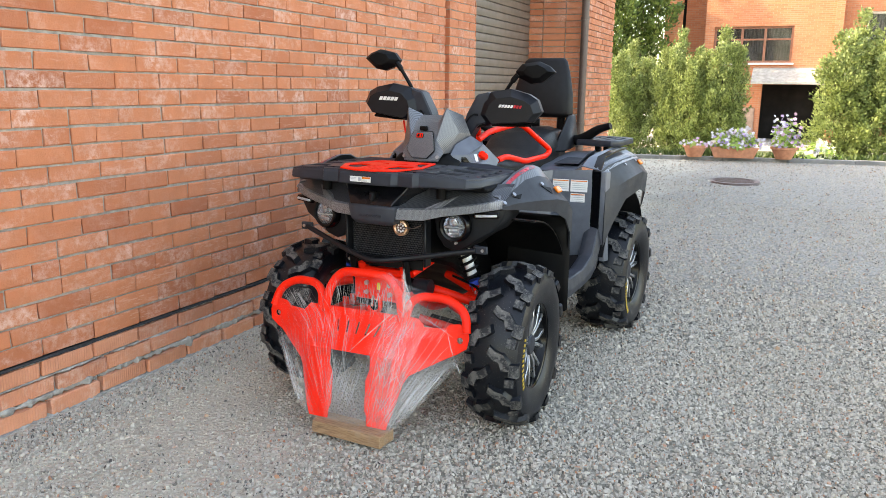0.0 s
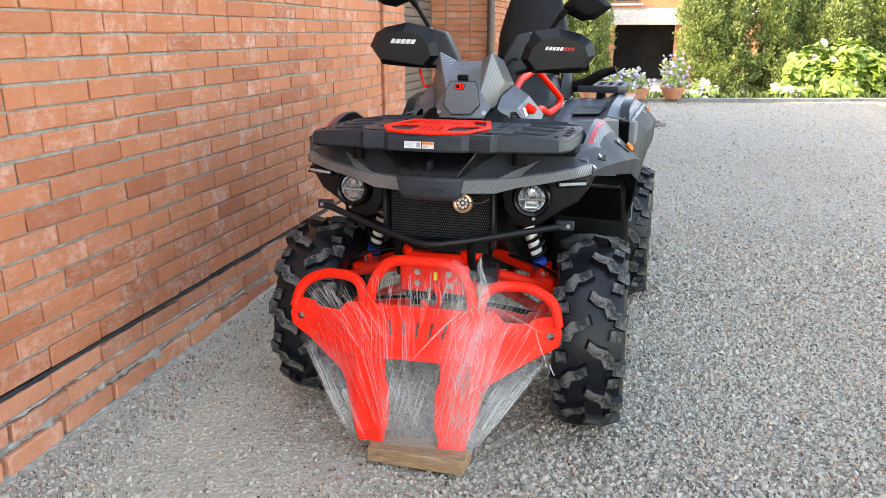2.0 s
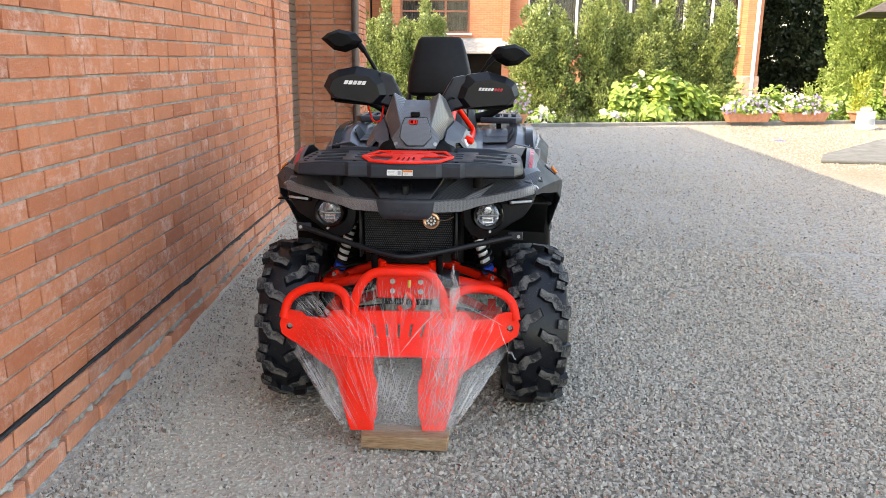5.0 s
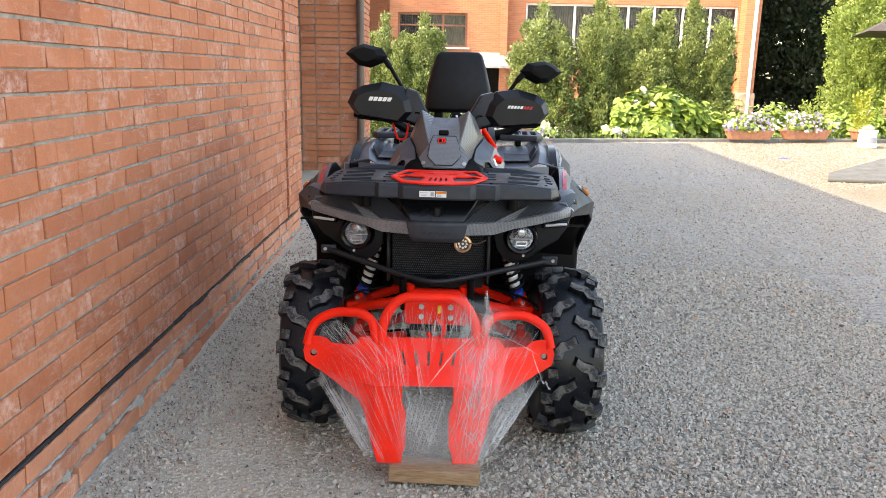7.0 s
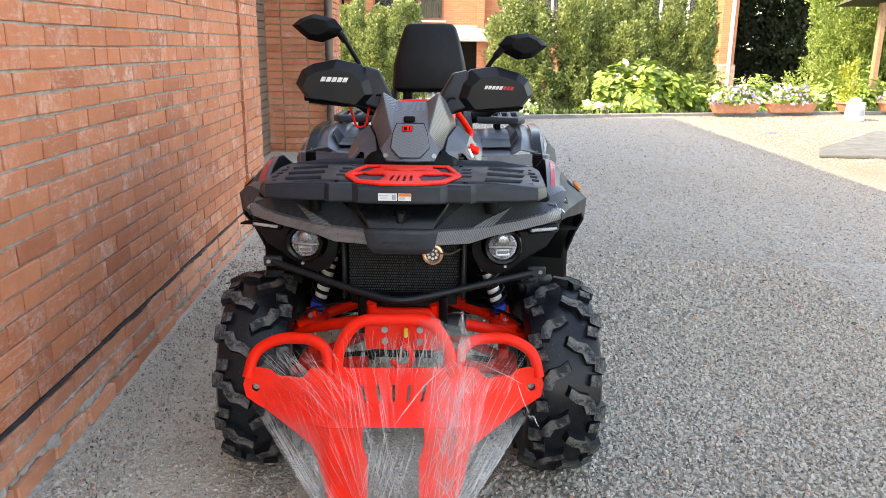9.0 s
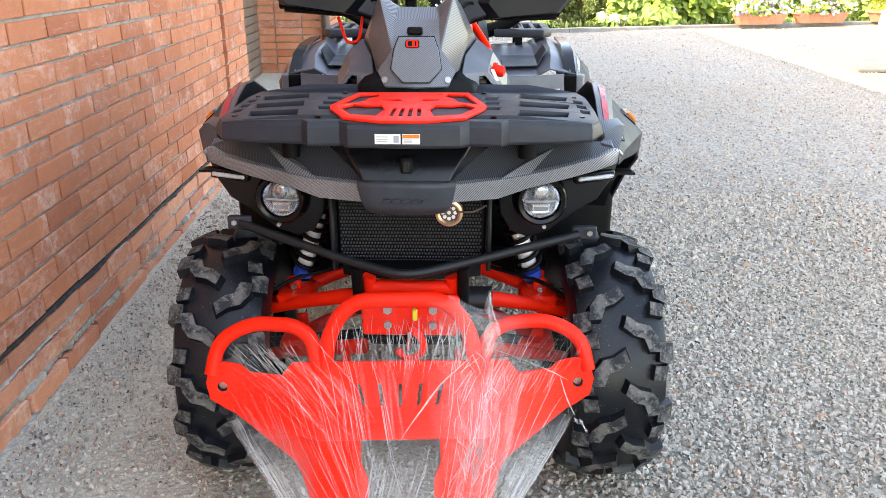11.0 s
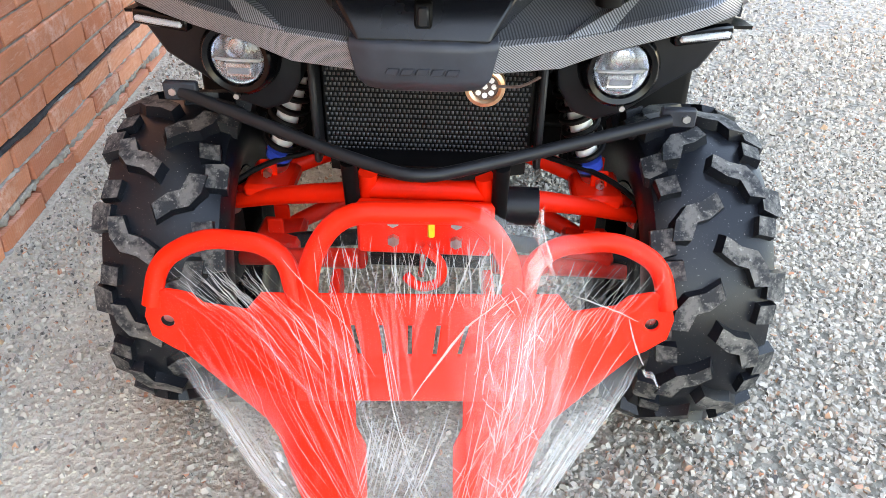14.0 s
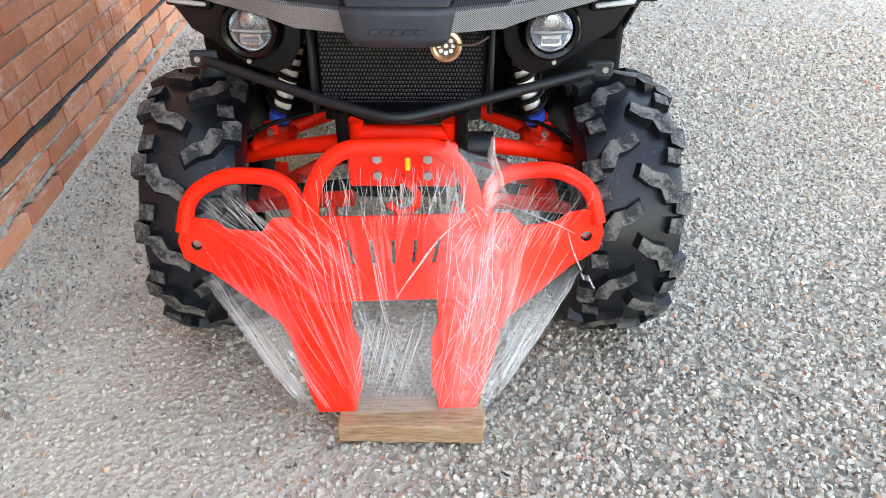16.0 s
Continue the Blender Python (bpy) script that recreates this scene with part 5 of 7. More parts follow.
def arm(z0, z1, y0, y1):
    bm = bmesh.new()
    for y in (y0, y1):
        tube(bm, rounded([(0.13, y, z0), (0.28, (y * 0.6 + 0.31 * 0.4), (z0 + z1) / 2 + 0.012), (0.44, 0.31, z1)], 0.06), lambda t: 0.021 - 0.004 * t, 10)
    box(bm, (0.33, 0.325, (z0 + z1) / 2 + 0.002), (0.10, 0.12, 0.03), 0.008)
    for y in (0.315, 0.375):
        box(bm, (0.335, y, (z0 + z1) / 2 + 0.026), (0.034, 0.008, 0.05), 0.003)
    return bm


both("upper_arm", lambda: arm(0.54, 0.44, 0.20, 0.44), M_RED, label="red steel suspension arm")
both("lower_arm", lambda: arm(0.40, 0.30, 0.18, 0.46), M_RED, label="red steel suspension arm")


def shock_line(t):
    return Vector((0.335, 0.345, 0.478)).lerp(Vector((0.235, 0.30, 0.80)), t)


def spring():
    bm = bmesh.new()
    turns, steps = 7.5, 150
    a, b = shock_line(0.26), shock_line(0.92)
    d = (b - a).normalized()
    u = d.orthogonal().normalized()
    w = d.cross(u)
    return tube(bm, [a.lerp(b, k / steps) + (u * math.cos(2 * math.pi * turns * k / steps) + w * math.sin(2 * math.pi * turns * k / steps)) * 0.034 for k in range(steps + 1)], 0.0062, 7)


def shock_body():
    bm = bmesh.new()
    return rod(bm, shock_line(0.3), shock_line(0.95), 0.022, seg=16)


def shock_end():
    bm = bmesh.new()
    rod(bm, shock_line(0.02), shock_line(0.16), 0.017, 0.024, seg=14)
    rod(bm, shock_line(0.0) - Vector((0, 0.025, 0)), shock_line(0.0) + Vector((0, 0.025, 0)), 0.018, seg=14)
    return bm


def ring(t0, t1, r):
    bm = bmesh.new()
    return rod(bm, shock_line(t0), shock_line(t1), r, seg=20)


for s, body in zip(both("shock_absorber", shock_body, M_WHITE, label="gas shock absorber with a black coil spring"), (1, -1)):
    for nm, mk, mt in (("spring", spring, M_BLACK), ("lower_mount", shock_end, M_STEEL), ("blue_collar", lambda: ring(0.19, 0.25, 0.027), M_BLUE)):
        bm = mk()
        part(nm, bm if body > 0 else flip(bm), mt, s)

# skid plate, drive shafts and hoses glimpsed behind the guard
both("drive_shaft", lambda: rod(bmesh.new(), (0.12, 0.31, 0.37), (0.44, 0.31, 0.335), 0.018), M_BLACK)
both("hub_carrier", lambda: box(bmesh.new(), (0.44, 0.31, 0.36), (0.05, 0.13, 0.22), 0.02), M_BLACK)
both("brake_hose", lambda: tube(bmesh.new(), rounded([(0.2, 0.35, 0.56), (0.34, 0.30, 0.54), (0.42, 0.25, 0.50), (0.43, 0.26, 0.36)], 0.06), 0.006, 7), M_BLACK)

# winch behind the opening
part("fairlead", box(bmesh.new(), (0, 0.082, 0.474), (0.20, 0.03, 0.022), 0.004), M_BLACK, bike)
winch = part("winch", bevelled(box(bmesh.new(), (0, 0.08, 0.540), (0.24, 0.02, 0.106)), 0.006), M_RED, bike, "red winch mount with bolts")
for x in (-0.055, 0.055):
    for z in (0.520, 0.560):
        part("bolt", rod(bmesh.new(), (x, 0.072, z), (x, 0.06, z), 0.011, seg=6), M_STEEL, winch)
bm = bmesh.new()
rod(bm, (-0.10, 0.16, 0.50), (0.10, 0.16, 0.50), 0.04, seg=20)
part("drum", bm, M_BLACK, winch)
bm = bmesh.new()
tube(bm, rounded([(0.0, 0.045, 0.52), (0.035, 0.03, 0.50), (0.03, 0.03, 0.455), (-0.01, 0.03, 0.445), (-0.03, 0.03, 0.47)], 0.03), 0.009)
part("hook", bm, M_RED, winch, "red winch hook")
part("hook_latch", tube(bmesh.new(), [(0.0, 0.03, 0.52), (-0.004, 0.026, 0.475)], 0.006), M_CHROME, winch)
part("rope_tag", box(bmesh.new(), (0.012, 0.05, 0.555), (0.012, 0.012, 0.03), 0.003), M_YELLOW, winch)
both("arm_bolt", lambda: rod(bmesh.new(), (0.335, 0.296, 0.516), (0.335, 0.392, 0.516), 0.009, seg=6), M_STEEL)
both("ball_joint", lambda: lathe(bmesh.new(), [(0, -0.03), (0.022, -0.03), (0.022, 0.01), (0.014, 0.02), (0, 0.022)], pose(0.425, 0.31, 0.452), 14), M_STEEL)
part("winch_motor", rod(bmesh.new(), (0.13, 0.15, 0.55), (0.20, 0.15, 0.55), 0.035, seg=20), M_HOUSING, bike, "black winch motor")

# guard tube across the front
bm = bmesh.new()
tube(bm, rounded([(-0.42, 0.15, 0.750), (-0.14, 0.070, 0.682), (-0.010, 0.030, 0.662), (0.12, 0.070, 0.678), (0.405, 0.14, 0.730)], 0.05, 5), 0.0112, 14)
guard = part("guard_tube", bm, M_HOUSING, bike, "satin black bent steel guard tube")
for s in (-1, 1):
    bm = bmesh.new()
    box(bm, (s * 0.42, 0.152, 0.752 if s < 0 else 0.732), (0.058, 0.016, 0.032), 0.003, Matrix())
    part("end_bracket", bm, M_SATIN, guard)
    part("bracket_bolt", rod(bmesh.new(), (s * 0.432, 0.146, 0.752 if s < 0 else 0.732), (s * 0.432, 0.140, 0.752 if s < 0 else 0.732), 0.007, seg=6), M_STEEL, guard)
    part("stay", rod(bmesh.new(), (s * 0.127, 0.068, 0.67), (s * 0.127, 0.10, 0.54), 0.014, seg=12), M_BLACK, guard)
bm = bmesh.new()
solid(bm, [(-0.17, 0.14, 0.66), (0.17, 0.14, 0.66), (0.06, 0.09, 0.655), (-0.06, 0.09, 0.655), (-0.17, 0.14, 0.62), (0.17, 0.14, 0.62), (0.06, 0.09, 0.63), (-0.06, 0.09, 0.63)],
      [(0, 1, 2, 3), (4, 5, 6, 7), (0, 1, 5, 4), (1, 2, 6, 5), (2, 3, 7, 6), (3, 0, 4, 7)])
part("lower_lip", bm, M_BLACK, bike)

# radiator grille
bm = bmesh.new()
box(bm, (0, 0.165, 0.745), (0.36, 0.03, 0.2), 0.004)
grille = part("radiator", bm, M_BLACK, bike, "black radiator behind a stamped mesh grille")
gv, gf = [], []
cols, rows_ = 46, 20
for r in range(rows_):
    for c in range(cols):
        x = -0.172 + (c + 0.5 * (r % 2)) * 0.344 / cols
        z = 0.647 + r * 0.180 / rows_
        b = len(gv)
        gv += [(x - 0.0026, 0.149, z - 0.003), (x + 0.0026, 0.149, z - 0.003), (x + 0.0026, 0.149, z + 0.003), (x - 0.0026, 0.149, z + 0.003), (x, 0.1445, z + 0.001)]
        gf += [(b, b + 1, b + 4), (b + 1, b + 2, b + 4), (b + 2, b + 3, b + 4), (b + 3, b, b + 4)]
ob = part("mesh_grille", raw_mesh("mesh_grille", gv, gf, M_GRILLE), None, grille)
ob["kind"] = "stuff"
for s in (-1, 1):
    part("side_strip", box(bmesh.new(), (s * 0.188, 0.14, 0.735), (0.012, 0.05, 0.19), 0.004), M_HOUSING, grille)
horn = part("horn", lathe(bmesh.new(), [(0.022, -0.004), (0.022, 0.004), (0.026, 0.008), (0.032, 0.006), (0.033, -0.012), (0, -0.012)], pose(0.093, 0.092, 0.799, 90), 32), M_COPPER, bike, "round coppery horn with a pierced face")
part("face", lathe(bmesh.new(), [(0, 0.0), (0.023, 0.0), (0.023, -0.006)], pose(0.093, 0.092, 0.799, 90), 24), M_PIPE, horn)
for k in range(9):
    a = 2 * math.pi * k / 8
    r = 0.0 if k == 8 else 0.0145
    part("hole", rod(bmesh.new(), (0.093 + r * math.cos(a), 0.094, 0.799 + r * math.sin(a)), (0.093 + r * math.cos(a), 0.0905, 0.799 + r * math.sin(a)), 0.0046, seg=8), M_WHITE, horn)
part("horn_bracket", box(bmesh.new(), (0.093, 0.125, 0.799), (0.02, 0.05, 0.015)), M_BLACK, bike)
part("horn_wire", tube(bmesh.new(), rounded([(0.11, 0.08, 0.805), (0.15, 0.09, 0.80), (0.18, 0.10, 0.815)], 0.02), 0.0025, 6), M_PIPE, bike)

# nose and front cowl


def nose_rows(rows):
    return [[(-w, 0.22, z), (-w, y + 0.014, z), (-w * 0.6, y, z), (w * 0.6, y, z), (w, y + 0.014, z), (w, 0.22, z)] for z, w, y in rows]


def nose_cover():
    """The prow under the rack: a flat front between two slanting cheeks."""
    bm = bmesh.new()
    rows = []
    for z, front, cheek, y in ((0.984, 0.150, 0.226, 0.070), (0.940, 0.124, 0.176, 0.040), (0.908, 0.102, 0.136, 0.018), (0.894, 0.096, 0.116, 0.012)):
        rows.append([(-cheek, 0.22, z), (-cheek, y + 0.075, z), (-front, y, z), (front, y, z), (cheek, y + 0.075, z), (cheek, 0.22, z)])
    return bevelled(loft(bm, rows), 0.004, 12, 2)


part("nose_cover", nose_cover(), M_PROW, bike, "satin black prow under the rack", 14)
nose = part("nose_bumper", bevelled(loft(bmesh.new(), nose_rows(((0.896, 0.109, 0.010), (0.886, 0.111, 0.003), (0.834, 0.100, 0.008), (0.815, 0.086, 0.022)))), 0.005, 20, 2), M_NOSE, bike, "satin dark grey nose bumper", 25)
for k in range(5):
    bm = bmesh.new()
    box(bm, (0, 0, 0), (0.018, 0.004, 0.010), 0.001)
    for q in bm.verts:
        q.co.x += q.co.z * 0.5
    part("raised_mark", moved(bm, Matrix.Translation((-0.044 + 0.022 * k, 0.0050, 0.852))), M_SATIN, nose)
part("latch_frame", box(bmesh.new(), (0, 0.030, 0.925), (0.026, 0.02, 0.044), 0.003, pose(0, 0, 0)), M_BLACK, bike)
part("latch", box(bmesh.new(), (0, 0.026, 0.928), (0.017, 0.02, 0.030), 0.003), M_HOUSING, bike)

BAND = [(0.102, 0.034, 0.841, 0.884), (0.205, 0.065, 0.841, 0.886), (0.275, 0.088, 0.860, 0.893), (0.37, 0.122, 0.874, 0.906), (0.44, 0.152, 0.886, 0.918), (0.478, 0.176, 0.892, 0.930), (0.494, 0.186, 0.896, 0.926)]


def band():
    bm = bmesh.new()
    loft(bm, [[(x, y, a), (x, y - 0.004, b), (x, y + 0.012, b + 0.004), (x, y + 0.02, a)] for x, y, a, b in BAND])
    return bevelled(bm, 0.0015)


def cowl():
    bm = bmesh.new()
    loft(bm, [[(x, y + 0.004, b - 0.002), (x + 0.012, y + 0.035, b + 0.02), (x + 0.02, y + 0.05, b + 0.05), (x + 0.01, y + 0.10, 0.985)] for x, y, a, b in BAND], ring=False)
    return thicken(bm, 0.004)


both("cowl_strip", band, M_CARBON, label="silver carbon-look trim strip")
both("cowl", cowl, M_CARBON_SHADED, label="carbon-look cowl panel, coloured darker for the rack's shade")


def cowl_ridge():
    """The raised crease that runs from the trim strip up across the cowl."""
    bm = bmesh.new()
    solid(bm, [(0.203, 0.060, 0.887), (0.278, 0.083, 0.895), (0.340, 0.142, 0.946), (0.262, 0.095, 0.916), (0.27, 0.135, 0.92)],
          [(0, 1, 3), (1, 2, 3), (0, 3, 2), (0, 2, 4), (0, 4, 1), (1, 4, 2)])
    return bevelled(bm, 0.002)


both("cowl_ridge", cowl_ridge, M_CARBON, label="silver carbon-look ridge on the cowl", smooth=20)
bm = bmesh.new()
box(bm, (0, 0.36, 0.972), (0.9, 0.46, 0.026), 0.008)
part("hood_tray", bm, M_BLACK, bike)

# lamps
HOUSE = [(0.205, 0.852), (0.36, 0.868), (0.50, 0.893), (0.488, 0.852), (0.452, 0.80), (0.40, 0.77), (0.335, 0.722), (0.285, 0.706), (0.245, 0.722), (0.215, 0.772)]


def housing():
    bm = sheet([HOUSE], 0.17, 0.008)
    moved(bm, Matrix.Translation((0, 0.246, 0)) @ Matrix.Rotation(radians(90), 4, "X"))
    for q in bm.verts:
        q.co.y += max(0, q.co.x - 0.31) * 0.25
        if q.co.z < 0.79:
            q.co.y += (0.79 - q.co.z) * 0.25
    return bm


LX, LY, LZ = 0.310, 0.141, 0.818
for hous, s in zip(both("lamp_housing", housing, M_HOUSING), (1, -1)):
    at = pose(s * LX, LY, LZ, 90, 0, 6 * s)
    part("bezel", lathe(bmesh.new(), [(0.066, -0.02), (0.063, 0.008), (0.056, 0.016), (0.048, 0.013), (0.0435, 0.0), (0.0435, -0.02)], at, 36), M_GLOSS, hous)
    part("reflector", lathe(bmesh.new(), [(0.0, -0.014), (0.02, -0.012), (0.043, 0.002)], at, 32), M_REFLECTOR, hous)
    part("upper_lamp", lathe(bmesh.new(), [(0.021, -0.012), (0.021, 0.0), (0.017, 0.004), (0.012, 0.001), (0.0, 0.005)], at @ Matrix.Translation((0, 0.017, 0)), 24), M_REFLECTOR, hous)
    bm = bmesh.new()
    box(bm, (0, -0.019, -0.002), (0.044, 0.026, 0.010), 0.003, at)
    part("lower_lamp", bm, M_REFLECTOR, hous)
    bm = bmesh.new()
    box(bm, (0, -0.020, 0.004), (0.034, 0.010, 0.004), 0.001, at)
    part("lamp_slot", bm, M_PRINT, hous)
    part("divider", box(bmesh.new(), (0, -0.003, 0.002), (0.074, 0.004, 0.008), 0.001, at), M_WHITE, hous)
    part("lens", lathe(bmesh.new(), [(0.0445, 0.004), (0.043, 0.010), (0.032, 0.016), (0.018, 0.0195), (0, 0.0205)], at, 32), M_LENS, hous)
    tilt = pose(s * 0.438, 0.158, 0.868, 0, -3 * s, 14 * s)
    part("marker_strip", box(bmesh.new(), (0, 0, 0), (0.088, 0.02, 0.010), 0.003, tilt), M_MARKER, hous, "clear marker lamp strip")
    part("marker_bar", box(bmesh.new(), (0, -0.001, 0), (0.08, 0.012, 0.005), 0.001, tilt), M_WHITE, hous)
    part("marker_recess", box(bmesh.new(), (0, 0.009, 0), (0.10, 0.02, 0.024), 0.003, tilt), M_GLOSS, hous)
    part("pinch_bolt", rod(bmesh.new(), (s * 0.320, 0.142, 0.752), (s * 0.320, 0.130, 0.752), 0.005, seg=8), M_STEEL, hous)

# front rack
def rack_drop(x, y):
    """How far the rack's top falls off towards its front and its sides."""
    return 0.05 * max(0, 0.06 - y) + 0.13 * max(0, abs(x) - 0.32)


HALF_RACK = [(0.0, -0.030), (0.118, -0.022), (0.138, -0.004), (0.205, -0.010), (0.222, 0.012), (0.345, 0.024), (0.404, 0.044), (0.428, 0.10), (0.436, 0.22), (0.440, 0.40), (0.425, 0.465), (0.30, 0.49), (0.0, 0.49)]
RACK = HALF_RACK + [(-x, y) for x, y in HALF_RACK[-2:0:-1]]
holes = []
for s in (1, -1):
    for y0, y1, a, b in ((0.055, 0.125, 0.240, 0.352), (0.165, 0.235, 0.248, 0.366), (0.275, 0.345, 0.256, 0.374)):
        holes.append([(s * a, y0), (s * b, y0 + 0.012), (s * (b + 0.012), y1 + 0.008), (s * (a + 0.012), y1 - 0.004)])
    for y0 in (0.15, 0.215, 0.28):
        holes.append([(s * 0.394, y0), (s * 0.416, y0), (s * 0.420, y0 + 0.045), (s * 0.398, y0 + 0.045)])
        holes.append([(s * (0.165 + 0.02 * (y0 - 0.15)), y0 - 0.04), (s * 0.205, y0 - 0.035), (s * 0.21, y0), (s * 0.178, y0 - 0.002)])
bm = sheet([RACK] + holes, 0.02, 0.003)
for q in bm.verts:
    q.co.z += 1.022 + 0.006 * math.cos(q.co.x * 4) - rack_drop(q.co.x, q.co.y)
rack = part("front_rack", bm, M_SATIN, bike, "black moulded plastic front rack with slots")
bm = bmesh.new()
skirt = []
for x, y in HALF_RACK[:-2]:
    skirt.append((x, y))
full_skirt = [(-x, y) for x, y in skirt[:0:-1]] + skirt
rowsk = []
for x, y in full_skirt:
    nx, ny = (x * 0.25, -0.7) if abs(x) < 0.42 else (math.copysign(0.9, x), -0.3)
    d = rack_drop(x, y) - 0.006 * (math.cos(x * 4) - 1) + 0.0005
    rowsk.append([(x - nx * 0.010, y - ny * 0.010, 1.0335 - d), (x + nx * 0.001, y + ny * 0.001, 1.0325 - d), (x + nx * 0.007, y + ny * 0.007, 1.025 - d), (x + nx * 0.011, y + ny * 0.011, 0.986), (x + nx * 0.006, y + ny * 0.006, 0.980),
                  (x - nx * 0.010, y - ny * 0.010, 0.980), (x - nx * 0.010, y - ny * 0.010, 1.018 - d)])
part("rack_lip", loft(bm, rowsk), M_SATIN, rack, "", 24)
part("rack_underside", moved(sheet([[(x * 0.96, 0.02 + y * 0.95) for x, y in RACK]], 0.006, 0.0), Matrix.Translation((0, 0, 0.994))), M_SATIN, rack)
for s in (-1, 1):
    # black discs stand for the darkness of small holes in the rack
    for x, y in ((0.19, 0.03), (0.175, 0.33), (0.405, 0.36), (0.388, 0.09)):
        part("rack_bolt", rod(bmesh.new(), (s * x, y, 1.020), (s * x, y, 1.0335 - rack_drop(x, y) + 0.006 * (math.cos(x * 4) - 1) + 0.007), 0.0062, seg=12), M_GLOSS, rack)
    part("rack_post", rod(bmesh.new(), (s * 0.27, 0.10, 0.93), (s * 0.27, 0.10, 0.985), 0.02, seg=14), M_BLACK, rack)
sticker = part("warning_label", box(bmesh.new(), (-0.0325, -0.0405, 1.002), (0.054, 0.002, 0.021), 0.0), M_WHITE, rack, "white warning label")
part("warning_label", box(bmesh.new(), (0.0165, -0.0405, 1.002), (0.037, 0.002, 0.021), 0.0), M_WHITE, rack, "white and orange warning label")
part("orange_band", box(bmesh.new(), (0.0165, -0.0422, 1.008), (0.035, 0.002, 0.007), 0.0), M_ORANGE, rack)
for k in range(3):
    part("print_line", box(bmesh.new(), (-0.044, -0.0420, 1.007 - 0.005 * k), (0.026 - 0.003 * k, 0.001, 0.0014), 0.0), M_PRINT, rack)
    part("print_line", box(bmesh.new(), (0.010, -0.0420, 1.001 - 0.003 * k), (0.017, 0.001, 0.0011), 0.0), M_PRINT, rack)
part("print_mark", box(bmesh.new(), (-0.0145, -0.0420, 1.002), (0.011, 0.001, 0.014), 0.0), M_PRINT, rack)

EDGE = [(0.05, -0.034), (0.13, -0.005), (0.172, 0.085), (0.178, 0.12), (0.137, 0.30), (0.0, 0.305)]
outline = [(x, y) for x, y in EDGE[:-1]] + [(-x, y) for x, y in EDGE[-2::-1]]
cut = []
for s in (1, -1):
    cut.append([(s * 0.158, 0.135), (s * 0.128, 0.265), (s * 0.085, 0.275), (s * 0.078, 0.245), (s * 0.10, 0.215), (s * 0.115, 0.165)])
    cut.append([(s * 0.152, 0.095), (s * 0.125, 0.135), (s * 0.098, 0.120), (s * 0.062, 0.125), (s * 0.050, 0.075), (s * 0.062, 0.012), (s * 0.118, 0.024)])
    cut.append([(s * 0.012, 0.170), (s * 0.065, 0.185), (s * 0.068, 0.205), (s * 0.030, 0.205)])
for x in (-0.03, -0.01, 0.01, 0.03):
    cut.append([(x - 0.004, 0.002 + abs(x) * 0.3), (x + 0.004, 0.002 + abs(x) * 0.3), (x * 0.9 + 0.004, 0.09), (x * 0.9 - 0.004, 0.09)])
bm = sheet([outline] + cut, 0.006, 0.001)
for q in bm.verts:
    q.co.z += 1.041 - 0.05 * max(0, 0.06 - q.co.y)
part("rack_badge_plate", bm, M_RED, rack, "red cut-out metal plate with slots")

# front fenders and flares
FF = [(0.185, (0.452, 0.945), (0.476, 0.940), (0.490, 0.922), (0.497, 0.904), (0.496, 0.892)), (0.265, (0.455, 0.985), (0.478, 0.980), (0.496, 0.955), (0.528, 0.912), (0.524, 0.885)),
      (0.38, (0.462, 1.022), (0.488, 1.018), (0.508, 0.992), (0.575, 0.912), (0.570, 0.868)), (0.48, (0.468, 1.040), (0.496, 1.034), (0.524, 1.000), (0.612, 0.908), (0.605, 0.855)),
      (0.56, (0.468, 1.036), (0.498, 1.028), (0.535, 0.985), (0.632, 0.892), (0.626, 0.815)), (0.66, (0.455, 0.99), (0.490, 0.98), (0.545, 0.925), (0.622, 0.835), (0.615, 0.74)),
      (0.73, (0.44, 0.91), (0.475, 0.89), (0.53, 0.82), (0.600, 0.73), (0.594, 0.64))]


def skin(rows, i, j, t=0.005):
    bm = bmesh.new()
    loft(bm, [[(p[0], y, p[1]) for p in pts[i:j + 1]] for y, *pts in rows], ring=False)
    return thicken(bm, t)


both("front_fender", lambda: skin(FF, 0, 2), M_CARBON_FINE, label="grey painted front fender")
flares = both("front_flare", lambda: skin(FF, 2, 4, 0.006), M_FLARE, label="dark plastic fender flare with bolts", smooth=22)


def fender_point(rows, y, u):
    """A point on the outer skin: u runs from 0 at the first edge to 4 at the last."""
    for a, b in zip(rows, rows[1:]):
        if a[0] <= y <= b[0]:
            t = (y - a[0]) / (b[0] - a[0])
            i = min(int(u), len(a) - 3)
            f = u - i
            pa = Vector(a[1 + i]).lerp(Vector(a[2 + i]), f)
            pb = Vector(b[1 + i]).lerp(Vector(b[2 + i]), f)
            p = pa.lerp(pb, t)
            return Vector((p.x, y, p.y))
    return Vector()


def stud(p, out, r=0.009):
    d = Vector(out).normalized()
    return rod(bmesh.new(), p, Vector(p) + d * 0.008, r, seg=8)


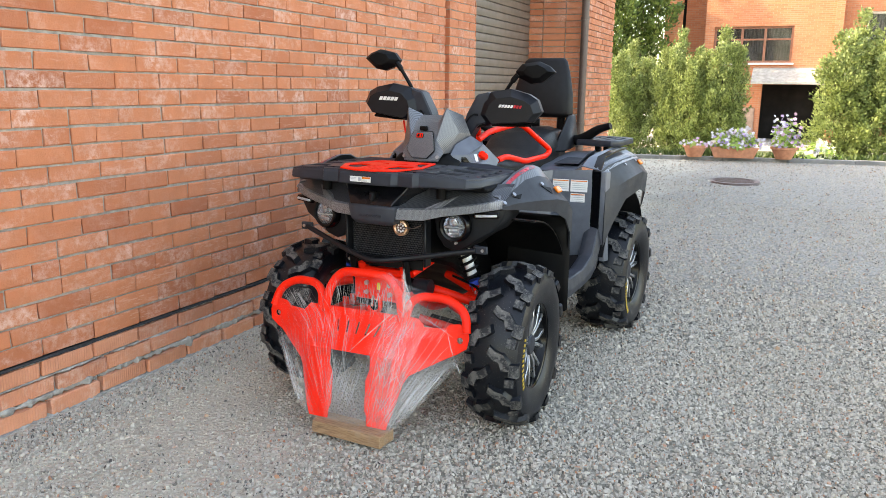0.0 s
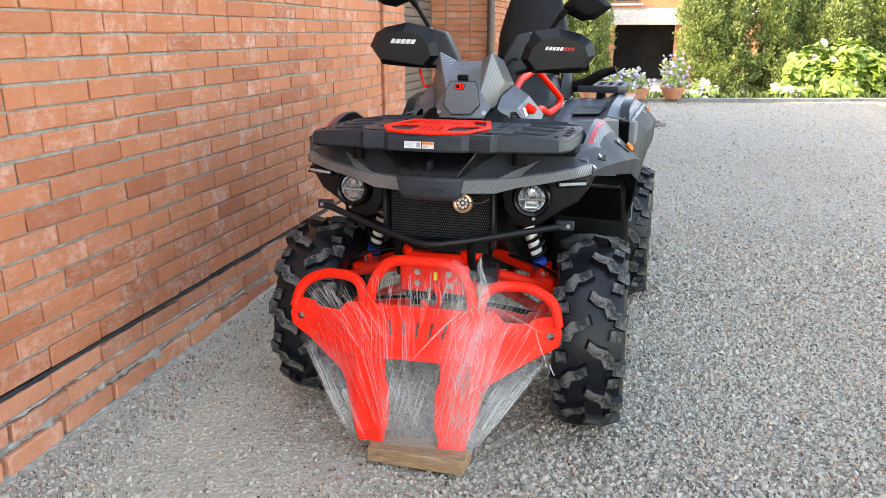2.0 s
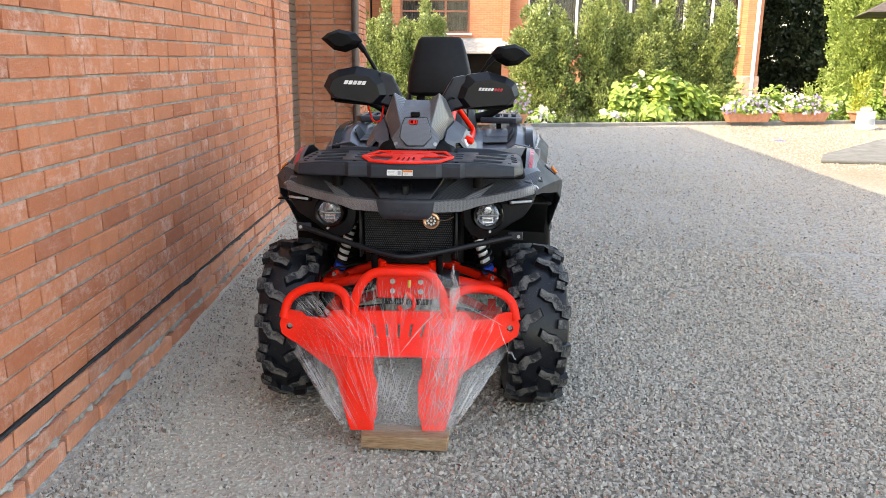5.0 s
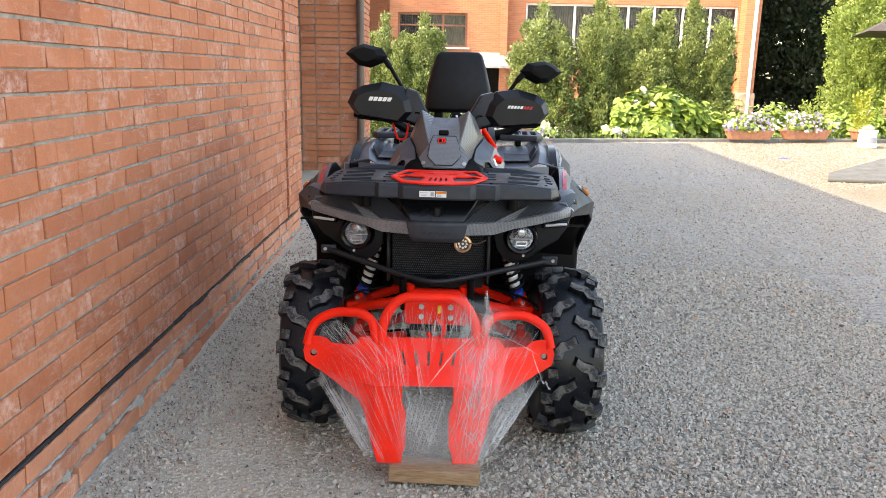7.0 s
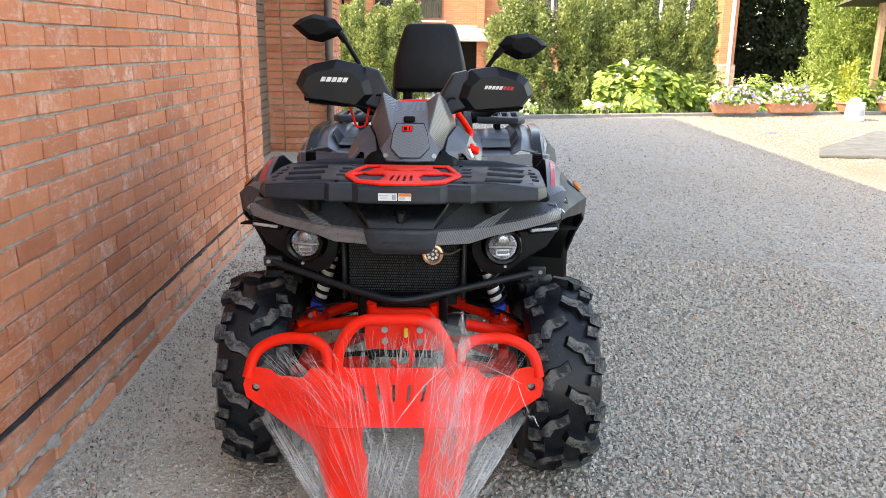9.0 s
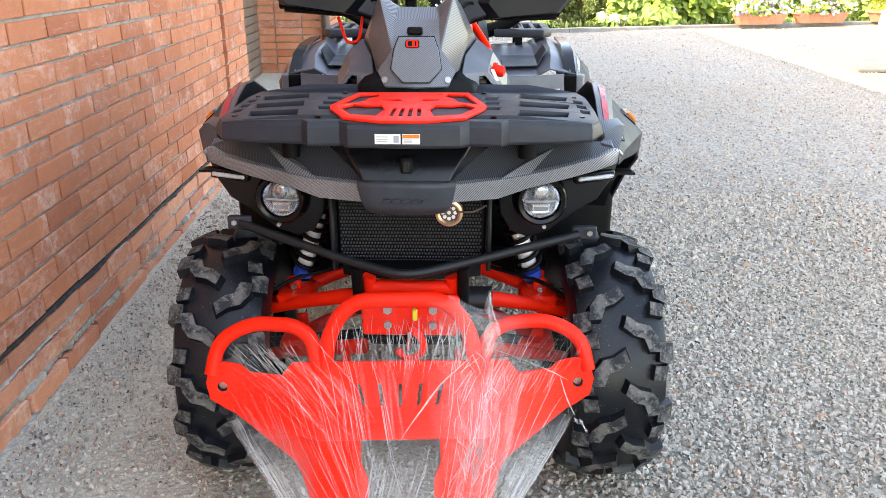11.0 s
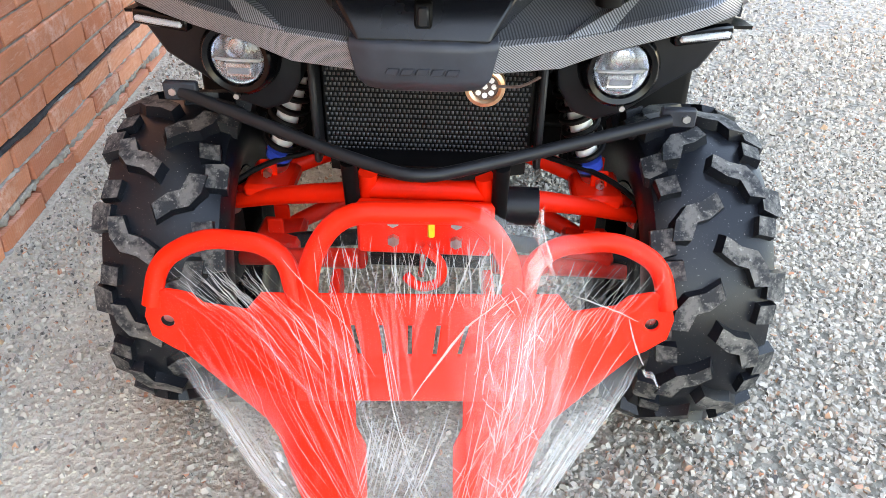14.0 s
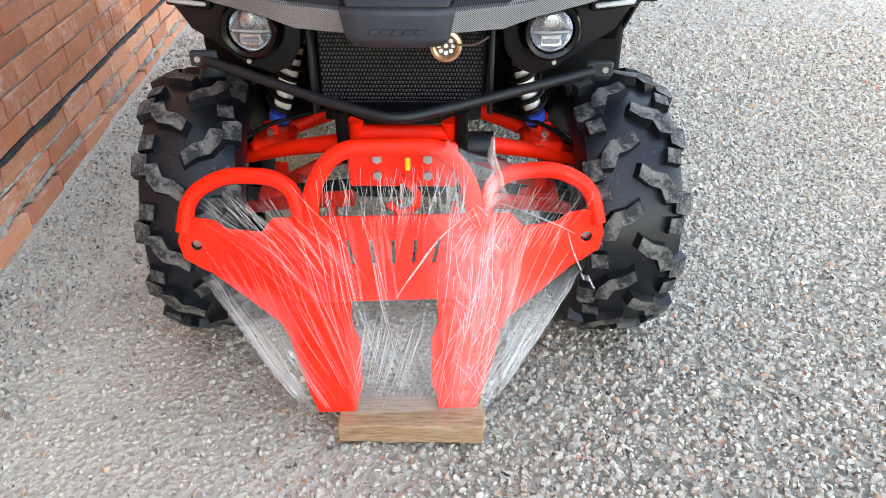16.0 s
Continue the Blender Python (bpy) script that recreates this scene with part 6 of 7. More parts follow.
for fl, s in zip(flares, (1, -1)):
    for y, u in ((0.195, 2.5), (0.265, 2.3), (0.456, 2.35)):
        bm = stud(fender_point(FF, y, u), (0.7, -0.2, 0.7))
        part("flare_bolt", bm if s > 0 else flip(bm), M_BOLT, fl)
        p = fender_point(FF, y, u)
        if y < 0.2:
            continue
        # flat black patch on the flare stands for the shade in its recess
        a_, b_, c_ = fender_point(FF, y - 0.012, u + 0.05), fender_point(FF, y + 0.045, u + 0.16), fender_point(FF, y + 0.020, u + 0.42)
        up = (b_ - a_).cross(c_ - a_).normalized()
        up = up if up.x > 0 else -up
        bm = solid(bmesh.new(), [a_ + up * 0.0035, b_ + up * 0.0035, c_ + up * 0.0035, a_ - up * 0.002, b_ - up * 0.002, c_ - up * 0.002], [(0, 1, 2), (3, 4, 5), (0, 1, 4, 3), (1, 2, 5, 4), (2, 0, 3, 5)])
        part("bolt_scoop", bm if s > 0 else flip(bm), M_BLACK, fl)
    p = fender_point(FF, 0.545, 2.55)
    bm = moved(box(bmesh.new(), (0, 0, 0), (0.012, 0.05, 0.032), 0.004), Matrix.Translation(p + Vector((0.006, 0, 0.004))) @ Matrix.Rotation(radians(-42), 4, "Y"))
    part("side_reflector", bm if s > 0 else flip(bm), M_ORANGE, fl, "amber side reflector")


def decal_strip():
    bm = bmesh.new()
    loft(bm, [[fender_point(FF, y, 0.55) + Vector((0, 0, 0.003)), fender_point(FF, y, 1.15) + Vector((0.001, 0, 0.004))] for y in (0.24, 0.3, 0.36, 0.44, 0.5)], ring=False)
    return thicken(bm, 0.001)


both("fender_decal", decal_strip, M_DECAL, label="dark red side decal")


def liner(y0, a0, a1, R, xa, xb):
    bm = bmesh.new()
    rows = []
    for k in range(13):
        a = radians(a0 + (a1 - a0) * k / 12)
        y, z = y0 - R * math.cos(a), 0.335 + R * math.sin(a)
        rows.append([(xa, y, z), (xb, y, z)])
    loft(bm, rows, ring=False)
    return thicken(bm, 0.006)


both("front_liner", lambda: liner(0.31, 92, 178, 0.50, 0.19, 0.57), M_BLACK)
both("rear_liner", lambda: liner(1.77, 20, 165, 0.47, 0.19, 0.58), M_BLACK)


def guard_flap():
    bm = bmesh.new()
    loft(bm, [[(0.30, 0.70, z), (0.585, 0.70 + 0.01, z), (0.60, 0.735, z), (0.30, 0.735, z)] for z in (0.36, 0.5, 0.68, 0.80)])
    return bevelled(bm, 0.008)


both("mud_flap", guard_flap, M_BLACK)

# foot wells


def foot_tray():
    bm = bmesh.new()
    loft(bm, [[(0.20, y, z), (0.52, y, z), (0.52, y, z + 0.03), (0.20, y, z + 0.03)] for y, z in ((0.76, 0.44), (0.84, 0.385), (1.20, 0.385), (1.32, 0.46), (1.37, 0.60))])
    return bevelled(bm, 0.006)


def foot_skirt():
    bm = bmesh.new()
    loft(bm, [[(0.47, y, a), (0.545, y, a + 0.01), (0.560, y, (a + b) / 2), (0.548, y, b), (0.50, y, b + 0.004), (0.47, y, b - 0.02)]
              for y, a, b in ((0.78, 0.37, 0.535), (0.90, 0.365, 0.47), (1.10, 0.37, 0.475), (1.25, 0.385, 0.52), (1.34, 0.42, 0.66), (1.40, 0.50, 0.80))])
    return bevelled(bm, 0.005)


both("foot_tray", foot_tray, M_BLACK)
both("foot_skirt", foot_skirt, M_NOSE, label="dark grey foot well skirt", smooth=22)

# rear body
RF = [(1.34, (0.20, 0.93), (0.40, 0.94), (0.445, 0.965), (0.545, 0.945), (0.575, 0.82), (0.575, 0.55)), (1.42, (0.20, 0.95), (0.40, 0.955), (0.455, 1.005), (0.555, 0.965), (0.60, 0.85), (0.598, 0.66)),
      (1.55, (0.20, 0.96), (0.41, 0.965), (0.462, 1.02), (0.570, 0.98), (0.635, 0.885), (0.628, 0.78)), (1.78, (0.20, 0.99), (0.41, 1.0), (0.468, 1.03), (0.58, 0.99), (0.655, 0.91), (0.648, 0.81)),
      (1.96, (0.20, 0.99), (0.40, 1.0), (0.455, 1.04), (0.57, 0.98), (0.642, 0.88), (0.635, 0.77)), (2.12, (0.20, 0.96), (0.38, 0.96), (0.43, 0.985), (0.54, 0.90), (0.59, 0.78), (0.58, 0.66))]
both("rear_fender", lambda: skin(RF, 0, 3), M_GREY, label="grey painted rear fender", smooth=22)
rflares = both("rear_flare", lambda: skin(RF, 3, 5, 0.006), M_FLARE, label="dark plastic rear fender flare", smooth=22)
for fl, s in zip(rflares, (1, -1)):
    for y, u in ((1.40, 3.2), (1.62, 3.3), (1.8, 3.3)):
        bm = stud(fender_point(RF, y, u), (0.7, -0.1, 0.7))
        part("flare_bolt", bm if s > 0 else flip(bm), M_BOLT, fl)
    p = fender_point(RF, 1.9, 3.4)
    bm = moved(box(bmesh.new(), (0, 0, 0), (0.012, 0.05, 0.032), 0.004), Matrix.Translation(p + Vector((0.006, 0, 0.004))) @ Matrix.Rotation(radians(-42), 4, "Y"))
    part("side_reflector", bm if s > 0 else flip(bm), M_ORANGE, fl, "amber side reflector")


def carbon_edge():
    bm = bmesh.new()
    loft(bm, [[fender_point(RF, y, 2.72) + Vector((0.002, -0.002, 0.003)), fender_point(RF, y, 3.18) + Vector((0.005, -0.002, 0.003))] for y in (1.345, 1.42, 1.55, 1.65, 1.8, 1.95)], ring=False)
    return thicken(bm, 0.002)


both("fender_edge", carbon_edge, M_CARBON, label="silver carbon-look fender edge")


def side_panel():
    bm = bmesh.new()
    loft(bm, [[(x, y, a), (x + 0.004, y - 0.006, a * 0.4 + b * 0.6), (x, y + 0.012, b)] for x, y, a, b in ((0.205, 0.84, 0.56, 0.98), (0.212, 1.10, 0.50, 0.93), (0.235, 1.25, 0.50, 0.93), (0.29, 1.31, 0.50, 0.935), (0.50, 1.335, 0.48, 0.945))], ring=False)
    return thicken(bm, 0.006)


both("side_panel", side_panel, M_GREY, label="grey side panel under the seat", smooth=22)


def gap_strip():
    bm = bmesh.new()
    loft(bm, [[(x0, y, z), (x1, y - 0.004, z)] for x0, x1, y, z in ((0.500, 0.545, 1.335, 0.48), (0.500, 0.548, 1.332, 0.75), (0.500, 0.545, 1.338, 0.94), (0.50, 0.54, 1.42, 1.01), (0.51, 0.55, 1.60, 1.03), (0.51, 0.55, 1.85, 1.035))], ring=False)
    return thicken(bm, 0.008)


# gloss black strip laid on in place of the dark gap beside the flare
both("gap_strip", gap_strip, M_GLOSS)


def pillar():
    bm = bmesh.new()
    loft(bm, [[(0.545, y, z), (0.572, y + 0.004, z), (0.585, y + 0.05, z), (0.55, y + 0.06, z)] for y, z in ((1.38, 0.46), (1.345, 0.60), (1.335, 0.78), (1.338, 0.94))])
    return bevelled(bm, 0.004)


both("rear_pillar", pillar, M_GREY, label="grey leading edge of the rear fender", smooth=22)


def pocket():
    bm = bmesh.new()
    solid(bm, [(0.27, 1.40, 0.962), (0.405, 1.40, 0.966), (0.44, 1.46, 1.02), (0.44, 1.58, 1.03), (0.41, 1.62, 0.978), (0.27, 1.62, 0.978)], [(0, 1, 4, 5), (1, 2, 3, 4)])
    return thicken(bm, 0.003)


both("fender_pocket", pocket, M_SATIN)
for k, (x, z, w, hgt) in enumerate(((0.345, 0.862, 0.085, 0.062), (0.44, 0.862, 0.088, 0.062), (0.435, 0.80, 0.075, 0.045))):
    y = 1.312 + (x - 0.29) * 0.12
    lab = part("safety_label", moved(box(bmesh.new(), (0, 0, 0), (w, 0.002, hgt)), pose(x, y - 0.016, z, -3, 0, 7)), M_WHITE, bike, "white safety label")
    part("orange_band", moved(box(bmesh.new(), (0, 0, 0), (w * 0.96, 0.002, 0.0045)), pose(x, y - 0.018, z + hgt / 2 - 0.006, -3, 0, 7)), M_ORANGE, lab)
    for q in range(4):
        part("print_line", moved(box(bmesh.new(), (0, 0, 0), (w * 0.8, 0.001, 0.0018)), pose(x, y - 0.0178, z + 0.012 - 0.010 * q, -3, 0, 7)), M_PRINT, lab)


def rack_side():
    hl = [[(0.285 + 0.05 * k, 1.88), (0.312 + 0.05 * k, 1.88), (0.318 + 0.05 * k, 2.15), (0.291 + 0.05 * k, 2.15)] for k in range(4)]
    bm = sheet([[(0.25, 1.83), (0.46, 1.80), (0.50, 1.86), (0.495, 2.18), (0.43, 2.25), (0.25, 2.25)]] + hl, 0.035, 0.008)
    return moved(bm, Matrix.Translation((0, 0, 1.05)))


for r_, s in zip(both("rear_rack", rack_side, M_SATIN, label="black slotted rear rack"), (1, -1)):
    for y in (1.90, 2.08):
        part("rack_post", box(bmesh.new(), (s * 0.36, y, 1.0), (0.03, 0.05, 0.10), 0.006), M_BLACK, r_)
part("rear_rack_bridge", moved(sheet([[(-0.25, 2.06), (0.25, 2.06), (0.25, 2.24), (-0.25, 2.24)]], 0.035, 0.008), Matrix.Translation((0, 0, 1.048))), M_SATIN, bike)

# seat, backrest and grab handles
bm = bmesh.new()
rows = []
for y, w, top, low in ((0.80, 0.09, 1.05, 0.93), (0.90, 0.14, 1.04, 0.9), (1.05, 0.17, 1.005, 0.88), (1.25, 0.18, 1.0, 0.87), (1.42, 0.18, 1.03, 0.88), (1.52, 0.18, 1.10, 0.9), (1.65, 0.18, 1.125, 0.92), (1.86, 0.17, 1.13, 0.95), (1.95, 0.13, 1.10, 1.0)):
    rows.append([(-w, y, low), (-w * 1.04, y, (top + low) / 2 + 0.02), (-w * 0.86, y, top - 0.012), (-w * 0.4, y, top + 0.004), (w * 0.4, y, top + 0.004), (w * 0.86, y, top - 0.012), (w * 1.04, y, (top + low) / 2 + 0.02), (w, y, low)])
part("seat", bevelled(loft(bm, rows), 0.012, 30, 2), M_SEAT, bike, "black vinyl two-up seat", 50)
bm = bmesh.new()
rows = []
for z, w, a, b in ((1.185, 0.170, 1.88, 1.94), (1.205, 0.198, 1.855, 1.95), (1.33, 0.188, 1.87, 1.965), (1.44, 0.160, 1.90, 1.98), (1.512, 0.136, 1.92, 1.985), (1.532, 0.118, 1.935, 1.975)):
    rows.append([(-w, (a + b) / 2, z), (-w * 0.9, a + 0.012, z), (-w * 0.62, a, z), (w * 0.62, a, z), (w * 0.9, a + 0.012, z), (w, (a + b) / 2, z), (w * 0.85, b, z), (-w * 0.85, b, z)])
back = part("backrest", bevelled(loft(bm, rows), 0.008, 30, 2), M_SEAT, bike, "black vinyl passenger backrest", 50)
for s in (-1, 1):
    part("backrest_post", box(bmesh.new(), (s * 0.115, 1.93, 1.15), (0.05, 0.03, 0.22), 0.008), M_BLACK, back)


def grab():
    bm = bmesh.new()
    tube(bm, rounded([(0.15, 1.9, 1.05), (0.26, 1.88, 1.06), (0.37, 1.86, 1.13), (0.44, 1.85, 1.15)], 0.06), lambda t: 0.034 - 0.014 * t, 12)
    return bm


both("grab_handle", grab, M_BLACK)


def seat_bolster():
    bm = bmesh.new()
    solid(bm, [(0.17, 1.62, 1.0), (0.23, 1.70, 1.0), (0.23, 1.95, 1.02), (0.17, 1.97, 1.02), (0.17, 1.86, 1.20), (0.19, 1.88, 1.21), (0.20, 1.95, 1.21), (0.17, 1.96, 1.2)],
          [(0, 1, 2, 3), (0, 1, 5, 4), (1, 2, 6, 5), (2, 3, 7, 6), (3, 0, 4, 7), (4, 5, 6, 7)])
    return bevelled(bm, 0.012)


both("seat_bolster", seat_bolster, M_SEAT)


def seat_guard():
    bm = bmesh.new()
    return tube(bm, rounded([(0.135, 0.72, 1.118), (0.135, 0.84, 1.150), (0.132, 1.20, 1.176), (0.134, 1.29, 1.158), (0.216, 1.485, 1.025), (0.213, 1.42, 0.998), (0.21, 1.12, 0.992), (0.21, 0.88, 1.035), (0.20, 0.80, 1.022)], 0.05, 5), 0.0145, 12)


both("seat_guard", seat_guard, M_RED, label="bright red bent tube guard beside the seat")
bm = bmesh.new()
tube(bm, rounded([(-0.135, 1.25, 1.168), (-0.09, 1.40, 1.17), (0.09, 1.40, 1.17), (0.135, 1.25, 1.168)], 0.06), 0.0125, 10)
part("guard_bridge", bm, M_RED, bike)

# console between the rack and the seat
bm = bmesh.new()
rows = []
for y, w, top in ((0.44, 0.15, 1.06), (0.55, 0.185, 1.10), (0.68, 0.20, 1.115), (0.78, 0.18, 1.10), (0.88, 0.12, 1.07)):
    rows.append([(-w * 1.1, y, 0.95), (-w, y, 1.04), (-w * 0.72, y, top), (w * 0.72, y, top), (w, y, 1.04), (w * 1.1, y, 0.95)])
part("console", bevelled(loft(bm, rows), 0.008, 25), M_BLACK, bike)


def console_side():
    """A hooded tower beside the pod: a frame round an open vent, a slanted hood and an outer cheek."""
    bm = bmesh.new()
    solid(bm, [(0.100, 0.448, 1.015), (0.120, 0.468, 1.066), (0.188, 0.500, 1.068), (0.236, 0.515, 1.008),
               (0.128, 0.462, 1.018), (0.138, 0.474, 1.056), (0.182, 0.495, 1.058), (0.219, 0.508, 1.012),
               (0.128, 0.500, 1.110), (0.160, 0.590, 1.145), (0.206, 0.628, 1.106), (0.252, 0.700, 1.032), (0.248, 0.66, 0.995), (0.13, 0.70, 1.12), (0.20, 0.80, 1.03),
               (0.178, 0.492, 1.060), (0.190, 0.600, 1.085), (0.232, 0.62, 1.02)],
          [(0, 1, 5, 4), (1, 2, 6, 5), (2, 3, 7, 6), (0, 4, 7, 3), (1, 2, 10, 9, 8), (2, 3, 17, 16), (2, 16, 10), (10, 16, 17, 12, 11), (3, 12, 17), (9, 10, 11, 14, 13)])
    return thicken(bm, 0.006)


both("console_side", console_side, M_GREY, label="grey console side panel", smooth=20)


def vent():
    bm = bmesh.new()
    solid(bm, [(0.126, 0.480, 1.016), (0.136, 0.492, 1.060), (0.186, 0.513, 1.062), (0.222, 0.526, 1.010)], [(0, 1, 2, 3)])
    thicken(bm, 0.004)
    for k in range(3):
        z = 1.022 + 0.012 * k
        box(bm, (0.186 - 0.004 * k, 0.503, z), (0.052 - 0.012 * k, 0.014, 0.003))
    return bm


def vent_cover():
    bm = bmesh.new()
    solid(bm, [(0.128, 0.464, 1.018), (0.138, 0.476, 1.056), (0.164, 0.488, 1.057), (0.164, 0.486, 1.014)], [(0, 1, 2, 3)])
    return thicken(bm, 0.003)


both("console_vent", vent, M_GLOSS)
both("vent_cover", vent_cover, M_GREY)
part("stop_switch", lathe(bmesh.new(), [(0, 0.026), (0.012, 0.025), (0.016, 0.019), (0.016, 0.0), (0.021, 0.0), (0.021, -0.008), (0, -0.008)], pose(0.214, 0.598, 1.058) @ Matrix.Rotation(radians(100), 4, "Y") @ Matrix.Rotation(radians(18), 4, "X"), 20), M_RED, bike, "round red stop switch")
part("switch_label", moved(box(bmesh.new(), (0, 0, 0), (0.002, 0.014, 0.034)), pose(0.209, 0.545, 1.052, 0, -30, -35)), M_WHITE, bike, "white label beside the switch")

# steering pod
PV = [(0.0, 0.408, 1.036), (0.084, 0.416, 1.038), (0.104, 0.436, 1.072), (0.0, 0.432, 1.12), (0.062, 0.44, 1.13), (0.0, 0.475, 1.205), (0.058, 0.478, 1.205), (0.096, 0.472, 1.268), (0.135, 0.52, 1.16), (0.125, 0.56, 1.07),
      (0.0, 0.52, 1.235), (0.05, 0.53, 1.235), (0.115, 0.60, 1.235), (0.155, 0.60, 1.15), (0.15, 0.62, 1.07)]
PF = [(0, 1, 4, 3), (1, 2, 4), (3, 4, 6, 5), (4, 2, 8, 7), (4, 7, 6), (2, 9, 8), (5, 6, 11, 10), (6, 7, 11), (7, 12, 11), (7, 8, 13, 12), (8, 9, 14, 13)]
bm = bmesh.new()
vs_ = [bm.verts.new(p) for p in PV]
for f in PF:
    bm.faces.new([vs_[i] for i in f])
mirrored(bm)
bmesh.ops.remove_doubles(bm, verts=bm.verts[:], dist=0.0005)
bmesh.ops.recalc_face_normals(bm, faces=bm.faces[:])
bmesh.ops.solidify(bm, geom=bm.faces[:], thickness=0.008)
pod = part("steering_pod", bevelled(bm, 0.003, 20), M_CARBON_POD, bike, "silver carbon-look steering cover", 25)
part("pod_seam", thicken(solid(bmesh.new(), [(-0.0360, 0.4042, 1.0508), (0.0360, 0.4042, 1.0508), (0.0674, 0.4142, 1.085), (0.0593, 0.4262, 1.1356), (0.0470, 0.4402, 1.1662), (-0.0470, 0.4402, 1.1662), (-0.0593, 0.4262, 1.1356), (-0.0674, 0.4142, 1.085)], [(0, 1, 2, 3, 6, 7), (3, 4, 5, 6)]), 0.006), M_BLACK, pod, "dark seam round the cover")
part("pod_panel", bevelled(thicken(solid(bmesh.new(), [(-0.035, 0.402, 1.052), (0.035, 0.402, 1.052), (0.066, 0.412, 1.085), (0.058, 0.424, 1.135), (0.046, 0.438, 1.165), (-0.046, 0.438, 1.165), (-0.058, 0.424, 1.135), (-0.066, 0.412, 1.085)], [(0, 1, 2, 3, 6, 7), (3, 4, 5, 6)]), 0.006), 0.002), M_CARBON_POD, pod, "", 22)
for s in (-1, 1):
    part("pod_bolt", rod(bmesh.new(), (s * 0.082, 0.424, 1.056), (s * 0.083, 0.414, 1.058), 0.008, seg=16), M_BOLT, pod)
emblem = part("pod_emblem", moved(box(bmesh.new(), (0, 0, 0), (0.036, 0.004, 0.021), 0.004), pose(-0.010, 0.4285, 1.147, -22)), M_BLACK, pod, "dark emblem plate with red strokes")
for ex, ez, ew, eh in ((0.0, 0.008, 0.028, 0.003), (0.0, -0.008, 0.028, 0.003), (-0.014, 0.0, 0.004, 0.014), (0.003, 0.0, 0.006, 0.012), (0.013, 0.0, 0.005, 0.013)):
    part("emblem_stroke", moved(box(bmesh.new(), (ex, -0.0025, ez), (ew, 0.002, eh), 0.0005), pose(-0.010, 0.4285, 1.147, -22)), M_RED, emblem)
part("pod_hatch", box(bmesh.new(), (-0.004, 0.452, 1.178), (0.04, 0.012, 0.02), 0.004), M_BLACK, pod)

# handlebar with its guards and mirrors, turned a little
bar = part("handlebar", tube(bmesh.new(), rounded([(-0.40, 0.06, 1.225 - 1.2), (-0.20, 0.02, 1.215 - 1.2), (-0.08, -0.03, 1.18 - 1.2), (0.08, -0.03, 1.18 - 1.2), (0.20, 0.02, 1.215 - 1.2), (0.40, 0.06, 1.225 - 1.2)], 0.05), 0.011, 10), M_BLACK, bike, "black handlebar")
bar.matrix_basis = pose(0, 0.70, 1.193, 0, 2.0, 5.5)


def shell(outer, y_back, y_front, inset, shift=(0, 0)):
    """A faceted cover: an outline in x, z drawn in towards its front."""
    cx, cz = sum(p[0] for p in outer) / len(outer), sum(p[1] for p in outer) / len(outer)
    bm = bmesh.new()
    rows = [[(x, y_back, z - 1.2) for x, z in outer], [(x, (y_back + y_front) / 2, z - 1.2) for x, z in outer],
            [(cx + (x - cx) * inset + shift[0], y_front, cz + (z - cz) * inset + shift[1] - 1.2) for x, z in outer]]
    return bevelled(loft(bm, rows), 0.0008, 18)


GUARD = [(0.437, 1.275), (0.415, 1.325), (0.375, 1.348), (0.29, 1.368), (0.20, 1.352), (0.155, 1.31), (0.135, 1.25), (0.18, 1.20), (0.27, 1.21), (0.40, 1.226)]
MIRROR = [(0.452, 1.478), (0.425, 1.502), (0.375, 1.522), (0.30, 1.508), (0.272, 1.475), (0.285, 1.450), (0.345, 1.424), (0.395, 1.432)]
for g, s in zip(both("wind_guard", lambda: shell(GUARD, 0.02, -0.055, 0.74, (0.012, -0.012)), M_WIND_GUARD, bar, "black faceted wind guard with a maker's mark", 8), (1, -1)):
    for k in range(5 if s < 0 else 8):
        bm = bmesh.new()
        w = 0.016 if s < 0 else 0.0105
        box(bm, (0, 0, 0), (w, 0.003, 0.017 if s < 0 else 0.013), 0.001)
        for q in bm.verts:
            q.co.x += q.co.z * 0.45
        x = (-0.335 + 0.0195 * k) if s < 0 else (0.255 + 0.0135 * k)
        part("white_mark" if s < 0 or k < 5 else "red_mark", moved(bm, Matrix.Translation((x, -0.0565, 0.097 if s < 0 else 0.092))), M_WHITE if s < 0 or k < 5 else M_DECAL, g)


def arm_cover():
    bm = bmesh.new()
    return bevelled(loft(bm, [[(x, a, z0 - 1.2), (x, b, z0 - 1.2), (x - 0.01, b, z1 - 1.2), (x - 0.01, a, z1 - 1.2)] for x, a, b, z0, z1 in
                              ((0.075, -0.02, 0.06, 1.10, 1.18), (0.10, -0.03, 0.06, 1.13, 1.25), (0.145, -0.035, 0.05, 1.20, 1.335), (0.20, -0.03, 0.03, 1.215, 1.35))]), 0.006)


both("guard_arm", arm_cover, M_SATIN, bar, "", 20)
both("grip", lambda: rod(bmesh.new(), (0.26, 0.03, 0.018), (0.41, 0.062, 0.026), 0.017, seg=14), M_BLACK, bar)
both("lever", lambda: tube(bmesh.new(), rounded([(0.19, 0.0, 0.012), (0.24, -0.03, 0.005), (0.39, -0.005, 0.012)], 0.03), 0.006, 8), M_BLACK, bar)
both("switch_block", lambda: box(bmesh.new(), (0.22, 0.03, 0.02), (0.06, 0.05, 0.045), 0.01), M_BLACK, bar)
both("cable", lambda: tube(bmesh.new(), rounded([(0.17, 0.0, 0.02), (0.13, -0.05, 0.06), (0.09, -0.06, 0.0), (0.08, -0.02, -0.1)], 0.05), 0.004, 6), M_BLACK, bar)
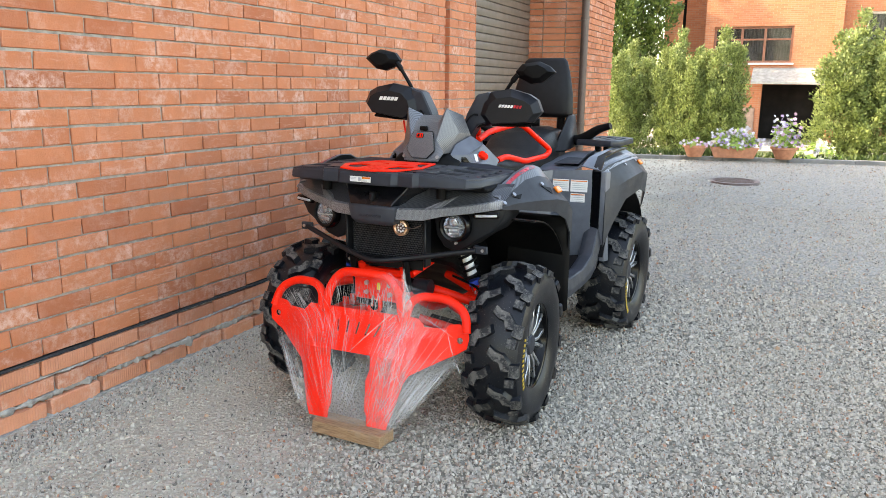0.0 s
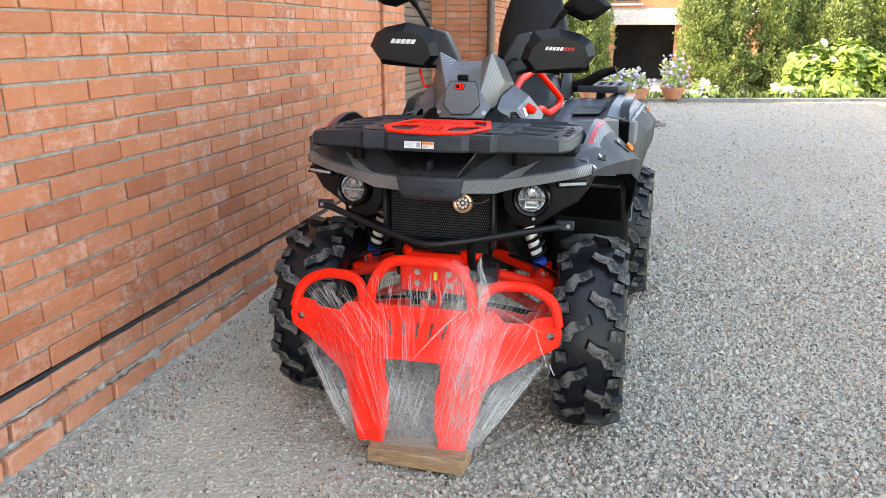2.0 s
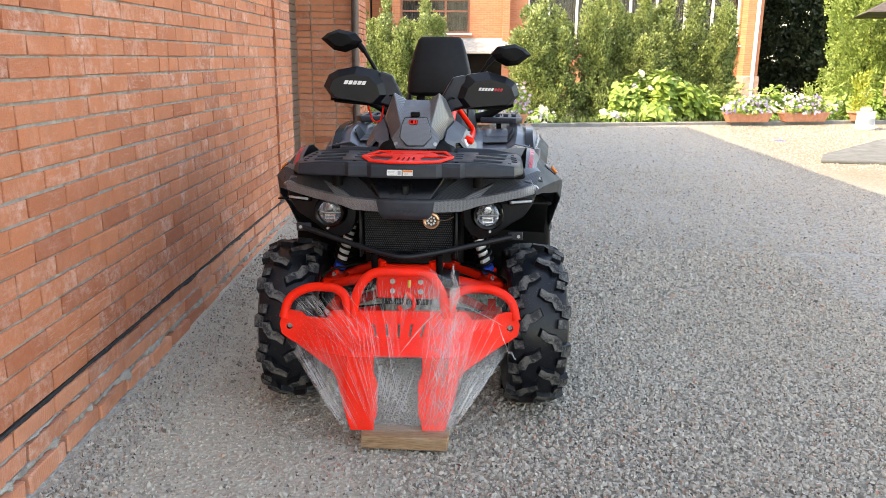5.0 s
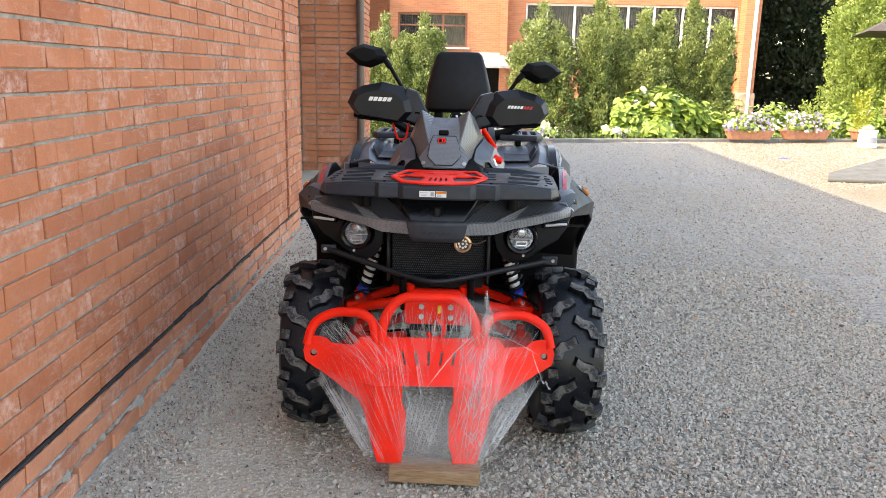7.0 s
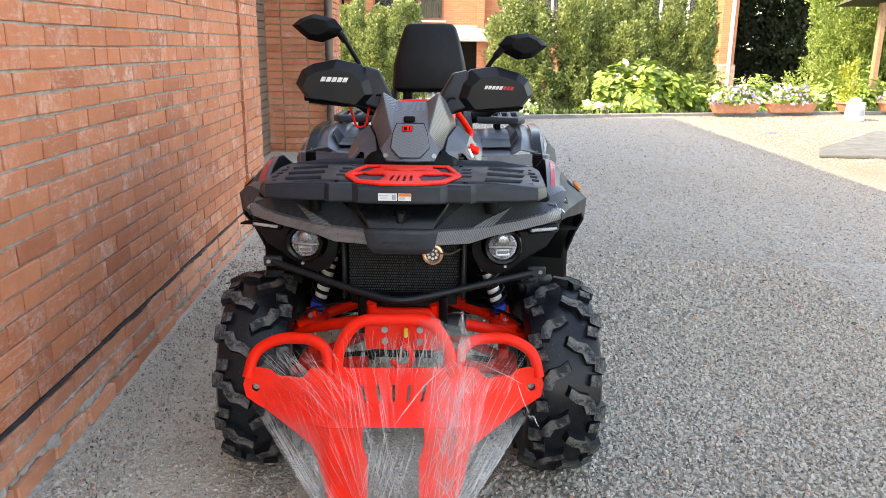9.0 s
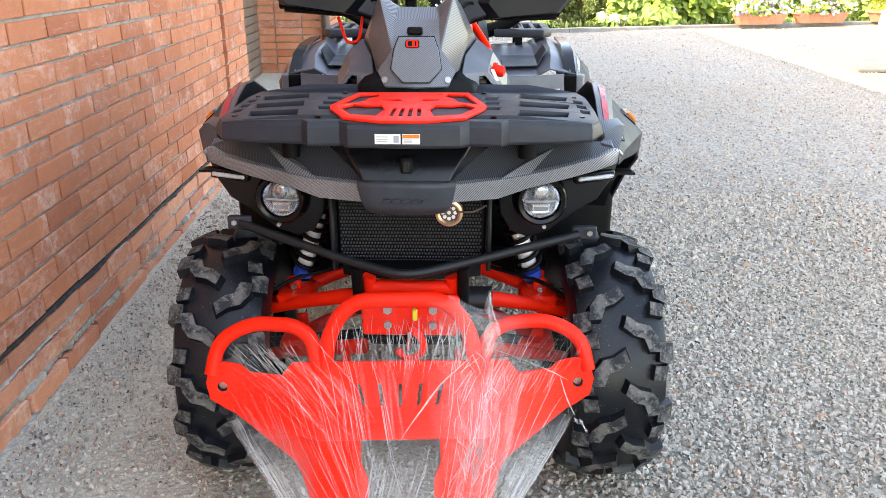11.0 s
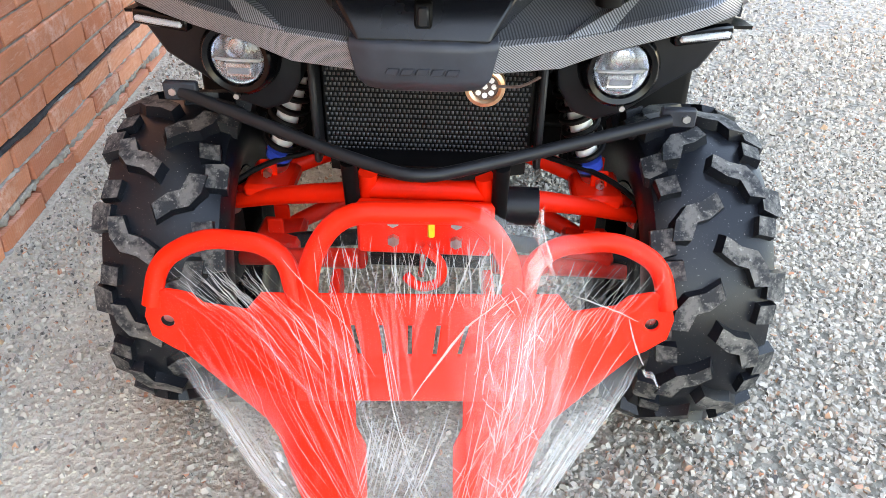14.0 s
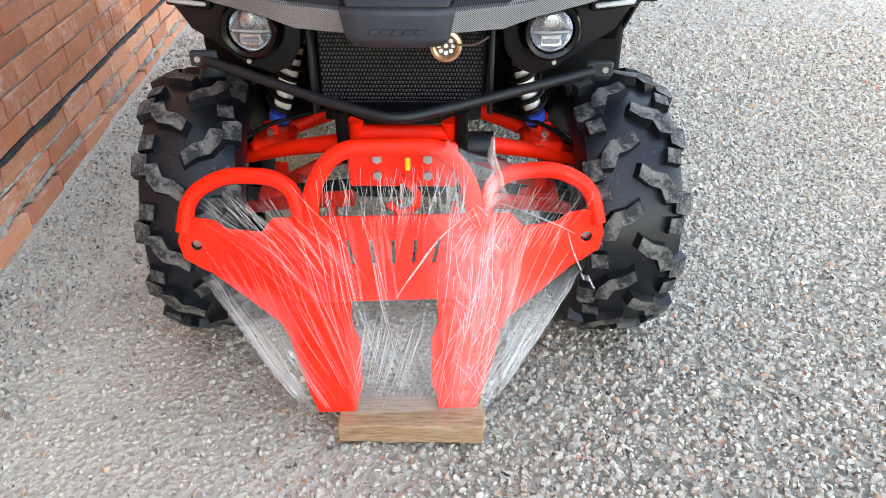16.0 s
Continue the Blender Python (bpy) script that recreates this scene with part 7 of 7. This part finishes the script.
for m_, s in zip(both("mirror", lambda: shell(MIRROR, 0.03, -0.025, 0.6, (0.01, 0.004)), M_BLACK, bar, "black faceted rear-view mirror", 18), (1, -1)):
    if s > 0:
        m_.matrix_basis = pose(0.028, 0, -0.03)
    bm = bmesh.new()
    solid(bm, [(x * 0.97 + 0.01, 0.0312, (z - 1.2) * 0.985 + 0.004) for x, z in MIRROR], [tuple(range(len(MIRROR)))])
    part("mirror_glass", bm if s > 0 else flip(bm), M_CHROME, m_)
    bm = bmesh.new()
    tube(bm, rounded([(0.285, 0.0, 0.262), (0.262, 0.0, 0.235), (0.20, 0.01, 0.14), (0.195, 0.02, 0.03)], 0.03), lambda t: 0.0085 if t > 0.3 else 0.013, 8)
    part("mirror_stem", bm if s > 0 else flip(bm), M_BLACK, m_)


def lanyard():
    bm = bmesh.new()
    return tube(bm, rounded([(0.17, 0.0, 0.0), (0.18, -0.02, -0.07), (0.215, -0.02, -0.075), (0.24, 0.0, -0.005)], 0.03), 0.0045, 8)


part("red_strap", flip(lanyard()), M_RED, bar)

# ---- wrapped front guard on its wooden block ----
guard_t = thing("front_bumper", label="red steel front bumper wrapped in clear stretch film", category="bumper")


def lean(x, z):
    """How far forward the bumper's face stands at a place of its outline."""
    if z > 0.465:
        y = -0.02
    elif z > 0.32:
        y = -0.02 - 0.10 * (0.465 - z) / 0.145
    else:
        y = -0.12 - 0.035 * (0.32 - z) / 0.28
    k = min(1.0, max(0.0, abs(x) - 0.19) / 0.21)
    return y * (1 - k) + (-0.001 - 0.18 * max(0.0, 0.44 - z)) * k


EDGE = [(0.0, 0.468), (0.19, 0.468), (0.254, 0.465), (0.280, 0.436), (0.358, 0.438), (0.378, 0.455), (0.420, 0.462), (0.453, 0.450), (0.464, 0.408), (0.456, 0.370), (0.42, 0.345),
        (0.36, 0.315), (0.285, 0.275), (0.25, 0.255), (0.232, 0.225), (0.205, 0.12), (0.178, 0.038), (0.092, 0.038), (0.088, 0.075), (0.078, 0.10), (0.076, 0.22), (0.092, 0.262), (0.091, 0.320), (0.0, 0.320)]
outline = [EDGE[0]] + EDGE[1:-1] + [(-x, z) for x, z in EDGE[-2:0:-1]]
cut = [disc(0.426, 0.398, 0.0125), disc(-0.426, 0.398, 0.0125)]
for k in range(-2, 3):
    x = k * 0.0455
    dx = -0.0035 * k
    cut.append([(x - 0.004 - dx, 0.425), (x + 0.004 - dx, 0.425), (x + 0.004 + dx, 0.383), (x - 0.004 + dx, 0.383)])
bm = sheet([outline] + cut, 0.007, 0.0015, [("y", z) for z in (0.465, 0.44, 0.39, 0.355, 0.32, 0.20)] + [("x", s * x) for x in (0.19, 0.26, 0.33, 0.40) for s in (1, -1)])
moved(bm, Matrix.Rotation(radians(90), 4, "X"))
for q in bm.verts:
    q.co.y += lean(q.co.x, q.co.z)
part("plate", bm, M_RED, guard_t, smooth=20)
bm = bmesh.new()
tube(bm, rounded([(-0.178, -0.022, 0.440), (-0.168, -0.008, 0.535), (-0.112, 0.002, 0.616), (0.112, 0.002, 0.616), (0.168, -0.008, 0.535), (0.178, -0.022, 0.440)], 0.075, 7), 0.0185, 16)
part("centre_hoop", bm, M_RED, guard_t)
for s in (1, -1):
    bm = bmesh.new()
    tube(bm, rounded([(s * 0.192, -0.022, 0.446), (s * 0.208, 0.0, 0.525), (s * 0.25, 0.014, 0.548), (s * 0.355, 0.034, 0.546), (s * 0.434, 0.026, 0.502), (s * 0.450, -0.002, 0.428)], 0.055, 7), 0.0175, 16)
    part("side_hoop", bm, M_RED, guard_t)
    part("bolt_end", rod(bmesh.new(), (s * 0.426, 0.012, 0.398), (s * 0.426, 0.0, 0.398), 0.010, seg=12), M_STEEL, guard_t)
    part("mount_arm", box(bmesh.new(), (s * 0.14, 0.06, 0.40), (0.02, 0.12, 0.05), 0.004), M_RED, guard_t)

# the film: a stretched sheet from hoops and wing tips to the feet of the plate
HALF_W = [(0.030, 0.205), (0.10, 0.265), (0.2, 0.345), (0.3, 0.42), (0.36, 0.464), (0.40, 0.478), (0.44, 0.476), (0.50, 0.452), (0.545, 0.38), (0.565, 0.28), (0.60, 0.165), (0.635, 0.115)]


def film_half(z):
    return np.interp(z, [a for a, _ in HALF_W], [b for _, b in HALF_W])


def film_y(x, z):
    if z > 0.437:
        y = -0.050 - 0.006 * math.cos(x * 9) + 0.13 * max(0.0, abs(x) - 0.2)
    else:
        y = lean(x, z) - 0.011 - 0.01 * (abs(x) > 0.23) * (z < 0.3)
    y += max(0, abs(x) / film_half(z) - 0.94) ** 2 * 14
    return y + 0.0040 * noise.noise(Vector((x * 30 + z * 22, 0.5, z * 7))) + 0.0025 * noise.noise(Vector((x * 55 - z * 40, 4.0, z * 9)))


zs, us = np.linspace(0.030, 0.635, 60), np.linspace(-1, 1, 90)
fv = [(u * w, film_y(u * w, z), z) for z, w in zip(zs, film_half(zs)) for u in us]
I = np.arange(len(fv)).reshape(60, 90)
film = part("stretch_film", raw_mesh("stretch_film", fv, np.stack([I[:-1, :-1], I[:-1, 1:], I[1:, 1:], I[1:, :-1]], -1).reshape(-1, 4), M_FILM), None, guard_t, "clear stretch film with white pulled streaks")
film.data.shade_smooth()

# pulled strands and folds in the film: slender ribbons on its face
fold_rng = random.Random(17)
sv, sf = [], []


def strand(x0, z0, x1, z1, width, bend=0.0, lift=0.0025):
    """A ribbon along the film between two places, tapering to both ends."""
    steps = 14
    width *= 0.55
    d = Vector((x1 - x0, 0, z1 - z0))
    if d.length < 0.01:
        return
    side = Vector((d.z, 0, -d.x)).normalized()
    base = len(sv)
    for k in range(steps + 1):
        t = k / steps
        p = Vector((x0, 0, z0)) + d * t + side * bend * math.sin(math.pi * t)
        p.z = min(max(p.z, 0.032), 0.633)
        w = width * (0.15 + 0.85 * math.sin(math.pi * min(1, t * 1.02)) ** 0.6) * (0.7 + 0.6 * fold_rng.random())
        half = float(film_half(p.z)) * 0.985
        for e in (-1, 1):
            q = p + side * w * e * 0.5
            q.x = max(-half, min(half, q.x))
            sv.append((q.x, film_y(q.x, q.z) - lift, q.z))
    sf.extend((base + 2 * k, base + 2 * k + 1, base + 2 * k + 3, base + 2 * k + 2) for k in range(steps))


def fan(count, a, b, width, jitter=0.012, length=(0.5, 1.0)):
    """Strands from places on the line a to places on the line b, each a stretch of the whole way."""
    for _ in range(count):
        u = fold_rng.random()
        ju = min(1, max(0, u + fold_rng.uniform(-0.12, 0.12)))
        p = [a[k] + (a[k + 2] - a[k]) * u + fold_rng.uniform(-jitter, jitter) for k in (0, 1)]
        q = [b[k] + (b[k + 2] - b[k]) * ju + fold_rng.uniform(-jitter, jitter) for k in (0, 1)]
        ln = fold_rng.uniform(*length)
        t0 = fold_rng.uniform(0, 1 - ln)
        strand(p[0] + (q[0] - p[0]) * t0, p[1] + (q[1] - p[1]) * t0, p[0] + (q[0] - p[0]) * (t0 + ln), p[1] + (q[1] - p[1]) * (t0 + ln), width * fold_rng.uniform(0.35, 1.3), fold_rng.uniform(-0.006, 0.006))


fan(15, (-0.43, 0.50, -0.20, 0.57), (-0.20, 0.36, -0.06, 0.36), 0.0019, length=(0.4, 0.95))
fan(13, (-0.42, 0.45, -0.12, 0.50), (-0.17, 0.06, -0.02, 0.05), 0.0019, length=(0.5, 1.0))
fan(14, (-0.22, 0.60, -0.08, 0.62), (-0.10, 0.06, 0.05, 0.05), 0.0020, length=(0.3, 0.9))
fan(44, (-0.46, 0.38, -0.25, 0.25), (-0.20, 0.035, -0.15, 0.035), 0.0026, length=(0.4, 1.0))
fan(80, (-0.15, 0.61, 0.16, 0.61), (-0.15, 0.45, 0.15, 0.45), 0.0026, length=(0.3, 0.95))
fan(44, (-0.42, 0.51, -0.27, 0.54), (-0.35, 0.43, -0.20, 0.44), 0.0026, length=(0.4, 1.0))
fan(44, (0.24, 0.56, 0.43, 0.53), (0.15, 0.37, 0.34, 0.38), 0.0017, length=(0.35, 0.9))
fan(16, (0.20, 0.52, 0.46, 0.42), (0.02, 0.05, 0.19, 0.05), 0.0019, length=(0.25, 0.8))
fan(44, (0.46, 0.38, 0.25, 0.25), (0.23, 0.035, 0.15, 0.035), 0.0026, length=(0.4, 1.0))
fan(22, (0.12, 0.52, 0.25, 0.50), (0.06, 0.05, 0.19, 0.05), 0.0026, 0.02, (0.2, 0.7))
fan(46, (-0.06, 0.31, 0.09, 0.31), (-0.10, 0.10, -0.01, 0.035), 0.0022, 0.01, (0.4, 1.0))
fan(16, (-0.09, 0.30, -0.02, 0.31), (0.02, 0.04, 0.09, 0.05), 0.0016, 0.02, (0.3, 0.9))
for _ in range(60):
    x, z = fold_rng.gauss(0.165, 0.05), fold_rng.uniform(0.08, 0.52)
    a, l = fold_rng.uniform(-0.9, 0.9), fold_rng.uniform(0.02, 0.07)
    strand(x, z, x + l * math.sin(a), z - l * math.cos(a), fold_rng.uniform(0.001, 0.004), fold_rng.uniform(-0.003, 0.003))
strand(0.17, 0.50, 0.0, 0.325, 0.006, 0.004, 0.004)
strand(0.22, 0.51, 0.40, 0.41, 0.004, -0.004, 0.003)
strand(0.38, 0.42, 0.425, 0.31, 0.005, 0.004, 0.003)
hair, hair_faces = sv, sf
sv, sf = [], []
fan(16, (-0.43, 0.48, -0.22, 0.55), (-0.18, 0.30, -0.02, 0.33), 0.012, length=(0.4, 0.9))
fan(12, (-0.42, 0.42, -0.14, 0.46), (-0.17, 0.06, -0.02, 0.05), 0.014, length=(0.4, 0.9))
fan(12, (-0.16, 0.61, -0.02, 0.62), (-0.10, 0.10, 0.05, 0.20), 0.010, length=(0.3, 0.8))
fan(14, (-0.45, 0.36, -0.27, 0.26), (-0.20, 0.035, -0.16, 0.035), 0.014, length=(0.5, 1.0))
fan(14, (0.02, 0.61, 0.16, 0.60), (-0.02, 0.36, 0.16, 0.34), 0.010, length=(0.3, 0.8))
fan(22, (0.19, 0.53, 0.30, 0.52), (0.08, 0.06, 0.19, 0.05), 0.022, 0.02, (0.25, 0.8))
fan(16, (0.45, 0.36, 0.27, 0.26), (0.23, 0.035, 0.16, 0.035), 0.016, length=(0.5, 1.0))
fan(14, (0.26, 0.55, 0.43, 0.52), (0.16, 0.37, 0.34, 0.38), 0.010, length=(0.35, 0.9))
fan(12, (-0.08, 0.32, 0.06, 0.32), (-0.04, 0.04, 0.08, 0.04), 0.014, 0.02, (0.3, 0.9))
for _ in range(46):
    x, z = fold_rng.gauss(0.17, 0.045), fold_rng.uniform(0.07, 0.50)
    a, l = fold_rng.uniform(-1.2, 1.2), fold_rng.uniform(0.03, 0.09)
    strand(x, z, x + l * math.sin(a), z - l * math.cos(a), fold_rng.uniform(0.012, 0.035), fold_rng.uniform(-0.015, 0.015))
part("film_folds", raw_mesh("film_folds", sv, np.array(sf), M_FOLD), None, guard_t, "broad hazy folds of the stretch film")
sv, sf = hair, hair_faces
part("film_creases", raw_mesh("film_creases", sv, np.array(sf), M_CREASE), None, guard_t, "pale stretched strands and folds of the film")

# the loose twisted end, gathered above the plate and fraying out at its tip
for n_ in range(6):
    bm = bmesh.new()
    rows = []
    ph = fold_rng.uniform(0, 6)
    for k in range(18):
        t = k / 17
        spread = 0.019 * (1 - t) ** 1.4 + 0.004
        c = Vector((0.205 + 0.010 * math.sin(5 * t) + spread * math.sin(ph + 4 * t) + 0.008 * t, -0.042 - 0.012 * t + 0.4 * spread * math.cos(ph + 4 * t), 0.470 + (0.172 + 0.005 * n_) * t))
        w = (0.017 * (1 - t) * min(1, 4 * t) + 0.0030) * (0.7 + 0.5 * math.sin(9 * t + ph))
        a = ph + 7 * t
        rows.append([c + Vector((w * math.cos(a), w * math.sin(a) * 0.6, 0.002 * math.sin(20 * t))), c + Vector((0.2 * w * math.sin(a), -0.004, 0)), c - Vector((w * math.cos(a), w * math.sin(a) * 0.6, 0))])
    loft(bm, rows, ring=False)
    part("film_twist", bm, M_TWIST, guard_t, "twisted end of the stretch film")
bm = bmesh.new()
for n_ in range(3):
    loft(bm, [[Vector((0.415 + 0.028 * t + 0.003 * n_, film_y(0.41, 0.31) - 0.012 - 0.01 * t, 0.322 - 0.03 * t - 0.006 * math.sin(7 * t + n_))) + Vector((e * 0.0014 * (1.3 - t), 0.001 * e, e * 0.0012)) for e in (-1, 1)] for t in [k / 7 for k in range(8)]], ring=False)
part("film_tail", bm, M_TWIST, guard_t, "loose tail of the stretch film")

block = thing("wooden_block", pose(0.030, -0.162, 0.0125, 0, 0, -3.5), "short weathered wooden block on the gravel under the bumper", "wood block")
bm = bmesh.new()
bmesh.ops.create_cube(bm, size=1.0, matrix=Matrix.Diagonal((0.325, 0.10, 0.05, 1)))
bmesh.ops.subdivide_edges(bm, edges=bm.edges[:], cuts=5, use_grid_fill=True)
for q in bm.verts:
    q.co += Vector((0.003 * noise.noise(q.co * 40), 0.003 * noise.noise(q.co * 35 + Vector((3, 0, 0))), 0.002 * noise.noise(q.co * 50)))
part("block", bevelled(bm, 0.003, 40), M_WOOD, block)

# ---- single bricks of the near wall, last ----
for i, (row, s, e, z, tall) in enumerate(singles):
    full = e - s > 0.2
    ob = new("brick", (BRICKS if full else HALF)[rb.randrange(8 if full else 3)])
    ob.parent = wall
    ob.matrix_basis = pose(WX + rb.uniform(-0.0015, 0.0015), (s + e) / 2, z, 0, 0, rb.uniform(-0.3, 0.3)) @ Matrix.Diagonal((1, 1, tall / 0.0665, 1))
